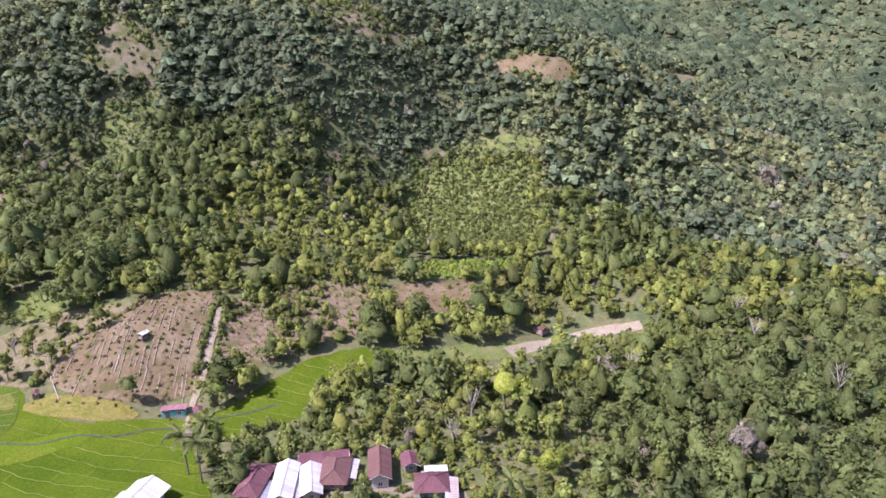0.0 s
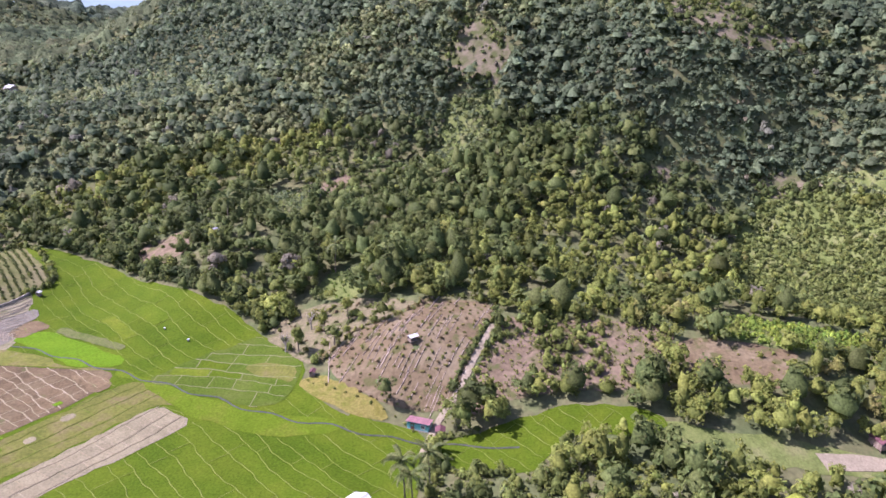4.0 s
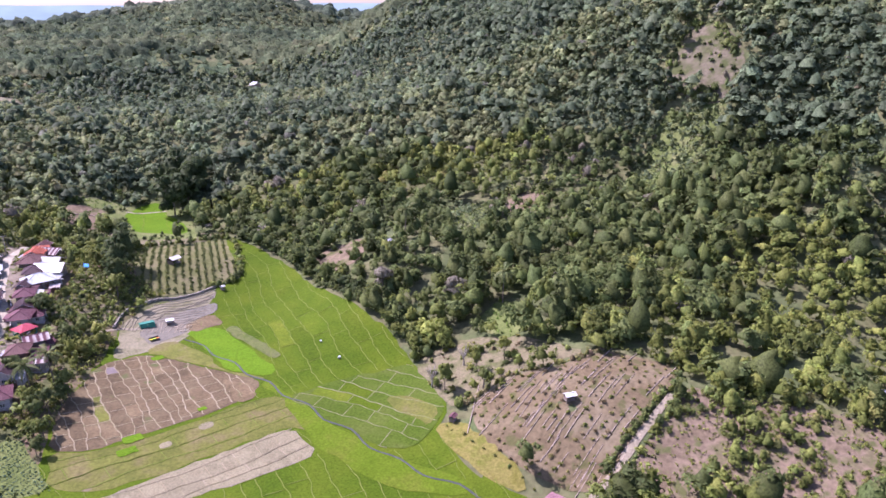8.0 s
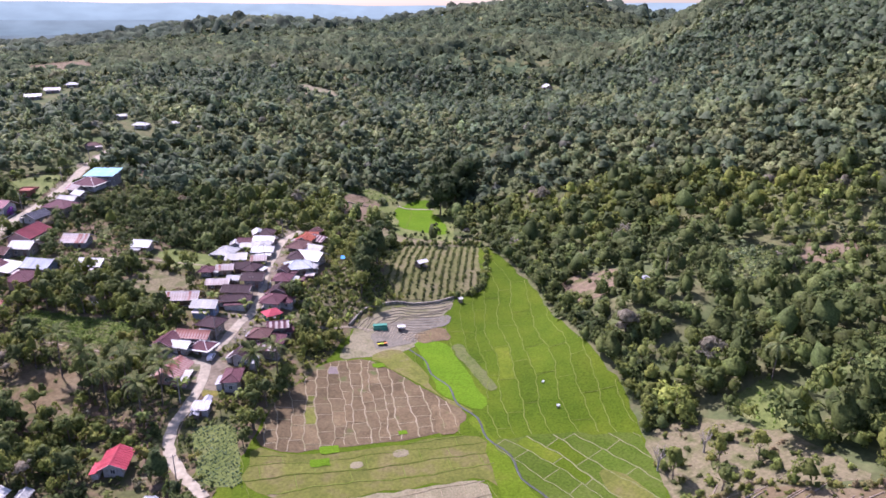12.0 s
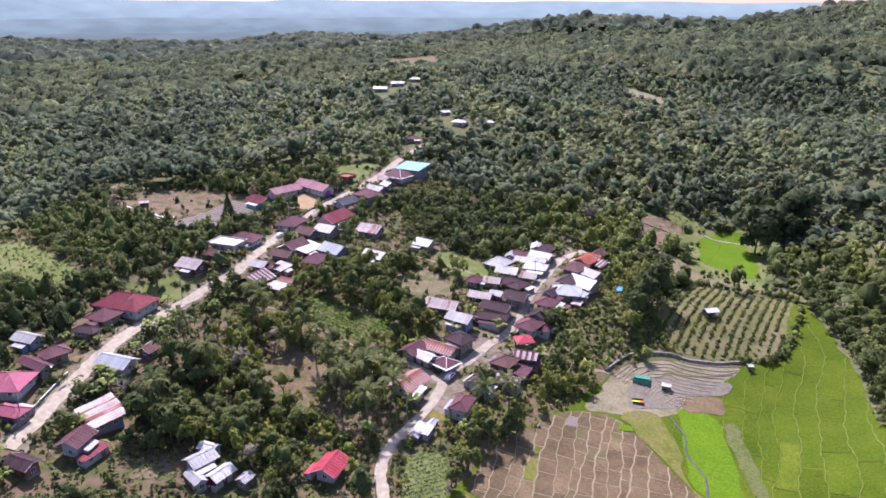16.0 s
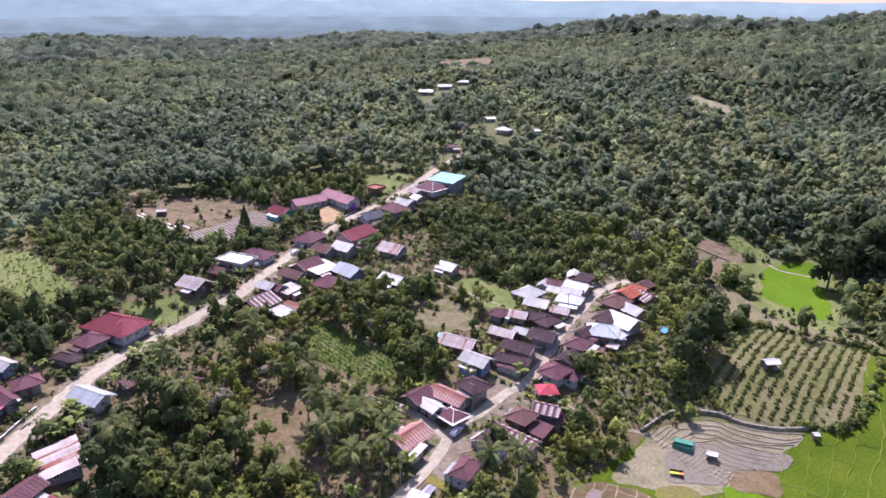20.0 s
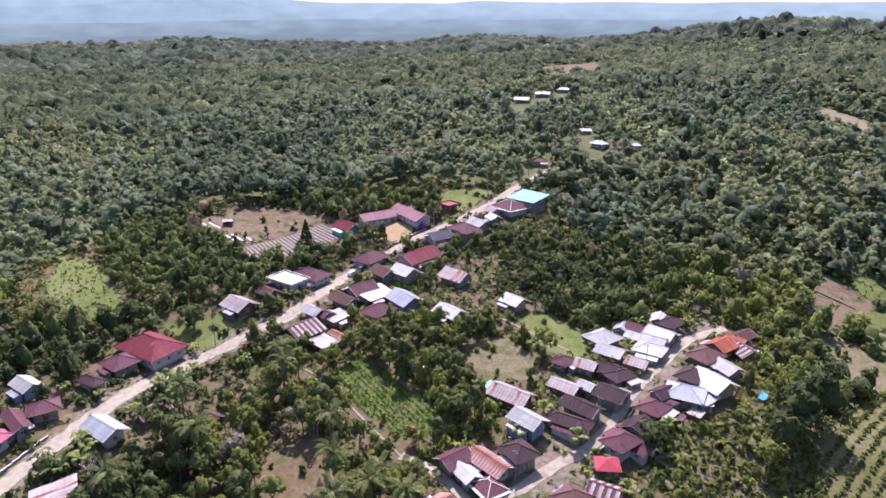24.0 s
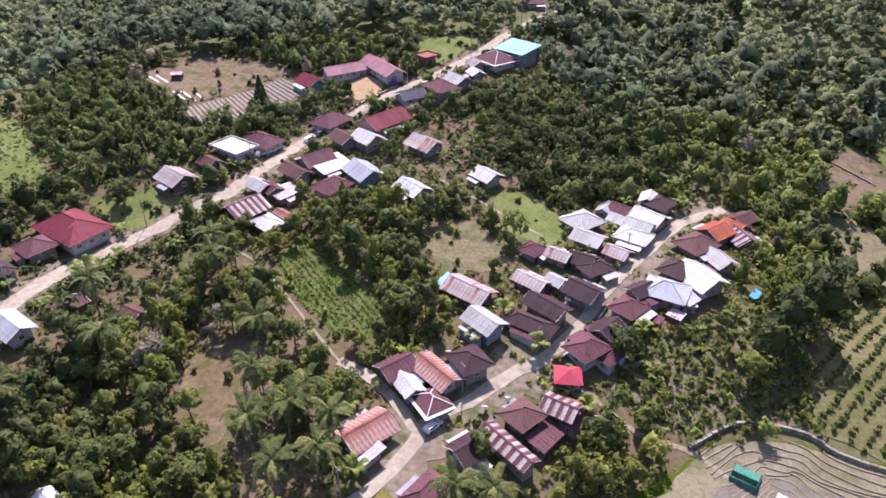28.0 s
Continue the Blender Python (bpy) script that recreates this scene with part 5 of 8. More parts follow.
house(69.2, 276.6, 7.7, 7.2, -63, 3.5, 'gable', 'striped', 'cream')
house(70.3, 287.4, 6.9, 5.9, 46, 3.4, 'gable', 'brown', 'cream')
house(-8.6, 187.7, 10.0, 7.6, 53, 3.4, 'gable', 'rust', 'pink')
house(-7.3, 183.6, 5.4, 5.1, -32, 3.4, 'shed', 'zinc', 'pink')
house(-82.8, 277.8, 14.3, 9.9, -23, 4.2, 'flat', 'whitewash', 'white')
house(-77.6, 286.3, 14.2, 10.5, -21, 3.6, 'hip', 'maroon', 'white')
house(-90.1, 256.5, 11.3, 9.7, -27, 3.2, 'gable', 'pale_rust', 'wood')
house(-85.3, 267.3, 7.5, 6.6, -27, 3.0, 'gable', 'brown', 'wood')
house(-66.5, 262.0, 8.2, 6.7, -29, 3.3, 'gable', 'zinc', 'cream')
house(-63.5, 261.7, 7.9, 5.9, -31, 3.4, 'gable', 'maroon', 'cream')
house(-58.8, 261.5, 8.7, 6.7, 62, 3.0, 'shed', 'pale_rust', 'pink')
house(-66.2, 250.7, 12.1, 11.5, 64, 3.2, 'gable', 'striped', 'wood')
house(-57.5, 246.9, 8.7, 7.4, -31, 3.6, 'hip', 'white', 'cream')
house(-54.6, 251.8, 7.3, 3.9, -32, 3.0, 'gable', 'rust', 'cream')
house(-59.9, 272.2, 11.0, 7.4, -31, 3.4, 'gable', 'brown', 'grey')
house(-56.7, 280.2, 11.2, 10.3, 54, 3.6, 'gable', 'maroon', 'cream')
house(-51.1, 278.6, 12.0, 9.3, 57, 3.3, 'shed', 'white', 'cream')
house(-46.1, 266.5, 11.4, 9.6, 65, 4.9, 'hip', 'maroon', 'pink')
house(-39.9, 276.7, 12.5, 10.1, -40, 3.6, 'gable', 'bluegrey', 'blue')
house(-22.9, 271.0, 10.8, 8.6, -35, 3.2, 'gable', 'white', 'grey')
house(-53.3, 295.7, 10.4, 8.2, -38, 3.4, 'gable', 'brown', 'grey')
house(-45.1, 295.7, 10.1, 9.0, -32, 4.6, 'gable', 'white', 'cream')
house(-43.6, 308.3, 17.4, 12.0, 59, 4.9, 'gable', 'red', 'pink')
house(-62.4, 307.7, 14.1, 11.2, 68, 3.4, 'hip', 'maroon', 'white')
house(-26.2, 296.9, 11.9, 10.3, -31, 3.2, 'gable', 'pale_rust', 'grey')
house(-3.3, 282.6, 7.6, 7.1, -37, 3.2, 'gable', 'white', 'cream')
house(-40.2, 329.5, 10.7, 9.4, 43, 3.6, 'gable', 'panel', 'white')
house(-30.3, 335.3, 13.0, 11.0, -43, 5.2, 'hip', 'maroon', 'cream')
house(-26.6, 345.1, 10.1, 8.9, -39, 3.4, 'gable', 'zinc', 'grey')
house(-22.9, 360.5, 8.7, 7.4, -55, 3.4, 'gable', 'pale_rust', 'grey')
house(-21.3, 352.9, 7.5, 6.7, -55, 3.2, 'gable', 'white', 'grey')
house(-16.2, 367.1, 12.5, 11.4, -40, 3.6, 'hip', 'maroon', 'white', 'apron')
house(-9.1, 374.3, 14.0, 11.3, -31, 6.0, 'shed', 'sky', 'grey')
house(-43.1, 362.3, 8.3, 8.1, 57, 4.0, 'flat', 'brick', 'brick')
house(-68.8, 349.2, 24.0, 8.0, 45, 3.8, 'gable', 'rose', 'white', 'school')
house(-57.6, 350.0, 21.5, 8.6, -44, 3.8, 'gable', 'rose', 'white', 'school')
house(-82.4, 338.1, 12.5, 9.7, -37, 3.4, 'gable', 'red', 'turquoise')
house(-104.5, 229.1, 17.1, 12.0, -20, 4.4, 'hip', 'red', 'white')
house(-107.8, 219.3, 8.4, 8.3, -24, 3.5, 'hip', 'maroon', 'cream')
house(-87.2, 203.6, 7.9, 5.3, 66, 3.0, 'gable', 'brown', 'wood')
house(-72.0, 206.4, 5.3, 4.3, -16, 2.8, 'gable', 'brown', 'wood')
house(-93.6, 193.4, 10.5, 6.7, -23, 3.6, 'gable', 'bluegrey', 'white')
house(-88.6, 169.9, 12.2, 9.0, -49, 3.2, 'shed', 'pale_rust', 'grey')
house(-89.4, 157.8, 7.2, 6.3, 77, 4.9, 'gable', 'maroon', 'white')
house(-84.8, 155.4, 7.2, 3.0, 65, 2.8, 'shed', 'red', 'white')
house(-97.8, 149.2, 7.7, 4.6, -26, 3.6, 'gable', 'dark', 'brick')
house(-111.7, 194.6, 7.4, 6.7, 46, 3.6, 'hip', 'maroon', 'cream')
house(-108.5, 208.3, 8.0, 4.4, -18, 3.6, 'hip', 'dark', 'cream')
house(-122.3, 201.0, 7.9, 5.4, -23, 3.4, 'gable', 'zinc', 'blue')
house(-22.3, 134.9, 6.0, 4.5, -72, 3.4, 'gable', 'bluegrey', 'white')
house(-8.9, 124.4, 7.5, 5.6, -61, 3.4, 'hip', 'maroon', 'white')
house(-118.4, 178.2, 15.2, 10.5, -1, 3.8, 'hip', 'pink', 'white')
house(-114.0, 188.2, 10.7, 4.2, -32, 3.4, 'gable', 'maroon', 'grey')
house(-109.7, 167.0, 8.4, 5.0, -18, 3.6, 'hip', 'pink', 'grey')
house(-59.0, 154.9, 6.5, 5.5, 47, 4.2, 'gable', 'zinc', 'white')
house(-53.2, 150.6, 5.8, 4.3, 55, 3.8, 'gable', 'white', 'white')
house(-58.6, 149.2, 6.0, 3.2, -48, 3.4, 'gable', 'zinc', 'white')
house(-47.4, 150.2, 3.5, 3.1, 63, 3.0, 'gable', 'zinc', 'cream')
house(-58.5, 160.0, 4.7, 3.4, -23, 3.4, 'gable', 'white', 'white')
house(-54.8, 148.8, 3.8, 3.0, -18, 2.8, 'shed', 'red', 'white')
house(-27.7, 154.8, 7.9, 6.5, 68, 3.6, 'gable', 'crimson', 'white')
house(-4.7, 168.6, 4.5, 4.1, -27, 2.6, 'shed', 'greysheet', 'grey')
house(30.2, 14.4, 12.4, 6.1, -20, 3.6, 'hip', 'maroon', 'cream')
house(28.2, 7.3, 13.5, 5.4, -10, 3.6, 'gable', 'white', 'white')
house(27.7, 0.9, 11.1, 5.1, -2, 3.4, 'gable', 'white', 'white')
house(30.2, -5.2, 10.9, 6.9, -13, 3.8, 'hip', 'brown', 'cream')
house(37.0, -2.9, 12.2, 5.2, 86, 3.2, 'gable', 'maroon', 'grey')
house(29.7, -16.4, 12.0, 5.5, -7, 4.6, 'gable', 'brown', 'white')
house(31.2, -24.5, 5.4, 4.5, -3, 3.2, 'gable', 'maroon', 'cream')
house(20.4, -28.0, 8.1, 7.4, 80, 3.6, 'hip', 'maroon', 'turquoise')
house(26.3, -30.3, 5.5, 3.0, 80, 3.0, 'shed', 'white', 'cream')
house(17.3, -32.3, 8.2, 3.0, -13, 3.0, 'shed', 'pale_rust', 'grey')
house(27.4, 39.8, 8.8, 8.5, -27, 4.0, 'gable', 'white', 'white')
house(71.7, 38.5, 6.7, 3.7, 88, 3.0, 'shed', 'rose', 'turquoise')
house(20.5, 460.0, 14.3, 9.5, -30, 3.0, 'hip', 'white', 'white')
house(-36.0, 577.5, 17.0, 10.0, -10, 3.4, 'gable', 'white', 'grey')
house(-23.0, 598.4, 17.0, 10.0, -5, 3.4, 'gable', 'zinc', 'grey')
house(-8.5, 616.6, 15.0, 9.5, -20, 3.4, 'hip', 'white', 'grey')
house(40.0, 460.3, 9.4, 6.5, 15, 2.6, 'hip', 'white', 'grey')
house(12.2, 484.0, 9.8, 6.5, 15, 2.6, 'gable', 'white', 'grey')
house(-9.5, 430.8, 13.0, 8.5, 15, 2.8, 'hip', 'brown', 'cream')
house(362.4, 494.4, 19.2, 12.0, 68, 4.0, 'gable', 'white', 'cream')
house(21.6, 250.9, 6.2, 5.2, -22, 3.2, 'gable', 'pale_rust', 'cream')
house(14.8, 251.2, 6.0, 5.6, 62, 3.3, 'hip', 'maroon', 'grey')
house(16.2, 238.3, 8.2, 5.2, -28, 3.2, 'gable', 'pale_rust', 'wood')
house(22.1, 239.9, 4.6, 4.4, -30, 3.4, 'gable', 'zinc', 'cream')
house(50.5, 236.8, 3.4, 2.8, -30, 2.6, 'shed', 'pale_rust', 'wood')
house(53.2, 241.3, 3.4, 3.2, 20, 2.6, 'shed', 'zinc', 'grey')
house(45.8, 234.3, 3.2, 2.6, -30, 2.6, 'shed', 'maroon', 'wood')

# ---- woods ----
# leaves away from the route: distance haze painted in as extra blue
FAR_HAZE_LEAF = leafage("far_haze_leaves", [(0.0, (0.052, 0.080, 0.052)), (0.4, (0.084, 0.114, 0.065)), (0.9, (0.136, 0.146, 0.083)), (1.0, (0.147, 0.184, 0.069))], 0.3, 0.9, 0.5)
OUTER_HAZE_LEAF = leafage("outer_haze_leaves", [(0.0, (0.056, 0.086, 0.045)), (0.4, (0.092, 0.122, 0.056)), (0.9, (0.144, 0.152, 0.074)), (1.0, (0.155, 0.192, 0.062))], 0.35, 0.9, 0.6)
HILL_HAZE_LEAF = leafage("hill_haze_leaves", [(0.0, (0.067, 0.098, 0.056)), (0.3, (0.114, 0.150, 0.073)), (0.48, (0.161, 0.200, 0.081)), (0.6, (0.190, 0.206, 0.088)), (0.75, (0.198, 0.196, 0.091)), (0.88, (0.212, 0.176, 0.105)), (0.95, (0.184, 0.192, 0.134)), (1.0, (0.238, 0.305, 0.057))], 0.45)
BETWEEN_ROADS = [(-92, 160), (-20, 160), (-22, 204), (-50, 230), (-84, 226)]
LOW_GARDENS = ([(-80, 128), (-42, 132), (-44, 150), (-64, 160), (-80, 160)], [(-36, 136), (-18, 138), (-20, 152), (-34, 152)])
NEAR_SHAPES = [crown_shape(190, b, s, 0.150, t) for s, (b, t) in enumerate(((6, 1.1), (9, 1.5), (7, 0.8), (8, 1.3), (11, 1.0), (6, 1.7), (9, 1.1), (5, 1.0), (7, 0.7), (8, 1.2)))]
MID_SHAPES = [crown_shape(84, 6, 20 + s, 0.205, 0.85 + 0.14 * (s % 5)) for s in range(10)]
HILL_SHAPES = [crown_shape(26, 6, 50 + s, 0.32, 0.75 + 0.09 * (s % 5), 2) for s in range(10)]
LOW_SHAPES = [crown_shape(24, 4, 80 + s, 0.34, 0.9, 2) for s in range(6)]
FAR_SHAPES = [crown_shape(14, 4, 40 + s, 0.44, 0.9, 0) for s in range(8)]


def scatter(x0, x1, y0, y1, gap):
    a, b = np.meshgrid(np.arange(x0, x1, gap), np.arange(y0, y1, gap))
    a = a.ravel() + rnd.uniform(-0.75, 0.75, a.size) * gap
    b = b.ravel() + rnd.uniform(-0.75, 0.75, b.size) * gap
    return a, b


def in_view(x, y):
    """Left of and ahead of the route, with room to spare."""
    b = np.degrees(np.arctan2(x + 60, y + 10))
    return (b > -62) & ((b < 152) | ((np.hypot(x + 60, y + 10) < 330) & (b < 178)))


STANDS = (  # stands of one kind of tree: outline, lean of the tint, and how much of it
    ([(300, 70), (312, 20), (296, -31), (284, -114), (250, -108), (248, -70), (242, -15), (255, 60)], 0.08, 0.75),
    ([(345, 160), (338, 116), (283, 108), (262, 98), (247, 110), (250, 140)], 0.14, 0.6),
    ([(236, -138), (246, -190), (238, -235), (194, -212), (160, -180), (155, -136), (200, -124)], 0.43, 0.8),
    ([(130, -45), (110, -70), (96, -74), (70, -60), (45, -45), (20, -60), (10, -110), (90, -150), (150, -110)], 0.36, 0.4),
    ([(154, 321), (185, 350), (200, 330), (180, 300), (160, 296)], 0.05, 0.8),
    ([(250, -255), (280, -318), (170, -255), (150, -212)], 0.7, 0.4),
    ([(200, 60), (215, 120), (190, 180), (150, 170), (140, 120), (160, 70)], 0.22, 0.5),
    ([(-150, 260), (-100, 290), (-120, 320), (-190, 330), (-210, 290)], 0.2, 0.5),
)


def tints(x, y):
    t = 0.35 + 0.22 * np.tanh(2.2 * noise2(x, y, 38, 3)) + 0.10 * noise2(x, y, 130, 6) + 0.09 * noise2(x, y, 14, 4) + rnd.randn(len(x)) * 0.10
    t = t + 0.03 * ((y < -30) & (x < 130)) + 0.02 * (x > 95) - 0.05 * ((x > 150) & (y < 0))
    for outline, lean, much in STANDS:
        m = inside(outline, x + 5 * noise2(x, y, 9, 14), y + 5 * noise2(x, y, 9, 15))
        t[m] = t[m] * (1 - much) + lean * much
    t = 0.33 + (t - 0.35) * 0.82
    t = np.where(rnd.rand(len(x)) < 0.04, t + 0.14, np.minimum(t, 0.5))
    t = np.clip(t, 0.0, 0.88)
    t[rnd.rand(len(x)) < 0.012] = 0.95
    t[rnd.rand(len(x)) < 0.003] = 1.0
    return t


def crown_sizes(x, y, mean):
    """Radii: groups of large and small crowns, and now and then a giant."""
    r = mean * np.exp(rnd.randn(len(x)) * 0.33) * (1 + 0.22 * noise2(x, y, 30, 5))
    r[rnd.rand(len(x)) < 0.05] *= 1.6
    return np.clip(r, mean * 0.45, mean * 2.0)


def roofs_clear(x, y):
    """False on the slopes just below the far farmhouses."""
    ok = np.ones(len(x), bool)
    for hx, hy, hl, hw, ha in HOUSES:
        if hy > 420:
            u, v = x - hx, hy - y
            ok &= ~((np.abs(u) < 0.7 * hl) & (v > -8) & (v < (24 if hy < 550 else 58)))
    return ok


def steepness(x, y):
    """Rise of the ground squared, metre on metre."""
    return ((fine_ground(x + 6, y) - fine_ground(x - 6, y)) / 12) ** 2 + ((fine_ground(x, y + 6) - fine_ground(x, y - 6)) / 12) ** 2


def woods():
    words = "dense mixed tropical woods, dark and olive green"
    x, y = scatter(-240, 480, -260, 560, 4.8)
    d = from_route(x, y)
    ok = open_land(x, y) & (d < 250) & in_view(x, y)
    ok &= ~inside(VILLAGE_ZONE, x, y) & (rnd.rand(len(x)) > 0.05)
    ok &= ~(inside(LOW_GARDENS[0], x, y) | inside(LOW_GARDENS[1], x, y))
    ok &= (np.hypot(x - 55, y + 58) > 6.5) & (np.hypot(x - 152.7, y - 315.3) > 9) & (np.hypot(x - 163.1, y - 316.6) > 9) & (off_line(LINE["sand_road"][1], x, y) > 8)
    x, y, d = x[ok], y[ok], d[ok]
    low = (x > 8) & (x < 64) & (y > -38) & (y < 34)
    r = crown_sizes(x, y, 3.0)
    r[low] *= np.where(x[low] > 30, 0.85, 0.6)
    t = np.where(r > 4.8, 0.2, tints(x, y))
    up = r * rnd.uniform(0.5, 1.0, len(x)) + np.where(low, 0.0, 1.6 + 2.2 * noise2(x, y, 30, 8) + 1.4 * rnd.rand(len(x)))
    close = d < 160
    plant_wood("woods", x[close], y[close], r[close], up[close], t[close], NEAR_SHAPES, LEAF, words)
    plant_wood("woods", x[~close], y[~close], r[~close], up[~close], t[~close], MID_SHAPES, LEAF, words)
    # the woods under and behind the route
    x, y = scatter(-260, 150, -240, 160, 6.2)
    d = from_route(x, y)
    ok = open_land(x, y) & (d < 130) & ~in_view(x, y) & ~inside(VILLAGE_ZONE, x, y)
    x, y = x[ok], y[ok]
    r = crown_sizes(x, y, 3.4)
    plant_wood("woods", x, y, r, r * 0.8, tints(x, y), HILL_SHAPES, LEAF, words)
    # the hillside, and a low thicket on its steep part
    x, y = scatter(-520, 760, -420, 760, 3.9)
    d = from_route(x, y)
    even = rnd.rand(len(x)) < 0.66 * np.sqrt(1 + 1.5 * steepness(x, y))
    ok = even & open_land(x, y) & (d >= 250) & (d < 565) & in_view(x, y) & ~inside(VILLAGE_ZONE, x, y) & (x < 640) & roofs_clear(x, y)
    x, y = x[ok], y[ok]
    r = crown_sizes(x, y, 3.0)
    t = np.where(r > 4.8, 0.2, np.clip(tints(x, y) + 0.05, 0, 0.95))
    plant_wood("woods", x, y, r, r * rnd.uniform(0.5, 0.95, len(x)) + 2.0 + 2.8 * noise2(x, y, 34, 8), t, HILL_SHAPES, HILL_HAZE_LEAF, "dense mixed woods covering the hillside", whole=0.45)
    x, y = scatter(190, 420, -230, 270, 2.9)
    ok = open_land(x, y, -1.0) & (rnd.rand(len(x)) < 1.3 * steepness(x, y))
    x, y = x[ok], y[ok]
    r = rnd.uniform(1.4, 2.6, len(x))
    plant_wood("thicket", x, y, r, r * 0.6, np.clip(tints(x, y) + 0.05, 0, 0.9), FAR_SHAPES, HILL_HAZE_LEAF, "dense low thicket on the steep slope", "bushes")
    for gap, lo, hi, size, cell, tufts, tuft, leaf in ((6.4, 552, 1020, 3.3, 3.2, 0.08, 1.3, OUTER_HAZE_LEAF), (10.0, 1010, 1750, 5.2, 5.0, 0.0, 2.0, FAR_HAZE_LEAF)):
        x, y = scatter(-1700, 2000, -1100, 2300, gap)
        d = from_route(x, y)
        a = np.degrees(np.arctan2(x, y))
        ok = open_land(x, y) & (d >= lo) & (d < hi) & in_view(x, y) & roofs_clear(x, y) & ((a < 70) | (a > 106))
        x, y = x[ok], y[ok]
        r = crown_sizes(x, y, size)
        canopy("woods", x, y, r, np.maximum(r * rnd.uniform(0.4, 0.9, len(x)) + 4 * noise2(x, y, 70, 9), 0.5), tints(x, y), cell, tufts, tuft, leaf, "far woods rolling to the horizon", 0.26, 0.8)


woods()
x, y = scatter(-10, 72, -110, 36, 2.8)
ok = open_land(x, y, -0.3) & (off_line(LINE["sand_road"][1], x, y) > 6)
x, y = x[ok], y[ok]
r = rnd.uniform(0.6, 1.7, len(x))
plant_wood("undergrowth", x, y, r, r * 0.5, tints(x, y), LOW_SHAPES, LEAF, "dense green undergrowth round the lower houses", "bushes")

x, y = scatter(-10, 150, 262, 410, 2.9)
ok = open_land(x, y, -0.2) & (noise2(x, y, 8, 81) > -0.55)
x, y = x[ok], y[ok]
r = np.clip(1.2 * np.exp(rnd.randn(len(x)) * 0.4), 0.5, 2.4)
plant_wood("undergrowth", x, y, r, r * 0.5, np.clip(tints(x, y) + 0.03, 0, 0.9), LOW_SHAPES, LEAF, "mixed green undergrowth in the woods behind the village", "bushes")

# ---- trees in and round the village ----


def limb(v, f, a, b, r0, r1, sides=6):
    a, b = np.array(a, float), np.array(b, float)
    d = (b - a) / np.linalg.norm(b - a)
    u = np.cross(d, (0.3, 0.9, 0.2))
    u /= np.linalg.norm(u)
    w = np.cross(d, u)
    n = len(v)
    for p, r in ((a, r0), (b, r1)):
        for k in range(sides):
            t = 2 * math.pi * k / sides
            v.append(tuple(p + (u * math.cos(t) + w * math.sin(t)) * r))
    f += [(n + k, n + (k + 1) % sides, n + sides + (k + 1) % sides, n + sides + k) for k in range(sides)]


def trunk_mesh(h, r, seed):
    q = random.Random(seed)
    v, f = [], []
    mid = (q.uniform(-0.3, 0.3), q.uniform(-0.3, 0.3), h * 0.55)
    limb(v, f, (0, 0, -0.5), mid, r, r * 0.7)
    for k in range(4):
        t = 2 * math.pi * (k + q.random()) / 4
        limb(v, f, mid, (mid[0] + math.cos(t) * h * 0.2, mid[1] + math.sin(t) * h * 0.2, h * q.uniform(0.75, 0.98)), r * 0.55, r * 0.2, 5)
    return raw("trunk", v, f, BARK, True)


def tree_kind(seed, h, rad, tint, label, quads=300, tall=1.0, name="tree"):
    th = tagged(new(name), label, "tree", "village trees")
    part("trunk", trunk_mesh(h, 0.05 * rad + 0.08, seed), th)
    v, f = crown_shape(int(quads * 1.2), 5 + seed * 5 % 9, 100 + seed, 0.15, tall)
    n = soft_normals(v, f)
    v = v * (rad, rad, rad) + np.array((0, 0, h))
    part("crown", raw("crown", v, f, LEAF, True, np.full(len(v), tint), n), th)
    return th


KINDS = [tree_kind(1, 6.0, 3.3, 0.24, "dense dark green broadleaf garden tree"), tree_kind(2, 7.5, 3.0, 0.38, "mid green slender broadleaf tree", tall=1.4),
         tree_kind(3, 5.0, 3.4, 0.46, "olive green spreading fruit tree", tall=0.55), tree_kind(4, 8.5, 3.8, 0.12, "tall dark green tree with dense crown", 280),
         tree_kind(5, 4.2, 2.2, 0.6, "small yellow-green garden tree"), tree_kind(6, 7.0, 2.5, 0.5, "leafy green tree with upright crown", tall=2.0),
         tree_kind(7, 6.2, 3.8, 0.3, "broad dark green shade tree", tall=0.7), tree_kind(8, 6.5, 2.5, 0.94, "grey half-bare tree with thin crown", 110)]
for k in KINDS:
    k.matrix_basis = pose(-700, -700 + 12 * KINDS.index(k), height(-700, -700))


FAR_BUSH = [crown_shape(24, 5, 80 + k, 0.34, 0.9, 0) for k in range(6)]


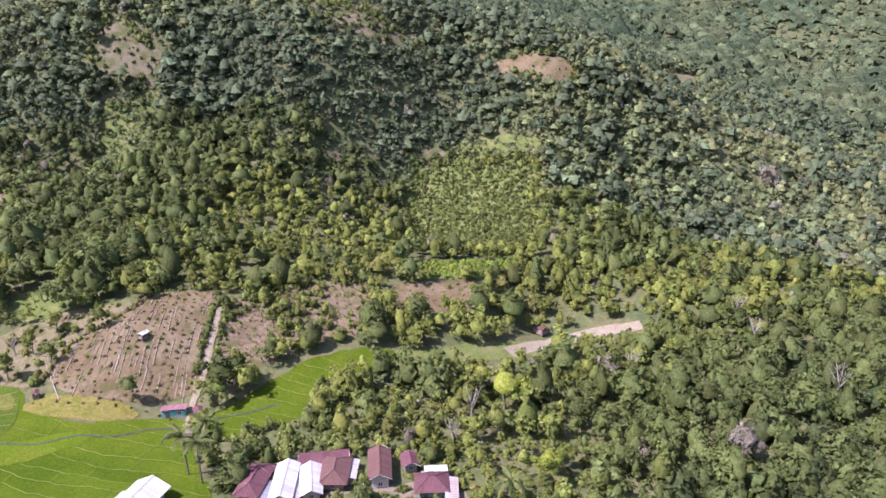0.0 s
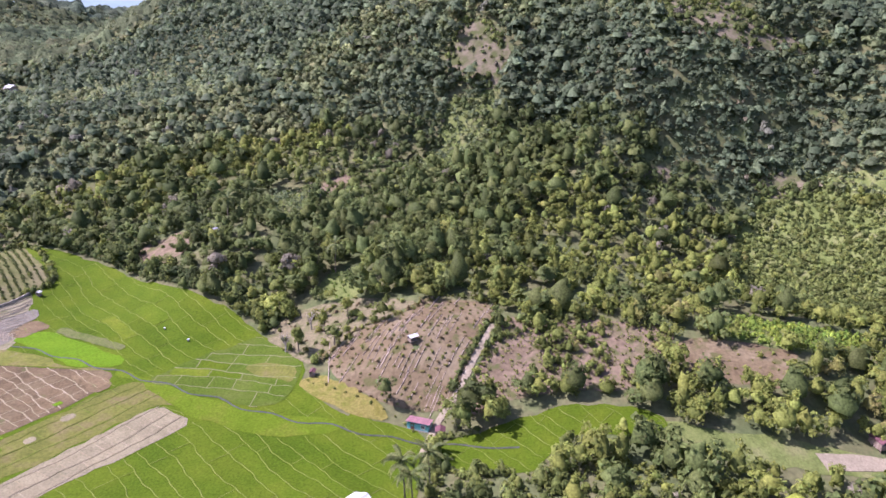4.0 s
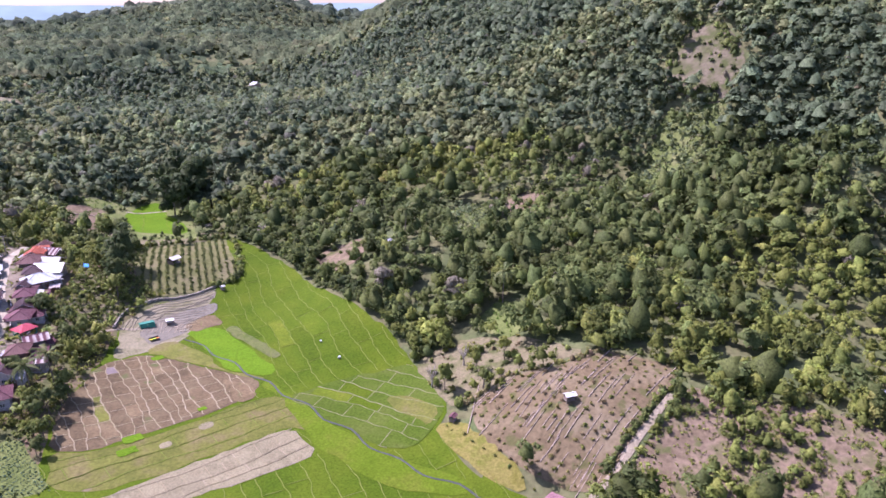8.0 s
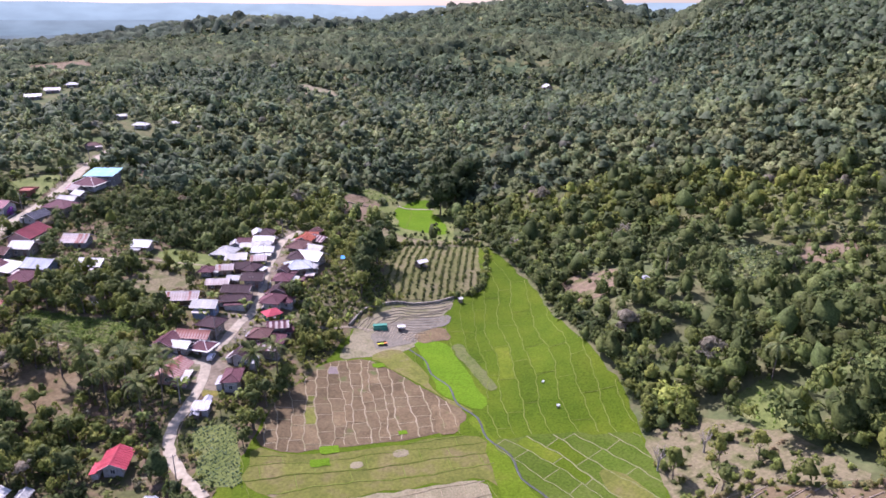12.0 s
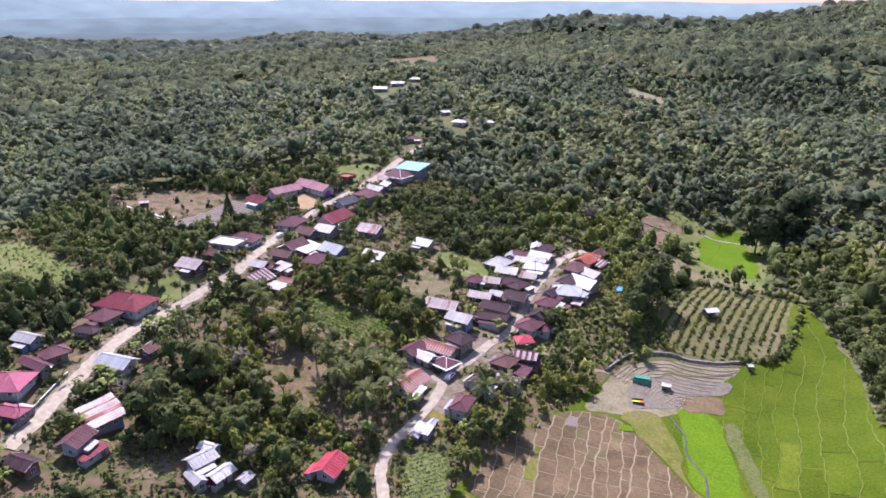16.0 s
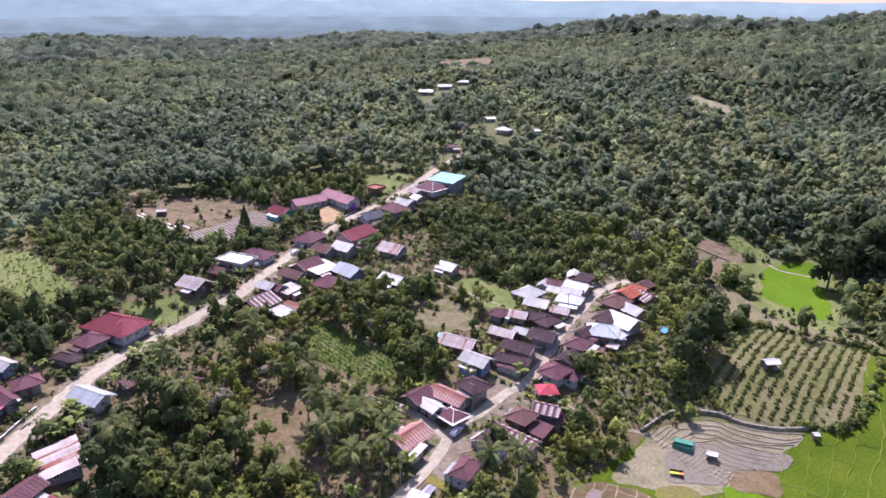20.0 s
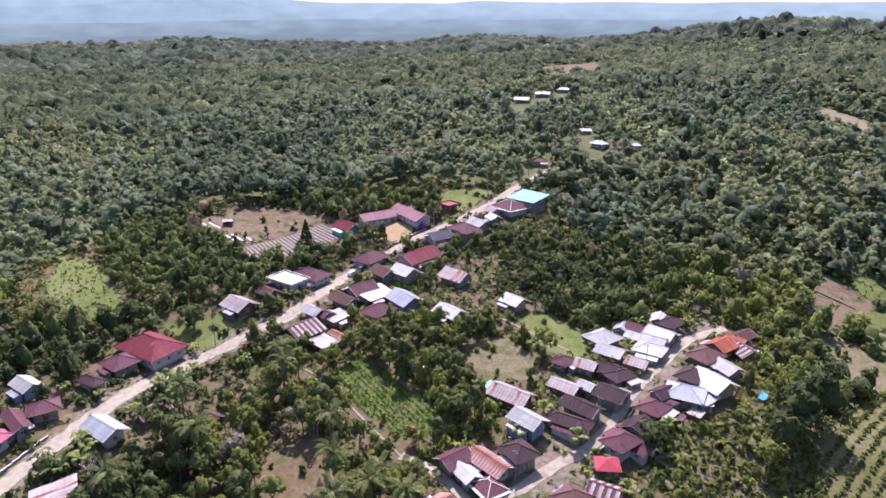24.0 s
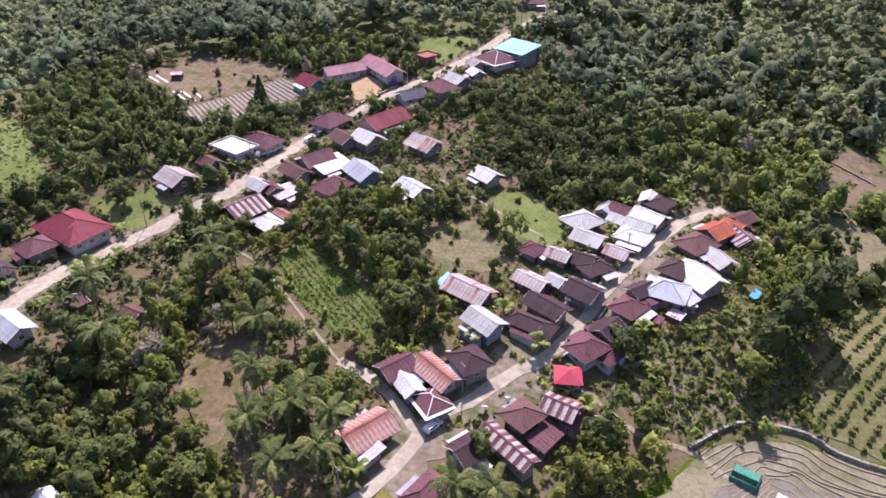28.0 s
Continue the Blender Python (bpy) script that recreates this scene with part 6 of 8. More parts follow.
def plant_village():
    x, y = scatter(-190, 100, 130, 400, 3.6)
    ok = inside(VILLAGE_ZONE, x, y) & open_land(x, y, 1.0) & (rnd.rand(len(x)) > 0.1) & (noise2(x, y, 9, 31) + rnd.randn(len(x)) * 0.3 > -0.35)
    ok &= ~(inside(LOW_GARDENS[0], x, y) | inside(LOW_GARDENS[1], x, y))
    ok &= (off_line(LINE["street"][1][3:], x, y) > 9.5) & (off_line(LINE["main_road"][1], x, y) > 5.5)
    x, y = x[ok], y[ok]
    # the clearest stretch: the gardens between the two roads and in front of them
    near = (x > -72) & (x < 34) & (y > 150) & (y < 262)
    pick = np.where(near)[0]
    pick = pick[rnd.permutation(len(pick))[:285]]
    for i in pick:
        src = KINDS[int(rnd.choice(8, p=[0.2, 0.16, 0.15, 0.1, 0.13, 0.12, 0.12, 0.02]))]
        s = rnd.uniform(0.45, 1.0)
        t = copy_thing(src, pose(x[i], y[i], height(x[i], y[i]), 0, 0, rnd.uniform(0, 360)))
        t.scale = (s, s, s * rnd.uniform(0.9, 1.15))
    rest = np.ones(len(x), bool)
    rest[pick] = False
    x, y = x[rest], y[rest]
    r = rnd.uniform(1.5, 3.5, len(x))
    plant_wood("garden_trees", x, y, r, r * rnd.uniform(0.7, 1.5, len(x)), np.clip(tints(x, y) + np.where((x < -15) & (y < 225), -0.13, 0.04), 0, 0.9), NEAR_SHAPES, LEAF, "garden trees and woods round the village")
    # shrubs between the houses and the street
    x, y = scatter(-120, 100, 150, 400, 1.9)
    ok = open_land(x, y, -0.9) & ((off_line(LINE["street"][1][3:], x, y) < 11) | (off_line(LINE["main_road"][1], x, y) < 9)) & (rnd.rand(len(x)) < 0.42)
    ok &= noise2(x, y, 5, 12) > -0.25
    x, y = x[ok], y[ok]
    r = np.clip(0.75 * np.exp(rnd.randn(len(x)) * 0.4), 0.3, 1.7)
    plant_wood("shrubs", x, y, r, r * 0.6, np.clip(tints(x, y) + 0.05, 0, 0.9), MID_SHAPES, LEAF, "green garden shrubs between houses and street", "bushes")
    # undergrowth
    x, y = scatter(-190, 130, 120, 400, 2.3)
    ok = (inside(VILLAGE_ZONE, x, y) | inside(AREA["scrub_slope"], x, y) | inside(AREA["orchard_skirt"], x, y)) & open_land(x, y, -0.4, ("scrub_slope", "orchard_skirt")) & (rnd.rand(len(x)) > 0.16)
    ok &= (off_line(LINE["street"][1][5:], x, y) > 8) | (rnd.rand(len(x)) < 0.25)
    x, y = x[ok], y[ok]
    r = np.clip(1.3 * np.exp(rnd.randn(len(x)) * 0.4), 0.5, 2.6)
    dry = (rnd.rand(len(x)) < np.where(inside(BETWEEN_ROADS, x, y), 0.55, 0.18)) & (noise2(x, y, 12, 61) > -0.3)
    r[dry] *= 0.75
    plant_wood("undergrowth", x, y, r, r * 0.4, np.clip(tints(x, y) + np.where((x < -10) & (y < 230), 0.0, 0.05) - 0.12 * inside(AREA["scrub_slope"], x, y), 0, 0.62) * (1 - dry) + dry * rnd.uniform(0.72, 0.96, len(x)), FAR_BUSH, LEAF, "low green and dry undergrowth between houses", "bushes")


plant_village()
for k in KINDS:
    for o in (*k.children, k):
        bpy.data.objects.remove(o)


def lone_tree(x, y, h, rad, tint, label, seed, tall=1.0, quads=420):
    t = tree_kind(seed, h, rad, tint, label, quads, tall)
    t.matrix_basis = pose(x, y, height(x, y))
    HOUSES.append((x, y, 1, 1, 0))
    return t


lone_tree(82, 243, 10, 6.4, 0.02, "very tall dark green tree beside the orchard", 31, 1.5)
lone_tree(75, 236, 9, 5.8, 0.05, "tall dark green tree at the village edge", 32, 1.3)
lone_tree(70, 229, 8, 5.2, 0.1, "dense dark tree above the scrub bank", 33)
lone_tree(66, 222, 7, 3.6, 0.42, "tall thin tree with light crown", 34, 1.3, 240)
for i, (px, py, h, rad) in enumerate(((152.7, 315.3, 13, 9.0), (163.1, 316.6, 15, 10.0), (172.0, 323.1, 16, 9.5), (167.1, 334.8, 15, 9.0))):
    lone_tree(px, py, h, rad, 0.0, "huge dark evergreen tree at the valley head", 70 + i, 1.1, 800)
lone_tree(55, -58, 8.5, 6.4, 1.0, "bright lime green round tree", 36, 0.9, 700)
lone_tree(36, 200, 4.5, 4.2, 0.16, "dense dark green tree beside the lower houses", 37, 1.0, 600)
lone_tree(44, 207, 3.5, 3.2, 0.34, "bushy green tree by the footpath", 38)
lone_tree(39, 224, 4.5, 3.6, 0.12, "dense dark green tree behind the houses", 39, 1.0, 500)
lone_tree(92, 88, 7, 3.2, 0.42, "tall thin tree in the dry scrub", 40, 1.2, 200)
lone_tree(103, 84, 6, 2.6, 0.5, "slender tree in the dry scrub", 41, 1.4, 160)
lone_tree(96, 77, 5, 2.6, 0.3, "dark tree at the clearing's edge", 42, 1.2, 200)
lone_tree(110, 78, 6, 2.4, 0.5, "slender tree beside the clearing", 43, 1.4, 160)
lone_tree(-75.7, 167.9, 8, 5.6, 0.06, "large dense dark green shade tree", 60, 1.1, 480)
lone_tree(-68.3, 162.3, 7, 4.6, 0.12, "large dense dark green shade tree", 61, 1.1, 480)
lone_tree(-77.3, 192.9, 9, 4.4, 0.14, "tall dark green tree with pale trunk", 62, 1.1, 480)
lone_tree(-70.8, 190.7, 8, 4.2, 0.2, "tall dark green tree with pale trunk", 63, 1.1, 480)
lone_tree(-99.4, 244.1, 5, 3.4, 0.16, "round dark green tree on the lawn", 64, 1.1, 480)
lone_tree(14, 188.5, 5, 3.2, 0.2, "green tree between houses", 45)


def bare_tree(x, y, h, seed):
    """A leafless pale tree: a forked trunk with thinning branches."""
    q = random.Random(seed)
    th = tagged(new("bare_tree"), "pale leafless tree standing in the woods", "tree", "bare trees")
    th.matrix_basis = pose(x, y, height(x, y), 0, 0, q.uniform(0, 360))
    v, f = [], []
    top = Vector((q.uniform(-0.5, 0.5), q.uniform(-0.5, 0.5), h * 0.5))
    limb(v, f, (0, 0, -0.5), top, 0.30, 0.20, 7)
    part("trunk", raw("trunk", v, f, PALE_BARK, True), th)
    for k in range(6):
        a = 2 * math.pi * (k + q.random() * 0.7) / 6
        end = top + Vector((math.cos(a) * h * 0.24, math.sin(a) * h * 0.24, h * q.uniform(0.22, 0.48)))
        v, f = [], []
        limb(v, f, top - Vector((0, 0, h * 0.04 * k)), end, 0.14, 0.06, 5)
        for _ in range(4):
            s = q.uniform(0.35, 0.95)
            p = top.lerp(end, s)
            limb(v, f, p, p + Vector((q.uniform(-1, 1), q.uniform(-1, 1), q.uniform(0.4, 1.2))) * h * 0.13, 0.06, 0.02, 4)
        part("branch", raw("branch", v, f, PALE_BARK, True), th)


PALE_BARK = material("pale_bark", [(0.24, 0.215, 0.18), (0.36, 0.33, 0.285)], 2, 0.9, 0.3)
for i, (px, py, h) in enumerate(((50, -46, 11), (38, -38, 9), (28, -150, 13), (10, -106, 11), (64, -104, 11), (66, -150, 10), (214, -259, 13), (200, -259, 13), (82, -156, 11), (-86, 178, 9), (-60, 196, 10), (92, 93, 8), (105, 90, 7))):
    bare_tree(px, py, h, i)
for i, (px, py, h, rad) in enumerate(((131, 113, 7, 4.6), (124, 140, 7, 4.4), (185, 266, 9, 4.6), (12, -108, 8, 5.0), (210, -262, 8, 5.5), (-58, 192, 7, 3.6))):
    lone_tree(px, py, h, rad, 0.95, "grey half-bare tree with a thin twiggy crown", 80 + i, 1.0, 260)


def conifer(x, y, h):
    """A dark cone-shaped tree."""
    th = tagged(new("conifer"), "dark green cone-shaped conifer in the field", "tree")
    th.matrix_basis = pose(x, y, height(x, y))
    v, f = [], []
    limb(v, f, (0, 0, -0.4), (0, 0, h * 0.9), 0.25, 0.05)
    part("trunk", raw("trunk", v, f, BARK, True), th)
    r = np.random.RandomState(5)
    n = 900
    z = r.uniform(0.06, 1, n)
    t = r.uniform(0, 6.28, n)
    rad = (1 - z) ** 0.8 * h * 0.3 * r.uniform(0.75, 1.05, n)
    p = np.stack([np.cos(t) * rad, np.sin(t) * rad, z * h], -1)
    d = np.stack([np.cos(t), np.sin(t), np.full(n, 0.2)], -1)
    a = np.cross(d, r.randn(n, 3))
    a /= np.linalg.norm(a, axis=1)[:, None]
    b = np.cross(d, a)
    q = np.stack([p - a * 0.4, p - b * 0.4, p + a * 0.4, p + b * 0.4], 1).reshape(-1, 3)
    part("crown", raw("crown", q, np.arange(4 * n).reshape(-1, 4), LEAF, False, np.full(4 * n, 0.02)), th)


conifer(-91.5, 314.5, 13.5)
PURPLE = leafage("purple_flowers", [(0.0, (0.22, 0.05, 0.24)), (1.0, (0.30, 0.09, 0.32))], 0.3)
v, f = crown_shape(300, 7, 91, 0.15, 0.9)
bloom = tagged(new("flowering_bush"), "round purple flowering bush by the school", "bush")
bloom.matrix_basis = pose(-50, 340, height(-50, 340))
part("trunk", trunk_mesh(1.6, 0.12, 9), bloom)
part("crown", raw("crown", v * 2.0 + np.array((0, 0, 2.0)), f, PURPLE, True, np.full(len(v), 0.5), soft_normals(v, f)), bloom)

# ---- coconut palms ----


def frond_mesh(length, seed):
    """An arching rib with narrow drooping leaflets on both sides."""
    r = random.Random(seed)
    v, f = [], []
    n = 11
    pts = [(length * math.sin(1.25 * k / n) / 0.95, 0, 0.95 * math.sin(2.2 * k / n) - 2.3 * (k / n) ** 2.6) for k in range(n + 1)]
    for k in range(n):
        limb(v, f, pts[k], pts[k + 1], 0.055 * (1 - k / (n + 1)), 0.055 * (1 - (k + 1) / (n + 1)), 3)
    for k in range(1, n + 1):
        (x0, _, z0), (x1, _, z1) = pts[k - 1], pts[k]
        wide = 0.85 * math.sin(0.45 + 2.35 * k / n)
        for s in (-1, 1):
            for e in (0.15, 0.6):
                x, z = x0 + (x1 - x0) * e, z0 + (z1 - z0) * e
                m = len(v)
                tip = x + 0.55 + r.uniform(-0.1, 0.2)
                drop = 0.22 * wide + r.uniform(0.05, 0.25)
                v += [(x, 0, z), (x + 0.24, 0.02 * s, z), (tip, s * wide, z - drop), (tip - 0.2, s * wide * 0.94, z - drop)]
                f.append((m, m + 1, m + 2, m + 3))
    return raw("frond", v, f, PALM, False, np.full(len(v), r.uniform(0, 1)))


FRONDS = [frond_mesh(4.4, s) for s in range(4)]
NUT = material("coconut", [(0.16, 0.14, 0.04), (0.24, 0.19, 0.07)], 3, 0.6, 0.1)


def palm(x, y, h, seed):
    q = random.Random(seed)
    th = tagged(new("coconut_palm"), "tall coconut palm with drooping green fronds", "palm", "coconut palms")
    th.matrix_basis = pose(x, y, height(x, y), 0, 0, q.uniform(0, 360))
    v, f = [], []
    lean = q.uniform(0.2, 1.2)
    pts = [(lean * (k / 6) ** 1.6, 0, h * k / 6 - 0.4 * (k == 0)) for k in range(7)]
    for k in range(6):
        limb(v, f, pts[k], pts[k + 1], 0.24 - 0.02 * k, 0.22 - 0.02 * k, 7)
    part("trunk", raw("trunk", v, f, BARK, True), th)
    for k in range(14):
        up = q.uniform(-25, 35) if k > 3 else q.uniform(35, 70)
        part("frond", FRONDS[k % 4], th, pose(lean, 0, h, 0, 0, k * 137.5) @ pose(0, 0, 0, 0, -up + 20, 0))
    nv, nf = [], []
    for k in range(6):
        t = k * 1.05
        c = np.array((lean + 0.3 * math.cos(t), 0.3 * math.sin(t), h - 0.25))
        limb(nv, nf, c + (0, 0, -0.15), c + (0, 0, 0.15), 0.15, 0.1, 6)
    part("coconuts", raw("coconuts", nv, nf, NUT, True), th)


for i, (px, py) in enumerate([(-21.3, 189.1), (-21.9, 181.6), (-13.7, 175.4), (-19.7, 170.6), (-27.2, 177.2), (-56.5, 220.1), (-67, 191.6), (-76.6, 201.4), (18.5, 173.5), (-12.7, 182.3),
                              (12.7, 174.7), (43.1, 25.9), (34.4, 27.3), (4.4, -43.8), (-37.2, 200.1), (-61, 226), (39, 31), (-30, 188), (-75, 170), (138, 96), (160, 158)]):
    palm(px, py, 11.5 + (i * 37 % 10) * 0.3, i)

# ---- banana plants ----


def banana_leaf(seed):
    """A broad arching blade with a fold along its rib."""
    q = random.Random(seed)
    v, f = [], []
    n = 6
    for k in range(n + 1):
        e = k / n
        x, z = 2.1 * math.sin(1.3 * e), 1.5 * math.sin(2.3 * e) - 0.5 * e * e
        w = 0.42 * math.sin(0.25 + 2.7 * e) + 0.03
        v += [(x, -w, z - 0.08), (x, 0, z), (x, w, z - 0.08)]
    for k in range(n):
        a = 3 * k
        f += [(a, a + 3, a + 4, a + 1), (a + 1, a + 4, a + 5, a + 2)]
    return raw("leaf", v, f, BANANA, True, np.full(len(v), q.random()))


BANANA = leafage("banana_leaves", [(0.0, (0.10, 0.17, 0.035)), (1.0, (0.20, 0.25, 0.065))], 0.35, 0.45)
BLADES = [banana_leaf(s) for s in range(3)]
sv, sf = [], []
limb(sv, sf, (0, 0, -0.3), (0, 0, 1.7), 0.14, 0.09, 7)
STEM = raw("stem", sv, sf, BANANA, True, np.full(len(sv), 0.9))


def banana(x, y, s):
    th = tagged(new("banana_plant"), "light green banana plant with broad arching leaves", "banana plant", "banana plants")
    th.matrix_basis = pose(x, y, height(x, y), 0, 0, rnd.uniform(0, 360))
    th.scale = (s, s, s)
    part("stem", STEM, th)
    for k in range(7):
        part("leaf", BLADES[k % 3], th, pose(0, 0, 1.6, 0, 0, k * 137.5) @ pose(0, 0, 0, 0, rnd.uniform(-25, 15), 0))


x, y = scatter(-110, 60, 140, 300, 5)
ok = inside(VILLAGE_ZONE, x, y) & open_land(x, y, -0.6) & ((off_line(LINE["street"][1], x, y) < 16) | (off_line(LINE["main_road"][1], x, y) < 14))
pick = np.where(ok)[0]
for i in pick[rnd.permutation(len(pick))[:44]]:
    banana(x[i], y[i], rnd.uniform(0.9, 1.5))

# ---- paddies: cells and bunds ----


def patchwork(field, turn, du, dv, cell, bund, wave=0.8, seed=1, width=0.5, keep=1.0, skip=(), zig=0.22):
    """Cells between wavering bunds, inside a field's outline."""
    r = np.random.RandomState(seed)
    owner = bpy.data.objects[field]
    out = np.array(AREA[field], float)
    o = out.mean(0)
    c, s = math.cos(radians(turn)), math.sin(radians(turn))
    loc = (out - o) @ np.array([[c, -s], [s, c]])
    u0, u1, v0, v1 = loc[:, 0].min(), loc[:, 0].max(), loc[:, 1].min(), loc[:, 1].max()

    offs = v0 + np.cumsum(du * r.uniform(0.72, 1.28, 400)) - du

    def line(k, u):
        sway = wave * (np.sin(u / 24 + seed) + 0.5 * np.sin(u / 11 + 2 * seed)) + 0.5 * np.sin(u / 6 + k * 1.7)
        return offs[k] + sway + zig * (np.sin(u / 1.9 + k * 2.1) + 0.7 * np.sin(u / 0.85 + k * 1.3))

    def place(u, v):
        return o[0] + u * c - v * s, o[1] + u * s + v * c

    def free(x, y):
        ok = inside(AREA[field], x, y)
        for k in skip:
            ok &= ~inside(AREA[k], x, y)
        return ok

    bv, bf = [], []

    def strip(x, y, w, h):
        if len(x) < 2:
            return
        p = np.stack([x, y], -1)
        d = np.gradient(p, axis=0)
        d /= np.hypot(d[:, 0], d[:, 1])[:, None] + 1e-9
        n = np.stack([-d[:, 1], d[:, 0]], -1)
        base = len(bv)
        for side, up in ((-1, 0.0), (-0.4, h), (0.4, h), (1, 0.0)):
            q = p + n * side * w / 2
            z = fine_ground(q[:, 0], q[:, 1]) + 0.23 + up
            bv.extend(zip(q[:, 0], q[:, 1], z))
        m = len(x)
        for k in range(3):
            bf.extend((base + k * m + i, base + k * m + i + 1, base + (k + 1) * m + i + 1, base + (k + 1) * m + i) for i in range(m - 1))

    for k in range(int(np.searchsorted(offs, v1)) + 1):
        u = np.arange(u0, u1, 0.9)
        x, y = place(u, line(k, u))
        ok = free(x, y)
        runs = np.split(np.arange(len(u)), np.where(np.diff(ok.astype(int)) != 0)[0] + 1)
        for g in runs:
            if ok[g[0]] and len(g) > 2:
                strip(x[g], y[g], width * r.uniform(0.7, 1.3), r.uniform(0.04, 0.08))
        a = u0 + r.uniform(0, dv)
        while a < u1:
            b = a + dv * r.uniform(0.7, 1.35)
            t = np.linspace(0, 1, 5)
            ua = a + r.uniform(-0.5, 0.5) * t
            xa, ya = place(ua, line(k, ua) * (1 - t) + line(k + 1, ua) * t)
            if free(xa, ya).all():
                strip(xa, ya, width * 0.8, 0.03)
            uu, tt = np.meshgrid(np.linspace(a + 0.25, b - 0.25, 5), np.linspace(0.05, 0.95, 3))
            vv = line(k, uu) * (1 - tt) + line(k + 1, uu) * tt
            cx, cy = place(uu, vv)
            if free(cx.ravel(), cy.ravel()).all() and r.rand() < keep:
                mat = cell[r.randint(len(cell))] if isinstance(cell, list) else cell
                z = fine_ground(cx, cy) + 0.22
                ii = np.arange(15).reshape(3, 5)
                f = np.stack([ii[:-1, :-1], ii[:-1, 1:], ii[1:, 1:], ii[1:, :-1]], -1).reshape(-1, 4)
                ob = new("paddy_cell", raw("paddy_cell", np.stack([cx, cy, z], -1).reshape(-1, 3), f, mat))
                ob.parent = owner
            a = b
    ob = new("bund", raw("bund", bv, bf, bund))
    ob.parent = owner


MUCK = material("grey_mud", [(0.100, 0.094, 0.068), (0.142, 0.133, 0.098), (0.115, 0.104, 0.072)], 0.25, 0.75, 0.3, fine=1.8)
WETMUD = material("wet_mud", [(0.115, 0.092, 0.078), (0.165, 0.138, 0.12)], 0.3, 0.5, 0.2, fine=1.8, spec=0.25)
GREY_RICE = material("thin_grey_rice", [(0.062, 0.085, 0.018), (0.088, 0.104, 0.03), (0.078, 0.088, 0.032)], 0.2, 0.85, 0.3, fine=1.6)
SUB = ("brown_paddy", "olive_paddy", "stubble_strip", "dry_terrace", "bright_strip", "lower_paddy", "stream_strip", "fallow_strip")
PADDY_BUND = material("dry_paddy_bund", [(0.110, 0.128, 0.042), (0.158, 0.160, 0.075)], 0.5, 0.95, 0.3, fine=3, spec=0.03)
patchwork("brown_paddy", 72, 3.7, 6.5, [MUD] * 13 + [WETMUD, OLIVE], BUND, 1.2, 3, 0.34, 0.7)
patchwork("olive_paddy", -14, 4.6, 11.0, OLIVE, BUND_GREEN, 0.8, 4, 0.3, 0.7)
patchwork("stubble_strip", -14, 4.6, 5.0, STUBBLE, BUND, 0.5, 5, 0.3, 1.0, (), 0.15)
patchwork("paddy_basin", 66, 5.4, 24, [RICE] * 9 + [RICE_DULL], BUND_GREEN, 2.6, 7, 0.26, 0.75, SUB)
patchwork("lower_paddy", 102, 5.6, 9.5, [RICE_DARK] * 5 + [RICE_DULL, RICE], PADDY_BUND, 1.6, 11, 0.36, 0.85)
patchwork("side_meadow", 60, 5, 15, RICE, BUND_GREEN, 1.0, 8, 0.24, 0.6)
patchwork("small_paddy", 60, 12, 26, RICE_BRIGHT, BUND_GREEN, 1.0, 9, 0.3, 0.5)

# the dry terraces follow the wall above them
TERRACE_BUND = material("terrace_bund", [(0.22, 0.19, 0.125), (0.29, 0.25, 0.17)], 0.5, 0.95, 0.3, fine=3)
base = np.array(rounded(LINE["terrace_wall"][1] + [(100, 209), (108, 203)], False, 1.0))
d = np.gradient(base, axis=0)
d /= np.hypot(d[:, 0], d[:, 1])[:, None]
down = np.stack([d[:, 1], -d[:, 0]], -1)
k = np.ones(9) / 9
down = np.stack([np.convolve(np.pad(down[:, i], 4, "edge"), k, "valid") for i in (0, 1)], -1)
for j in range(1, 17):
    tv, tf = [], []
    s = np.arange(len(base))
    q = base + down * (1.55 * j + 0.5 * np.sin(s / 7 + j) + 0.3 * np.sin(s / 2.6 + 2 * j))[:, None]
    ok = inside(AREA["dry_terrace"], q[:, 0], q[:, 1])
    for i in np.where(ok[:-1] & ok[1:])[0]:
        w = 0.19 * rnd.uniform(0.8, 1.3)
        n0 = len(tv)
        for m in (i, i + 1):
            for side, up in ((-1, 0.16), (-0.4, 0.40), (0.4, 0.40), (1, 0.16)):
                p = q[m] + down[m] * side * w
                tv.append((p[0], p[1], float(fine_ground(p[0], p[1])) + up))
        tf += [(n0 + c, n0 + c + 4, n0 + c + 5, n0 + c + 1) for c in range(3)]
    if tf:
        green = np.mean([p[0] for p in tv]) > 84
        part("bund", raw("bund", tv, tf, BUND_GREEN if green else TERRACE_BUND), bpy.data.objects["paddy_basin" if green else "dry_terrace"])

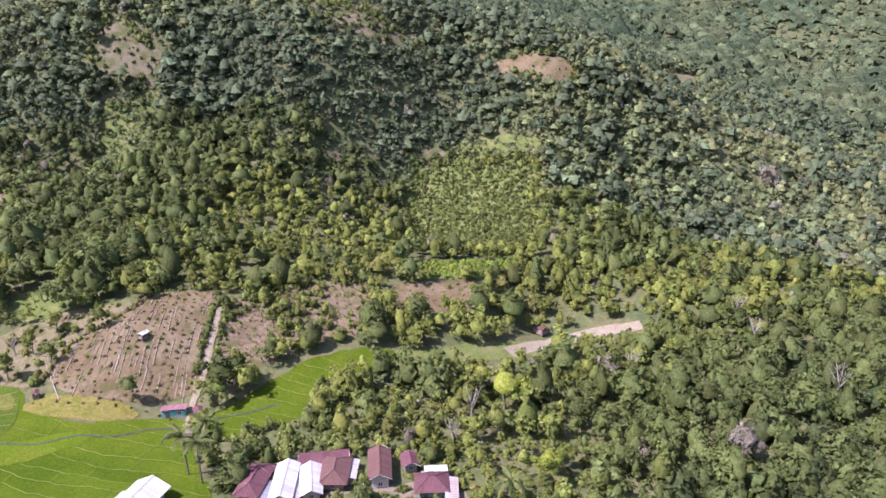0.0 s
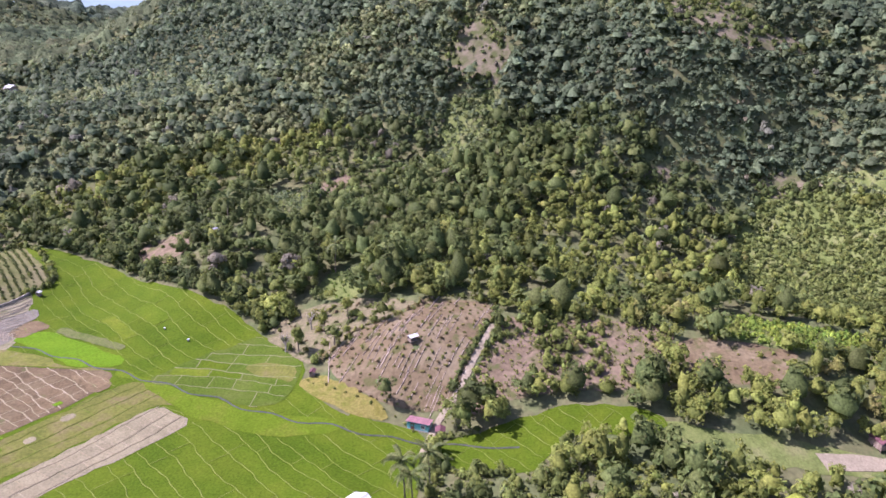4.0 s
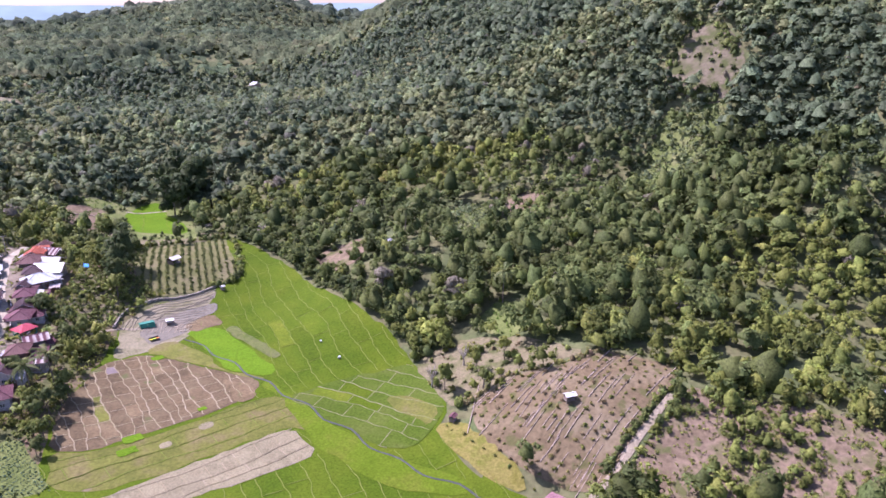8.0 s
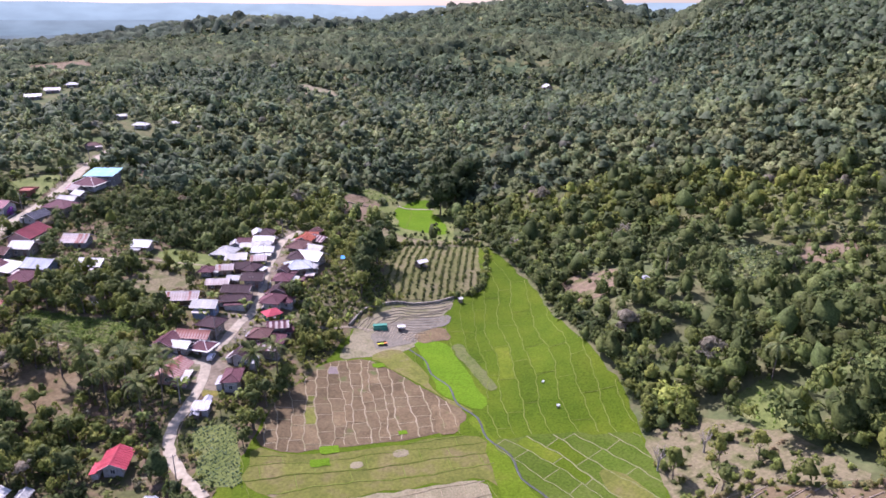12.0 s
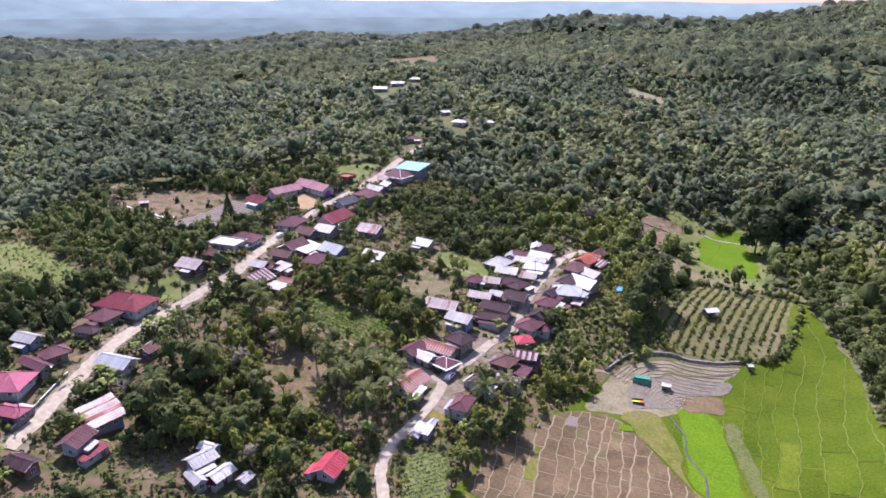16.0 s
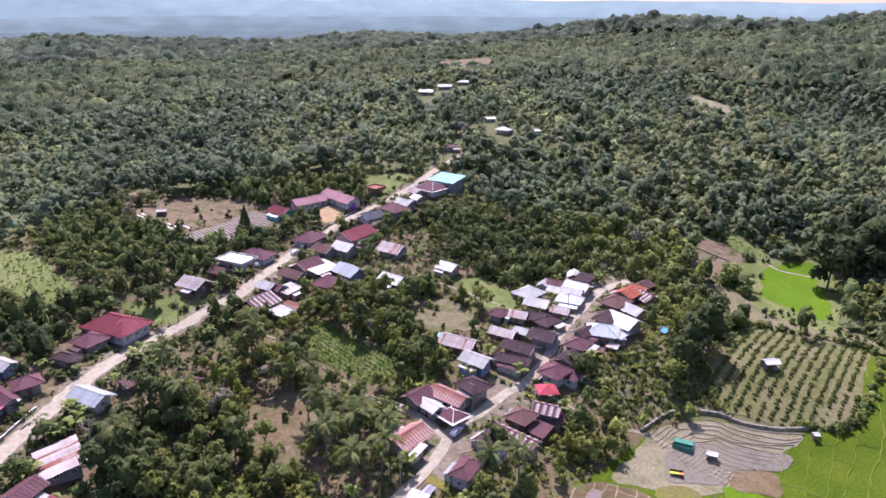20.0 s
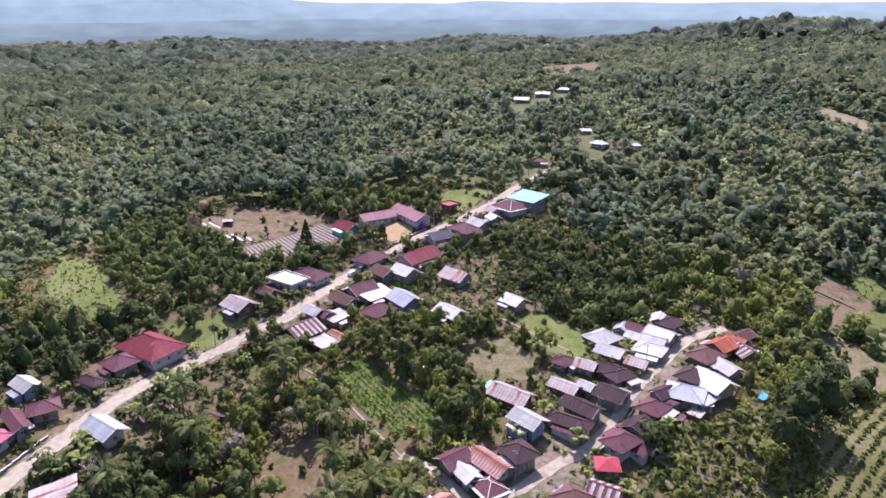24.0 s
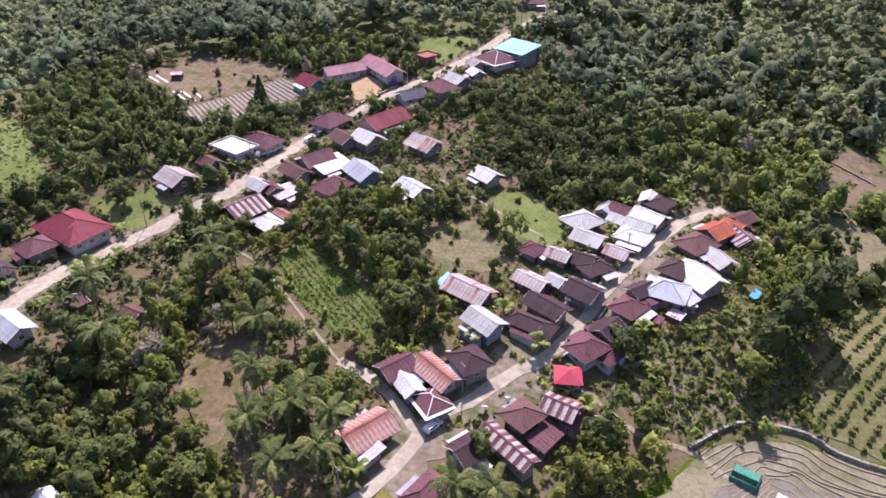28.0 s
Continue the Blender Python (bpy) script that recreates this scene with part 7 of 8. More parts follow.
for name, mat, o, label in (
    ("mud_patch", MUCK, [(58, 197), (66, 203.5), (77, 202), (93, 199), (88, 193), (74, 193), (71, 187), (56, 186)], "grey trampled mud round the field house"),
    ("bare_patch", MUD, [(73, 192.6), (86, 192.8), (84, 183), (72, 185)], "bare brown earth beside the mud"),
    ("thin_rice", GREY_RICE, [(80.6, 179), (85.4, 179.5), (82.5, 165), (80.0, 150.4), (79, 146.1), (75.5, 146.6), (77.8, 162)], "thin greyish rice in shallow water"),
    ("bare_patch", MUD, [(57, 150), (61, 139.6), (57, 132.5), (51, 134.5)], "bare brown earth between paddies"),
    ("dry_edge", OLIVE, [(80.4, 102.5), (84.8, 98), (85.2, 90), (84.0, 84.0), (76.2, 82.5), (77.7, 86.8), (77.0, 95)], "dry yellowish ground along the paddy edge"),
    ("dry_patch", STUBBLE, [(25, 134), (28, 133.5), (27.5, 131), (24, 131.5)], "small pale dry patch in the olive paddy"),
    ("dry_patch", STUBBLE, [(37, 134), (41, 133), (40, 130), (36, 131)], "small pale dry patch in the olive paddy"),
):
    drape(name, o, 0.27, mat, 2.5, label)

for bx, by, bl, bw in ((22, 141, 5, 3), (18, 137, 5, 3), (43, 140, 2.5, 1.8), (52, 176, 4, 2.6)):
    c, s = math.cos(radians(-14)), math.sin(radians(-14))
    o = [(bx + u * c - v * s, by + u * s + v * c) for u, v in ((-bl / 2, -bw / 2), (bl / 2, -bw / 2), (bl / 2, bw / 2), (-bl / 2, bw / 2))]
    drape("rice_nursery", o, 0.34, RICE_BRIGHT, 1.2, "small vivid green rice seedling bed")

# ---- rows of bushes ----


def bushes(name, x, y, lo, hi, tint, label, group, shapes):
    """Small bushes, each a thing of its own, on shared meshes."""
    made = []
    for k, (v, f) in enumerate(shapes):
        made.append(raw("bush", v + np.array((0, 0, 0.45)), f, LEAF, True, np.full(len(v), tint[k % len(tint)]), soft_normals(v, f)))
    for i in range(len(x)):
        s = rnd.uniform(lo, hi)
        ob = tagged(new(name, made[i % len(made)]), label, "bush", group)
        ob.matrix_basis = Matrix.LocRotScale((x[i], y[i], height(x[i], y[i])), Euler((0, 0, rnd.uniform(0, 6.3))), (s, s, s * rnd.uniform(0.8, 1.2)))


def row_points(field, turn, du, dv, jitter, drop):
    out = np.array(AREA[field], float)
    o = out.mean(0)
    c, s = math.cos(radians(turn)), math.sin(radians(turn))
    x, y = [], []
    for a in np.arange(-80, 80, du):
        for b in np.arange(-80, 80, dv):
            u, v = b + rnd.uniform(-1, 1) * jitter, a + rnd.uniform(-1, 1) * jitter
            x.append(o[0] + u * c - v * s)
            y.append(o[1] + u * s + v * c)
    x, y = np.array(x), np.array(y)
    ok = inside(AREA[field], x, y) & (rnd.rand(len(x)) > drop)
    return x[ok], y[ok]


BUSH_SHAPES = [crown_shape(54, 4, 60 + s, 0.30, 1.0, 2) for s in range(4)]
x, y = row_points("orchard", 56, 3.0, 1.75, 0.22, 0.05)
first = np.argsort(np.hypot(x - 90, y - 190))
r = rnd.uniform(0.65, 0.95, len(x) - 300)
plant_wood("orchard_rows", x[first[300:]], y[first[300:]], r, r * 0.5, rnd.uniform(0.2, 0.4, len(r)), BUSH_SHAPES, LEAF, "rows of small round orchard bushes", "bushes")
x, y = x[first[:300]], y[first[:300]]
bushes("orchard_bush", x, y, 0.65, 1.0, (0.2, 0.3, 0.4, 0.25), "small round green orchard bush on dry grass", "orchard rows", BUSH_SHAPES)
x, y = row_points("clearing", -8, 3.0, 2.2, 0.6, 0.15)
bushes("planted_bush", x, y, 0.35, 0.85, (0.5, 0.7, 0.85, 0.4), "small brownish green bush planted in red earth", "clearing bushes", BUSH_SHAPES)
x, y = row_points("dry_scrub", 20, 4.5, 4.5, 2.0, 0.35)
bushes("scrub_bush", x, y, 0.5, 1.4, (0.4, 0.6, 0.2, 0.85), "scrubby bush on dry straw-coloured ground", "scrub bushes", BUSH_SHAPES)
x, y = row_points("garden_slope", 20, 2.6, 2.6, 1.9, 0.25)
ok = noise2(x, y, 7, 41) > -0.25
x, y = x[ok], y[ok]
r = np.clip(1.35 * np.exp(rnd.randn(len(x)) * 0.45), 0.4, 3.2)
plant_wood("garden_trees", x, y, r, r * 0.8, np.clip(tints(x, y) - 0.08, 0, 0.7), NEAR_SHAPES, LEAF, "small scattered trees on the red garden slope", "trees")

x, y = row_points("garden_slope", 50, 1.9, 1.9, 1.0, 0.3)
r = rnd.uniform(0.35, 1.0, len(x))
plant_wood("undergrowth", x, y, r, r * 0.5, tints(x, y), FAR_BUSH, LEAF, "low green growth on the garden slope", "bushes")


def hedge(line, off, gap, lo, hi, tint, label, name="hedge"):
    """Bushes along a way."""
    p = np.array(rounded(line, False, gap))
    d = np.gradient(p, axis=0)
    d /= np.hypot(d[:, 0], d[:, 1])[:, None] + 1e-9
    q = p + np.stack([-d[:, 1], d[:, 0]], -1) * off + rnd.uniform(-0.5, 0.5, p.shape)
    r = rnd.uniform(lo, hi, len(q))
    plant_wood(name, q[:, 0], q[:, 1], r, r * 0.5, np.clip(tint + 0.12 * rnd.randn(len(q)), 0, 0.9), MID_SHAPES, LEAF, label, "hedge")


hedge(LINE["field_track"][1][2:], 2.2, 0.9, 0.7, 1.5, 0.3, "uneven green hedge between track and clearing")
hedge(LINE["field_track"][1][2:], -2.4, 1.3, 0.6, 1.8, 0.4, "bushes along the dirt track")
hedge([(89, 77.5), (102, 72.5), (112, 59), (124, 50)], 0.0, 1.1, 0.4, 1.3, 0.72, "dark dry brush along the clearing's upper edge", "brush")
hedge([(125.5, 49), (126.5, 30), (115, 28)], 0.0, 1.3, 0.5, 1.6, 0.4, "bushes along the clearing's upper edge", "brush")
hedge([(79, 78), (76, 60), (73, 47), (69, 40)], 0.0, 3.5, 0.4, 0.9, 0.5, "low bushes at the foot of the clearing", "brush")
hedge([(105, 270), (140, 256), (116, 214), (99, 209.5)], 0.0, 2.0, 0.8, 2.2, 0.35, "bushes round the orchard", "hedge")
edge = [(143.5, 252), (132.4, 202.5), (117.5, 159.6), (113.3, 140.2), (108.7, 122), (101.1, 108.3)]
hedge(edge, 2.6, 1.4, 0.9, 2.0, 0.22, "dense bushes along the rice field's edge", "thicket")
hedge(edge, 5.5, 2.4, 2.2, 3.8, 0.14, "dark trees along the rice field's edge", "tree_belt")
for fld, drop, lo, hi in (("hill_glade", 0.8, 0.8, 1.6), ("terrace_green", 0.94, 0.6, 1.6), ("scar_a", 0.35, 0.6, 2.2), ("hill_bare3", 0.3, 1.2, 2.8), ("hill_bare", 0.6, 0.7, 1.8), ("scar_b", 0.5, 0.7, 1.4), ("scar_c", 0.4, 0.8, 2.0), ("shed_clearing", 0.5, 0.8, 2.2), ("dry_scrub", 0.5, 0.8, 2.2), ("brown_field", 0.9, 0.8, 1.6), ("left_green", 0.8, 0.5, 1.6), ("mid_grass", 0.88, 0.6, 1.8), ("bare_soil2", 0.7, 0.5, 1.6), ("bare_soil", 0.6, 0.5, 1.8), ("dry_field", 0.85, 0.5, 1.6), ("roadside_grass", 0.8, 0.5, 1.6), ("valley_grass", 0.6, 0.5, 1.5), ("orchard_back", 0.35, 0.5, 1.6), ("tilled_brown", 0.85, 0.4, 0.9)):
    x, y = row_points(fld, 15, 4.2, 4.2, 2.0, drop)
    if fld == "valley_grass":
        ok = ~inside(AREA["small_paddy"], x, y)
        x, y = x[ok], y[ok]
    r = rnd.uniform(lo, hi, len(x))
    plant_wood("scrub", x, y, r, r * 0.6, tints(x, y), MID_SHAPES, LEAF, "scattered bushes and saplings on open ground", "bushes")
for fld in ("scar_a", "scar_b", "scar_c", "hill_bare", "hill_bare2", "hill_bare3", "gully", "banana_slope", "hill_glade"):
    x, y = row_points(fld, 15, 2.6, 2.6, 1.3, 0.1)
    ring = AREA[fld] + AREA[fld][:1]
    ok = off_line(ring, x, y) < np.clip(3.2 + 4.5 * noise2(x, y, 5, 51), 0.5, 9)
    x, y = x[ok], y[ok]
    r = rnd.uniform(0.8, 2.8, len(x))
    plant_wood("wood_edge", x, y, r, r * 0.7, tints(x, y), MID_SHAPES, LEAF, "uneven edge of the woods round an opening", "bushes")
for fld in ("gully", "upper_gully", "scrub_glade", "row_plot"):
    x, y = row_points(fld, 30, 2.1, 2.1, 1.2, 0.12)
    r = np.clip(1.3 * np.exp(rnd.randn(len(x)) * 0.45), 0.5, 2.8)
    plant_wood("thicket", x, y, r, r * 0.5, np.clip(0.45 + 0.1 * rnd.randn(len(x)), 0.1, 0.7), FAR_BUSH, HILL_HAZE_LEAF, "light green low growth in an opening of the woods", "bushes")
x, y = row_points("left_garden", 62, 1.6, 0.9, 0.2, 0.15)
plant_wood("garden_crop", x, y, rnd.uniform(0.3, 0.6, len(x)), np.full(len(x), 0.2), rnd.uniform(0.3, 0.9, len(x)), FAR_SHAPES, CROP, "rows of straw-mulched garden crops", "crops")
x, y = row_points("brown_field", 30, 4.0, 3.6, 1.0, 0.3)
bushes("field_plant", x, y, 0.3, 0.6, (0.4, 0.6, 0.7, 0.5), "small plant in reddish tilled earth", "field plants", BUSH_SHAPES)
x, y = row_points("terrace_green", -42, 1.5, 0.6, 0.18, 0.1)
plant_wood("garden_crop", x, y, rnd.uniform(0.35, 0.7, len(x)), np.full(len(x), 0.25), np.clip(0.35 + 0.15 * rnd.randn(len(x)), 0, 0.8), FAR_BUSH, CROP, "rows of green garden crops", "crops")
AREA["lush_growth"] = [(-31.6, 243.8), (-12.7, 241.0), (-2.5, 234.3), (2.0, 220.1), (-8.1, 214.1), (-10.0, 208.2), (-15.1, 204.6), (-17.8, 207.5), (-15.6, 213.0), (-12.9, 221.6), (-29.5, 236.0)]
AREA["lush_bushes"] = [(-70, 167.5), (-62.7, 173), (-49.9, 174), (-34.1, 176), (-24.5, 171), (-22.5, 158), (-30.4, 156), (-47.4, 160), (-63.1, 163)]
for fld in ("lush_growth", "lush_bushes"):
    x, y = row_points(fld, 10, 1.9, 1.9, 0.9, 0.15)
    ok = open_land(x, y, -0.5) & (noise2(x, y, 6, 71) > -0.4)
    x, y = x[ok], y[ok]
    r = np.clip(1.25 * np.exp(rnd.randn(len(x)) * 0.4), 0.5, 2.6)
    plant_wood("lush_growth", x, y, r, r * 0.6, np.clip(0.44 + 0.07 * rnd.randn(len(x)), 0.2, 0.58), MID_SHAPES, LEAF, "lush bright green bushes in the gardens", "bushes")
CABBAGE = leafage("vegetable_leaves", [(0.0, (0.045, 0.095, 0.05)), (1.0, (0.10, 0.15, 0.09))], 0.3)
x, y = row_points("veg_garden", 20, 1.3, 0.8, 0.15, 0.1)
plant_wood("garden_crop", x, y, rnd.uniform(0.3, 0.5, len(x)), np.full(len(x), 0.2), rnd.uniform(0.0, 1.0, len(x)), FAR_BUSH, CABBAGE, "rows of dark bluish green vegetables", "crops")
x, y = row_points("banana_slope", 35, 2.0, 1.9, 0.9, 0.08)
plant_wood("plantation", x, y, rnd.uniform(0.8, 1.9, len(x)), rnd.uniform(0.4, 1.3, len(x)), rnd.uniform(0.24, 0.42, len(x)), HILL_SHAPES, LEAF, "light green young plantation on the slope", "plantation")
x, y = row_points("scrub_slope", 10, 1.6, 1.6, 0.8, 0.35)
plant_wood("scrub", x, y, rnd.uniform(0.5, 1.3, len(x)), rnd.uniform(0.1, 0.5, len(x)), np.clip(0.26 + 0.14 * rnd.randn(len(x)), 0.05, 0.7), MID_SHAPES, LEAF, "dense brownish green scrub on the bank", "bushes")
x, y = row_points("yellow_crop", 20, 2.2, 1.8, 0.5, 0.1)
plant_wood("tall_crop", x, y, rnd.uniform(0.8, 1.4, len(x)), rnd.uniform(0.6, 1.2, len(x)), rnd.uniform(0.4, 0.75, len(x)), MID_SHAPES, CROP, "yellow-green tall crop beside the brown field", "crops")
for fld in ("left_field", "row_plot", "veg_rows", "far_grass"):
    x, y = row_points(fld, 40, 2.8, 2.4, 0.7, 0.25)
    plant_wood("low_crop", x, y, rnd.uniform(0.4, 1.1, len(x)), np.full(len(x), 0.3), rnd.uniform(0.2, 0.7, len(x)), FAR_SHAPES, CROP, "low light green growth in rows", "crops")

# ---- logs and beds in the fields ----
LOG = material("pale_log", [(0.25, 0.20, 0.15), (0.36, 0.30, 0.23)], 2, 0.9, 0.3)


def log(x, y, turn, length, r):
    """A trunk that follows the ground, thinner to one end."""
    n = max(2, int(length / 2))
    c, s = math.cos(radians(turn)), math.sin(radians(turn))
    v = []
    for k in range(n + 1):
        a, b = x + c * length * (k / n - 0.5), y + s * length * (k / n - 0.5)
        q, z = r * (1 - 0.35 * k / n), height(a, b) + 0.14 + r
        v += [(a - s * q * math.cos(w), b + c * q * math.cos(w), z + q * math.sin(w)) for w in np.linspace(0, 2 * math.pi, 6, endpoint=False)]
    f = [(6 * k + i, 6 * k + 6 + i, 6 * k + 6 + (i + 1) % 6, 6 * k + (i + 1) % 6) for k in range(n) for i in range(6)] + [(0, 1, 2, 3, 4, 5), tuple(range(6 * n + 5, 6 * n - 1, -1))]
    tagged(new("log", poly("log", v, f, LOG)), "pale felled log lying on bare earth", "log", "felled logs")


for k in range(64):
    x, y = row_points("clearing", -8 + rnd.uniform(-4, 4), 5, 6, 2, 0.2)
    i = rnd.randint(len(x))
    log(x[i], y[i], -7 + rnd.uniform(-5, 4), rnd.uniform(3, 13), rnd.uniform(0.09, 0.15))
log(88, 75, 24, 20, 0.16)
log(111, 336, -30, 16, 0.3)

BED = material("mulched_bed", [(0.165, 0.148, 0.125), (0.225, 0.204, 0.175)], 0.6, 0.8, 0.3)
for k in range(25):
    e = k / 24
    p0 = np.array((-118.4, 304.5)) * (1 - e) + np.array((-97.7, 343.3)) * e
    p1 = np.array((-103.8, 289.9)) * (1 - e) + np.array((-82.1, 333.3)) * e
    pts = [tuple(p0 + (p1 - p0) * t) for t in np.linspace(0.04, 0.93 + 0.07 * rnd.rand(), 8)]
    ob = ribbon("planting_bed", pts, 1.0, 0.36, BED, "pale raised planting bed across the brown field", "bed", 0.3, 2.0)
    ob["kind"] = ""
    ob["group"] = "planting beds"
FILM = material("white_mulch_film", [(0.5, 0.48, 0.45), (0.6, 0.58, 0.55)], 0.8, 0.6, 0.2)
for p0, p1 in (((-146, 328.4), (-139.4, 324.4)), ((-144.2, 330.4), (-135.8, 325.2)), ((-129.5, 318.3), (-118.8, 310.7)), ((-127.9, 320.3), (-117.3, 313.3)), ((-123, 321.2), (-115.2, 315.6))):
    ob = ribbon("planting_bed", [p0, ((p0[0] + p1[0]) / 2, (p0[1] + p1[1]) / 2), p1], 0.8, 0.36, FILM, "planting bed covered with white film", "bed", 0.3, 2.0)
    ob["kind"] = ""
    ob["group"] = "planting beds"

# ---- terrace wall ----
STONE = material("mossy_stone", [(0.16, 0.15, 0.12), (0.28, 0.26, 0.21)], 1.2, 0.9, 0.5, vary=0.25)
wall_pts = rounded(LINE["terrace_wall"][1] + [(100, 209)], False, 1.3)
terrace = tagged(new("terrace_wall"), "low mossy stone wall above the dry terraces", "wall", kind="structure")
stone = boxes("stone", [(-0.68, 0.68, -0.3, 0.3, -0.5, 0.95)], STONE)
for a, b in zip(wall_pts[:-1], wall_pts[1:]):
    m = ((a[0] + b[0]) / 2, (a[1] + b[1]) / 2)
    part("stone", stone, terrace, pose(m[0], m[1], height(*m) + rnd.uniform(-0.08, 0.08), 0, 0, math.degrees(math.atan2(b[1] - a[1], b[0] - a[0])) + rnd.uniform(-4, 4)))

# ---- huts and field things ----
TARP_GREEN = material("green_tarpaulin", [(0.03, 0.16, 0.11), (0.06, 0.24, 0.17)], 1.0, 0.5, 0.3)
BLUE = material("blue_tarpaulin", [(0.05, 0.25, 0.55), (0.10, 0.34, 0.62)], 1.0, 0.45, 0.3)


def hut(x, y, l, w, turn, h, roof, label, wall=WOOD, name="field_hut"):
    """An open hut: four posts, a floor, low walls and a two-sided roof."""
    th = tagged(new(name), label, "hut")
    th.matrix_basis = pose(x, y, height(x, y), 0, 0, turn)
    for sx in (-1, 1):
        for sy in (-1, 1):
            bar("post", (sx * (l / 2 - 0.3), sy * (w / 2 - 0.3), -0.4), (sx * (l / 2 - 0.3), sy * (w / 2 - 0.3), h), 0.16, WOOD, th)
    part("floor", boxes("floor", [(-l / 2 + 0.2, l / 2 - 0.2, -w / 2 + 0.2, w / 2 - 0.2, 0.35, 0.5)], WOOD), th)
    part("back_wall", boxes("back_wall", [(-l / 2 + 0.3, l / 2 - 0.3, w / 2 - 0.4, w / 2 - 0.3, 0.5, h)], wall), th)
    part("side_wall", boxes("side_wall", [(-l / 2 + 0.3, -l / 2 + 0.4, -w / 2 + 0.3, w / 2 - 0.4, 0.5, h * 0.75)], wall), th)
    rise = 0.22 * w
    sl = math.hypot(w / 2, rise)
    m = slab("roof_slope", [(-l / 2, 0), (l / 2, 0), (l / 2, -sl), (-l / 2, -sl)][::-1], 0.06, roof)
    for spin in (0, 180):
        part("roof_slope", m, th, pose(0, 0, h + rise, 0, 0, spin) @ Matrix.Rotation(math.atan2(rise, w / 2), 4, "X"))
    part("ridge_cap", boxes("ridge_cap", [(-l / 2, l / 2, -0.12, 0.12, h + rise - 0.02, h + rise + 0.06)], roof), th)
    return th


WHITE_R, RED_R, RUST_R = roof_mat("white"), roof_mat("red"), roof_mat("maroon")
hut(97.5, 49.6, 3.4, 2.4, -35, 1.9, WHITE_R, "wooden field hut with white sheet roof in the clearing")
hut(98, 233.4, 5.0, 3.8, 10, 2.4, WHITE_R, "small hut with white roof among orchard bushes")
hut(81.5, 77.6, 2.6, 2.0, 10, 1.9, RUST_R, "tiny rusty-roofed watch hut beside the paddies")
hut(144, -19.8, 3.6, 3.0, 20, 2.4, WHITE_R, "small white-roofed hut at the wood's edge")
hut(102, -86.9, 5.0, 3.8, 30, 2.6, RUST_R, "maroon-roofed hut beside the graded earth strip")
hut(69.3, 31.5, 3.0, 3.0, 15, 2.4, RUST_R, "small maroon-roofed hut beside the dirt track")
hut(146, 155, 5.5, 3.6, 30, 2.4, roof_mat("greysheet"), "grey-roofed shed in the hillside clearing")
hut(92.2, 141.2, 0.9, 0.7, 30, 0.7, WHITE_R, "tiny white-roofed shelter in green rice")
hut(88, 128.4, 1.0, 0.8, 10, 0.8, WHITE_R, "tiny white-roofed shelter in green rice")
hut(100.5, 205.5, 1.8, 1.8, 0, 1.8, WHITE_R, "tiny white-roofed shelter at the terrace edge")
hut(-135, 330.5, 4.5, 3.2, 20, 2.2, roof_mat("pale_rust"), "small hut with rust-stained roof in the dry field")
hut(-6.2, 168.0, 5.0, 2.6, 62, 1.2, roof_mat("greysheet"), "low grey seedling shelter beside the street", name="seedling_shelter")
hut(-2.6, 171.6, 4.4, 2.4, 62, 1.2, roof_mat("greysheet"), "low grey seedling shelter beside the street", name="seedling_shelter")
hut(70.5, 196.8, 2.9, 2.2, -25, 2.0, WHITE_R, "small field house with pale grey roof beside the paddies", FRAME)

pen = tagged(new("green_pen"), "open green tarpaulin enclosure with partitions on the terrace", "enclosure")
pen.matrix_basis = pose(64.2, 201.4, height(64.2, 201.4), 0, 0, -22)
pen.scale = (0.8, 0.85, 0.8)
for r in ((-3.2, 3.2, -2.1, -2.0), (-3.2, 3.2, 2.0, 2.1), (-3.2, -3.1, -2.0, 2.0), (3.1, 3.2, -2.0, 2.0), (-3.1, 3.1, -0.1, 0.0)):
    part("side", boxes("side", [(*r, -0.3, 1.7)], TARP_GREEN), pen)
for sx in (-3.2, 0, 3.2):
    for sy in (-2.1, 2.1):
        bar("post", (sx, sy, -0.3), (sx, sy, 1.9), 0.12, WOOD, pen)
part("sheet", slab("sheet", [(-3, 0), (3, 0), (3, -1.9), (-3, -1.9)][::-1], 0.04, TARP_GREEN), pen, pose(0, 2.0, 1.7) @ Matrix.Rotation(0.15, 4, "X"))

banner = tagged(new("painted_shelter"), "low shelter with yellow, green and red sheets", "shelter")
banner.matrix_basis = pose(59.5, 189.5, height(59.5, 189.5), 0, 0, -12)
banner.scale = (0.75, 0.75, 0.75)
for i, col in enumerate(((0.45, 0.42, 0.04), (0.28, 0.40, 0.05), (0.50, 0.16, 0.04))):
    m = material("painted_sheet_" + "abc"[i], [col, tuple(q * 1.2 for q in col)], 1, 0.5, 0.1)
    part("sheet", slab("sheet", [(-2.2 + i * 1.5, 1.1), (-0.75 + i * 1.5, 1.1), (-0.75 + i * 1.5, -1.1), (-2.2 + i * 1.5, -1.1)][::-1], 0.05, m), banner, pose(0, 0, 1.2, -14))
for sx in (-2.1, 2.1):
    for sy in (-0.9, 0.9):
        bar("post", (sx, sy, -0.3), (sx, sy, 1.2 + 0.2 * sy), 0.1, WOOD, banner)
part("rail", boxes("rail", [(-2.2, 2.2, 1.2, 1.3, 0.2, 1.6)], PANE), banner)

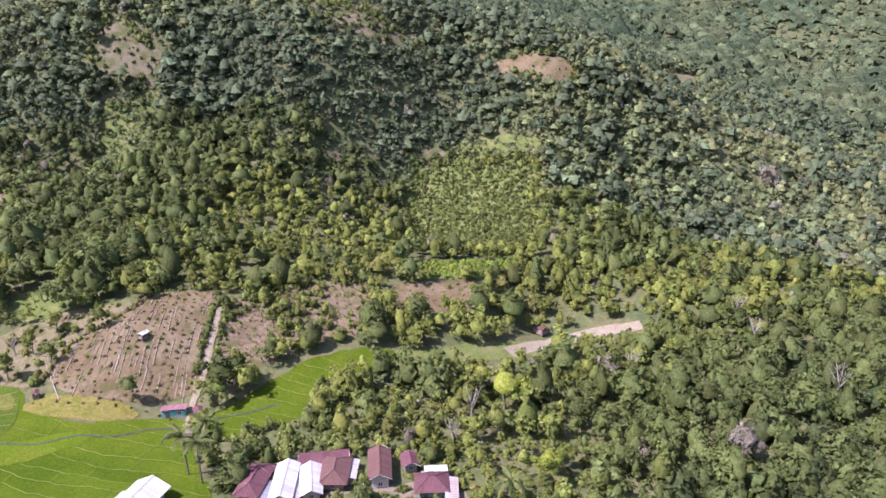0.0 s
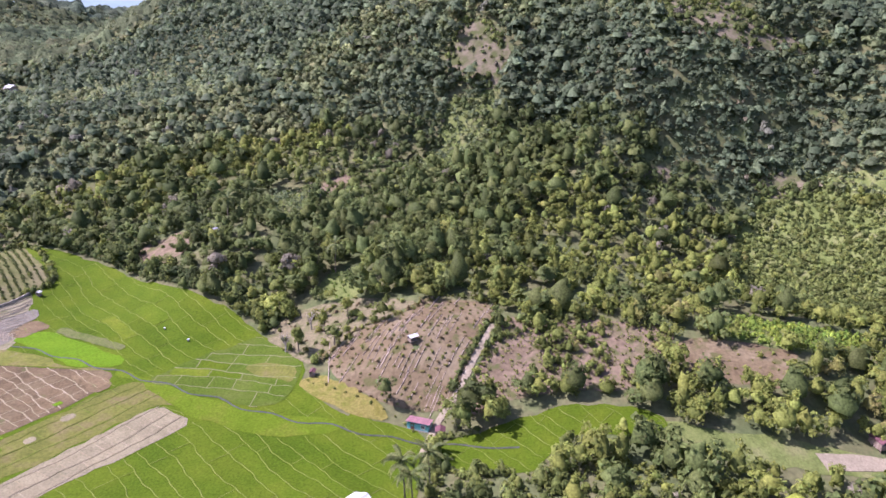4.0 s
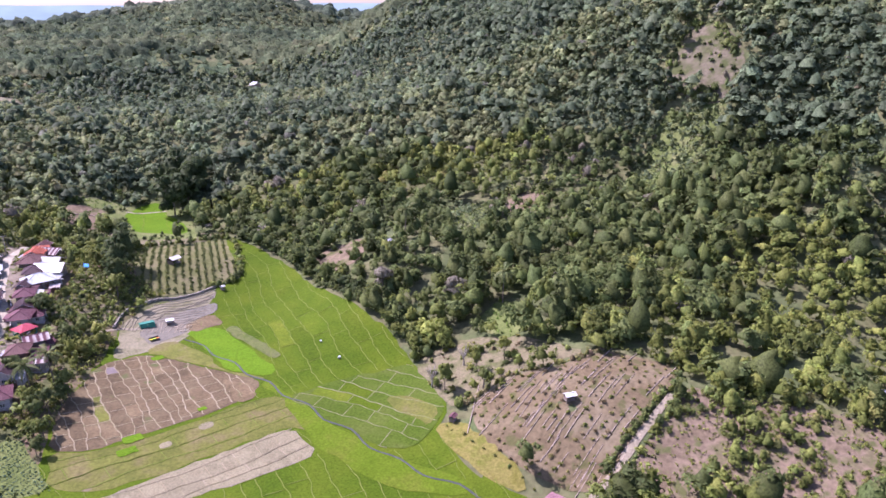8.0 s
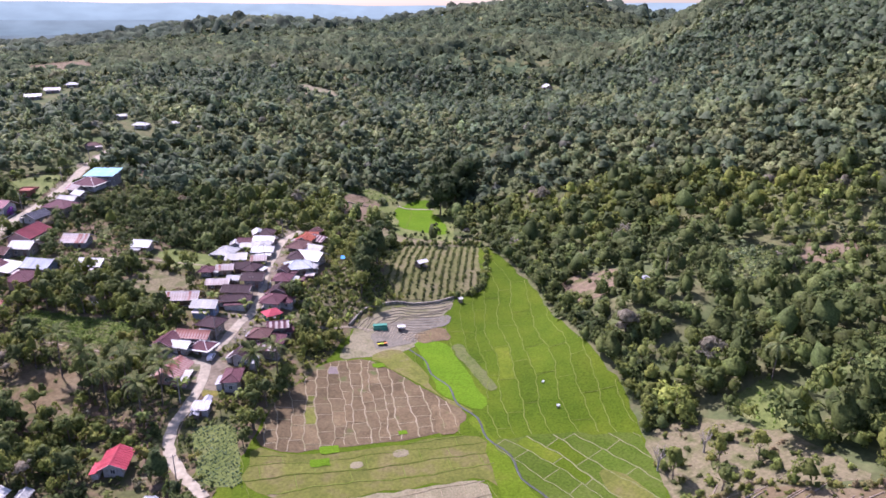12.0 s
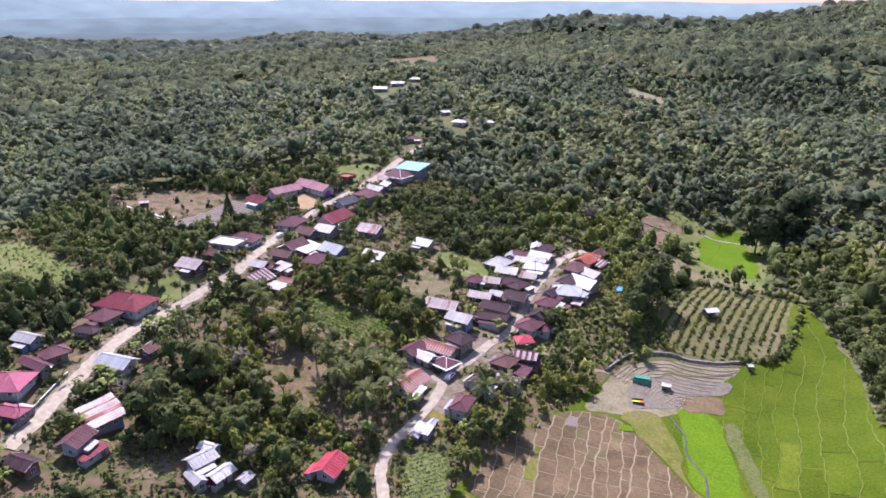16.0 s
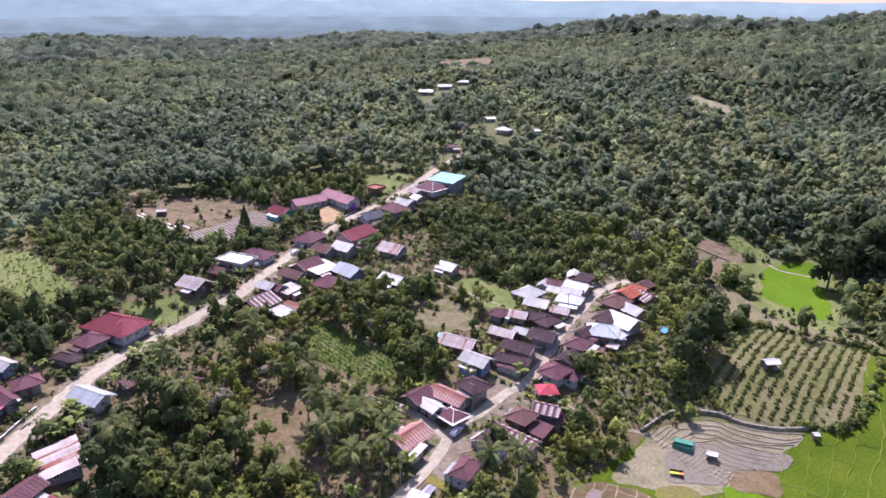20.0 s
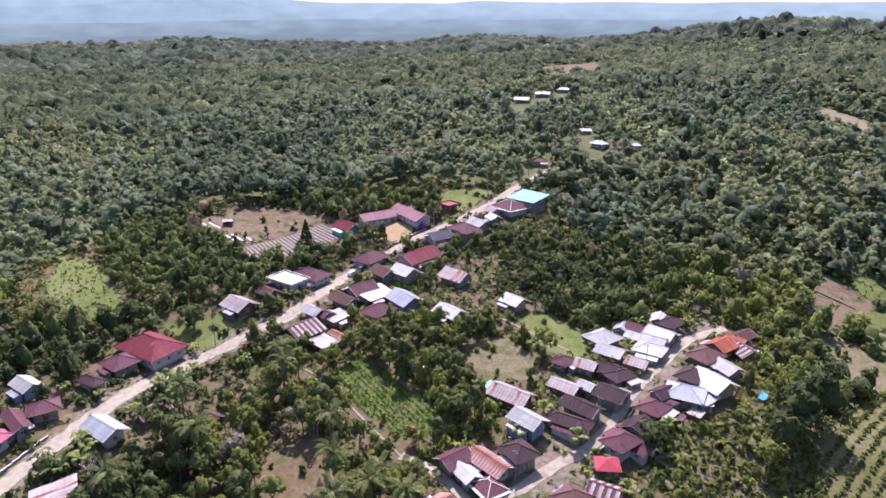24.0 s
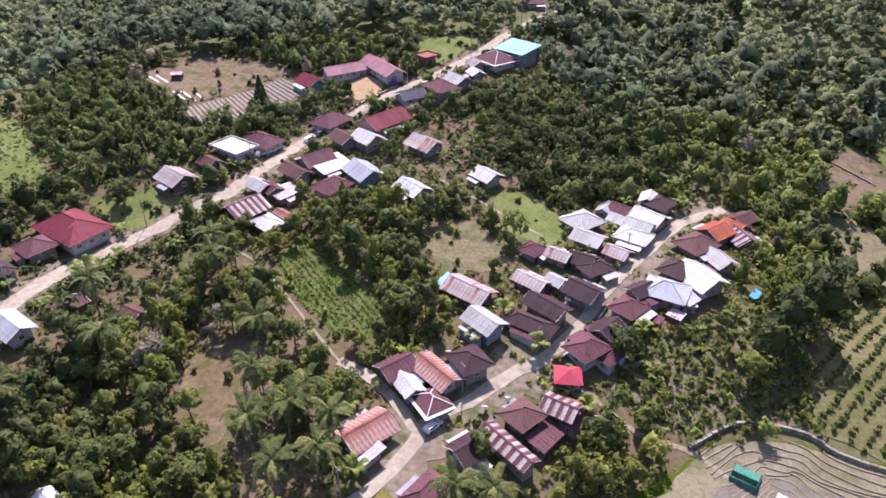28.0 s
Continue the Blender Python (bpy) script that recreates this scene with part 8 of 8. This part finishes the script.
gaz = tagged(new("gazebo"), "red-roofed square gazebo with green panels by the street", "gazebo")
gaz.matrix_basis = pose(28, 211.5, height(28, 211.5), 0, 0, 8)
CRIM = roof_mat("crimson")
side = slab("roof_slope", [(0, 0), (3.0, -3.35), (-3.0, -3.35)][::-1], 0.07, CRIM)
for k in range(4):
    part("roof_slope", side, gaz, pose(0, 0, 4.5, 0, 0, 90 * k) @ Matrix.Rotation(math.atan2(1.5, 3.0), 4, "X"))
for sx in (-2.4, 2.4):
    for sy in (-2.4, 2.4):
        bar("post", (sx, sy, -0.8), (sx, sy, 3.2), 0.22, TARP_GREEN, gaz)
part("floor", boxes("floor", [(-2.7, 2.7, -2.7, 2.7, -0.8, 0.25)], PLINTH), gaz)
for r in ((-2.4, 2.4, -2.45, -2.35), (-2.4, 2.4, 2.35, 2.45), (-2.45, -2.35, -2.4, 2.4)):
    part("panel", boxes("panel", [(*r, 0.25, 1.2)], TARP_GREEN), gaz)

tarp = tagged(new("blue_sheet"), "crumpled blue tarpaulin over garden poles", "tarpaulin")
tarp.matrix_basis = pose(69.8, 250.6, height(69.8, 250.6), 0, 0, 60)
part("sheet", slab("sheet", [(-2, 0), (2, 0.3), (2, -1.6), (0.4, -2.0), (-2, -1.5)][::-1], 0.04, BLUE), tarp, pose(0, 0.8, 1.7, 14))
for sx, sy in ((-1.8, 0.7), (1.8, 0.9), (-1.8, -0.6), (1.7, -0.7)):
    bar("post", (sx, sy, -0.3), (sx, sy, 1.45), 0.1, WOOD, tarp)

# ---- cars ----
TYRE = material("tyre_rubber", [(0.02, 0.02, 0.02), (0.035, 0.035, 0.035)], 4, 0.9, 0.1)


def car(x, y, turn, colour, label):
    th = tagged(new("car"), label, "car", "parked cars")
    th.matrix_basis = pose(x, y, height(x, y) + 0.28, 0, 0, turn)
    paint = material("car_paint_" + label.split()[0], [colour, tuple(q * 1.05 for q in colour)], 1, 0.3, 0.0, spec=0.5)
    prof = [(-2.1, 0.35), (2.1, 0.35), (2.12, 0.75), (1.2, 0.95), (0.55, 1.5), (-1.6, 1.55), (-2.1, 1.0)]
    n = len(prof)
    v = [(a, s * (0.82 if b < 1.2 else 0.7), b) for s in (-1, 1) for a, b in prof]
    f = [tuple(range(n)), tuple(range(2 * n - 1, n - 1, -1))] + [(i, i + n, (i + 1) % n + n, (i + 1) % n) for i in range(n)]
    part("body", poly("body", v, f, paint), th)
    part("windscreen", poly("windscreen", [(1.17, -0.68, 1.0), (1.17, 0.68, 1.0), (0.6, 0.62, 1.47), (0.6, -0.62, 1.47)], [(0, 1, 2, 3)], PANE), th)
    for s in (-1, 1):
        part("side_window", boxes("side_window", [(-1.5, 0.5, s * 0.8 - 0.03, s * 0.8 + 0.03, 1.02, 1.38)], PANE), th)
        part("headlight", boxes("headlight", [(2.08, 2.14, s * 0.6 - 0.15, s * 0.6 + 0.15, 0.6, 0.75)], FRAME), th)
    for sx in (-1.3, 1.35):
        for sy in (-0.78, 0.78):
            wv, wf = [], []
            limb(wv, wf, (sx, sy - 0.1, 0.32), (sx, sy + 0.1, 0.32), 0.32, 0.32, 12)
            wf = [tuple(q) for q in wf] + [tuple(range(12)), tuple(range(23, 11, -1))]
            part("wheel", poly("wheel", wv, wf, TYRE), th)


car(3.4, 193.0, 60, (0.6, 0.6, 0.6), "silver car parked on the village street")
car(-65.4, 295.3, 74, (0.7, 0.7, 0.69), "white car on the concrete road")
car(-63.3, 300.4, 74, (0.05, 0.055, 0.06), "dark car on the concrete road")
car(-60.2, 308.8, 68, (0.7, 0.7, 0.69), "white car beside the concrete road")
car(-75.2, 281.0, 70, (0.6, 0.6, 0.6), "silver car parked in the yard")
car(-73.2, 284.6, 70, (0.6, 0.6, 0.6), "silver car parked in the yard")
car(-112.2, 189.2, -20, (0.6, 0.6, 0.6), "silver car parked beside the pink-roofed house")
car(-24.0, 240.5, -50, (0.7, 0.7, 0.69), "white car on the garden track")

# ---- poles ----


def pole(x, y, turn):
    th = tagged(new("utility_pole"), "grey concrete utility pole beside the road", "pole", "utility poles")
    th.matrix_basis = pose(x, y, height(x, y), 0, 0, turn)
    v, f = [], []
    limb(v, f, (0, 0, -0.5), (0, 0, 8.5), 0.16, 0.10, 8)
    part("shaft", raw("shaft", v, f, PLINTH, True), th)
    bar("crossarm", (-0.8, 0, 8.0), (0.8, 0, 8.0), 0.12, PLINTH, th)
    for s in (-0.7, 0.0, 0.7):
        bar("insulator", (s, 0, 8.05), (s, 0, 8.3), 0.09, FRAME, th)


for key, side, gap in (("main_road", 2.9, 38), ("street", 2.4, 32)):
    pts = np.array(rounded(LINE[key][1], False, 2.0))
    dist = np.r_[0, np.cumsum(np.hypot(*np.diff(pts, axis=0).T))]
    for s in np.arange(8, dist[-1], gap):
        i = int(np.searchsorted(dist, s))
        d = pts[min(i + 1, len(pts) - 1)] - pts[i - 1]
        d /= np.hypot(*d)
        q = pts[i] + np.array((-d[1], d[0])) * side
        pole(q[0], q[1], math.degrees(math.atan2(d[1], d[0])) + 90)

# ---- low walls and fences ----


def along(line, off, start, end, step):
    p = np.array(rounded(line, False, step))
    d = np.gradient(p, axis=0)
    d /= np.hypot(d[:, 0], d[:, 1])[:, None] + 1e-9
    return (p + np.stack([-d[:, 1], d[:, 0]], -1) * off)[start:end]


def low_wall(pts, h, label):
    th = tagged(new("low_wall"), label, "wall", "low walls")
    for a, b in zip(pts[:-1], pts[1:]):
        m, l = (a + b) / 2, float(np.hypot(*(b - a)))
        part("panel", boxes("panel", [(-l / 2, l / 2, -0.12, 0.12, -0.6, h)], PLINTH), th, pose(m[0], m[1], height(*m), 0, 0, math.degrees(math.atan2(b[1] - a[1], b[0] - a[0]))))
        part("coping", boxes("coping", [(-l / 2, l / 2, -0.17, 0.17, h, h + 0.08)], FRAME), th, pose(m[0], m[1], height(*m), 0, 0, math.degrees(math.atan2(b[1] - a[1], b[0] - a[0]))))


def rail_fence(pts, label):
    th = tagged(new("fence"), label, "fence", "fences")
    for a, b in zip(pts[:-1], pts[1:]):
        za, zb = height(*a), height(*b)
        bar("post", (a[0], a[1], za - 0.3), (a[0], a[1], za + 1.1), 0.1, WOOD, th)
        for z in (0.5, 0.95):
            bar("rail", (a[0], a[1], za + z), (b[0], b[1], zb + z), 0.07, WOOD, th)


low_wall(along(LINE["main_road"][1], 3.4, 2, 12, 2.5), 0.8, "grey concrete retaining wall beside the ridge road")
low_wall(along(LINE["main_road"][1], 3.3, 62, 72, 2.5), 0.7, "low pale wall before the roadside house")
low_wall(along(LINE["street"][1], -2.6, 34, 42, 2.5), 0.7, "low grey wall along the village street")
rail_fence(along(LINE["street"][1], -2.3, 10, 22, 2.0), "weathered wooden rail fence along the street")
rail_fence(along(LINE["lane"][1], 2.2, 3, 9, 2.0), "weathered wooden rail fence along the lane")

# ---- dishes and water tanks ----
TANK = material("water_tank", [(0.48, 0.47, 0.45), (0.58, 0.57, 0.55)], 2, 0.4, 0.0)


def dish(x, y, z, turn):
    th = tagged(new("satellite_dish"), "white satellite dish on a short pole", "dish", "satellite dishes")
    th.matrix_basis = pose(x, y, height(x, y) + z, 0, 0, turn)
    v, f = [], []
    for k, (r, h) in enumerate(((0.12, 0.0), (0.42, 0.07), (0.68, 0.2))):
        v += [(r * math.cos(t), r * math.sin(t), h) for t in np.linspace(0, 2 * math.pi, 14, endpoint=False)]
    f = [(k * 14 + i, k * 14 + (i + 1) % 14, k * 14 + 14 + (i + 1) % 14, k * 14 + 14 + i) for k in range(2) for i in range(14)] + [tuple(range(13, -1, -1))]
    part("bowl", poly("bowl", v, f, TANK), th, pose(0, 0, 1.1, -35))
    bar("mast", (0, 0, -0.6), (0, 0, 1.1), 0.1, FRAME, th)
    bar("feed_arm", (0, 0, 1.1), (0, 0.55, 2.0), 0.05, FRAME, th)


for px, py in ((2, 211.5), (-3, 210.5), (34.6, 204.5), (12.5, 199.5), (16.5, 203), (-79.5, 172.5), (24, -12)):
    dish(px, py, 0.6, 10)

# ---- hills along the horizon ----
# haze is painted on as a blue glow, paler with each farther ridge
HAZE = []
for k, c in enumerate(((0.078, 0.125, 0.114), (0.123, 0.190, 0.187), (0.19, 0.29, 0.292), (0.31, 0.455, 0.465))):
    m = bpy.data.materials.new("painted_haze")
    m.use_nodes = True
    t = m.node_tree
    b = t.nodes["Principled BSDF"]
    b.inputs["Roughness"].default_value = 1
    b.inputs["Specular IOR Level"].default_value = 0
    co, mp, nz, rp = (t.nodes.new("ShaderNode" + q) for q in ("TexCoord", "Mapping", "TexNoise", "ValToRGB"))
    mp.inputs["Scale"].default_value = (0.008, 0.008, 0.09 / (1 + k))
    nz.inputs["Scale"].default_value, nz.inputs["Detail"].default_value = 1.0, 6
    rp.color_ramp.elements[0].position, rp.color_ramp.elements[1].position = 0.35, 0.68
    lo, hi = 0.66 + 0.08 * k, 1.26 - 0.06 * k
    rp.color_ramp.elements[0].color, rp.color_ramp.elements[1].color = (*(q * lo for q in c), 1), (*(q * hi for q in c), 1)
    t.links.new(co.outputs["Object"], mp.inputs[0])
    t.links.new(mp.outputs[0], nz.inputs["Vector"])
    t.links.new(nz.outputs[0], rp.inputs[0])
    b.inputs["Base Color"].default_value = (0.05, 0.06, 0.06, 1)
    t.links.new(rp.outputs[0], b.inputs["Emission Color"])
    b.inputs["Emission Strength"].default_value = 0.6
    HAZE.append(m)
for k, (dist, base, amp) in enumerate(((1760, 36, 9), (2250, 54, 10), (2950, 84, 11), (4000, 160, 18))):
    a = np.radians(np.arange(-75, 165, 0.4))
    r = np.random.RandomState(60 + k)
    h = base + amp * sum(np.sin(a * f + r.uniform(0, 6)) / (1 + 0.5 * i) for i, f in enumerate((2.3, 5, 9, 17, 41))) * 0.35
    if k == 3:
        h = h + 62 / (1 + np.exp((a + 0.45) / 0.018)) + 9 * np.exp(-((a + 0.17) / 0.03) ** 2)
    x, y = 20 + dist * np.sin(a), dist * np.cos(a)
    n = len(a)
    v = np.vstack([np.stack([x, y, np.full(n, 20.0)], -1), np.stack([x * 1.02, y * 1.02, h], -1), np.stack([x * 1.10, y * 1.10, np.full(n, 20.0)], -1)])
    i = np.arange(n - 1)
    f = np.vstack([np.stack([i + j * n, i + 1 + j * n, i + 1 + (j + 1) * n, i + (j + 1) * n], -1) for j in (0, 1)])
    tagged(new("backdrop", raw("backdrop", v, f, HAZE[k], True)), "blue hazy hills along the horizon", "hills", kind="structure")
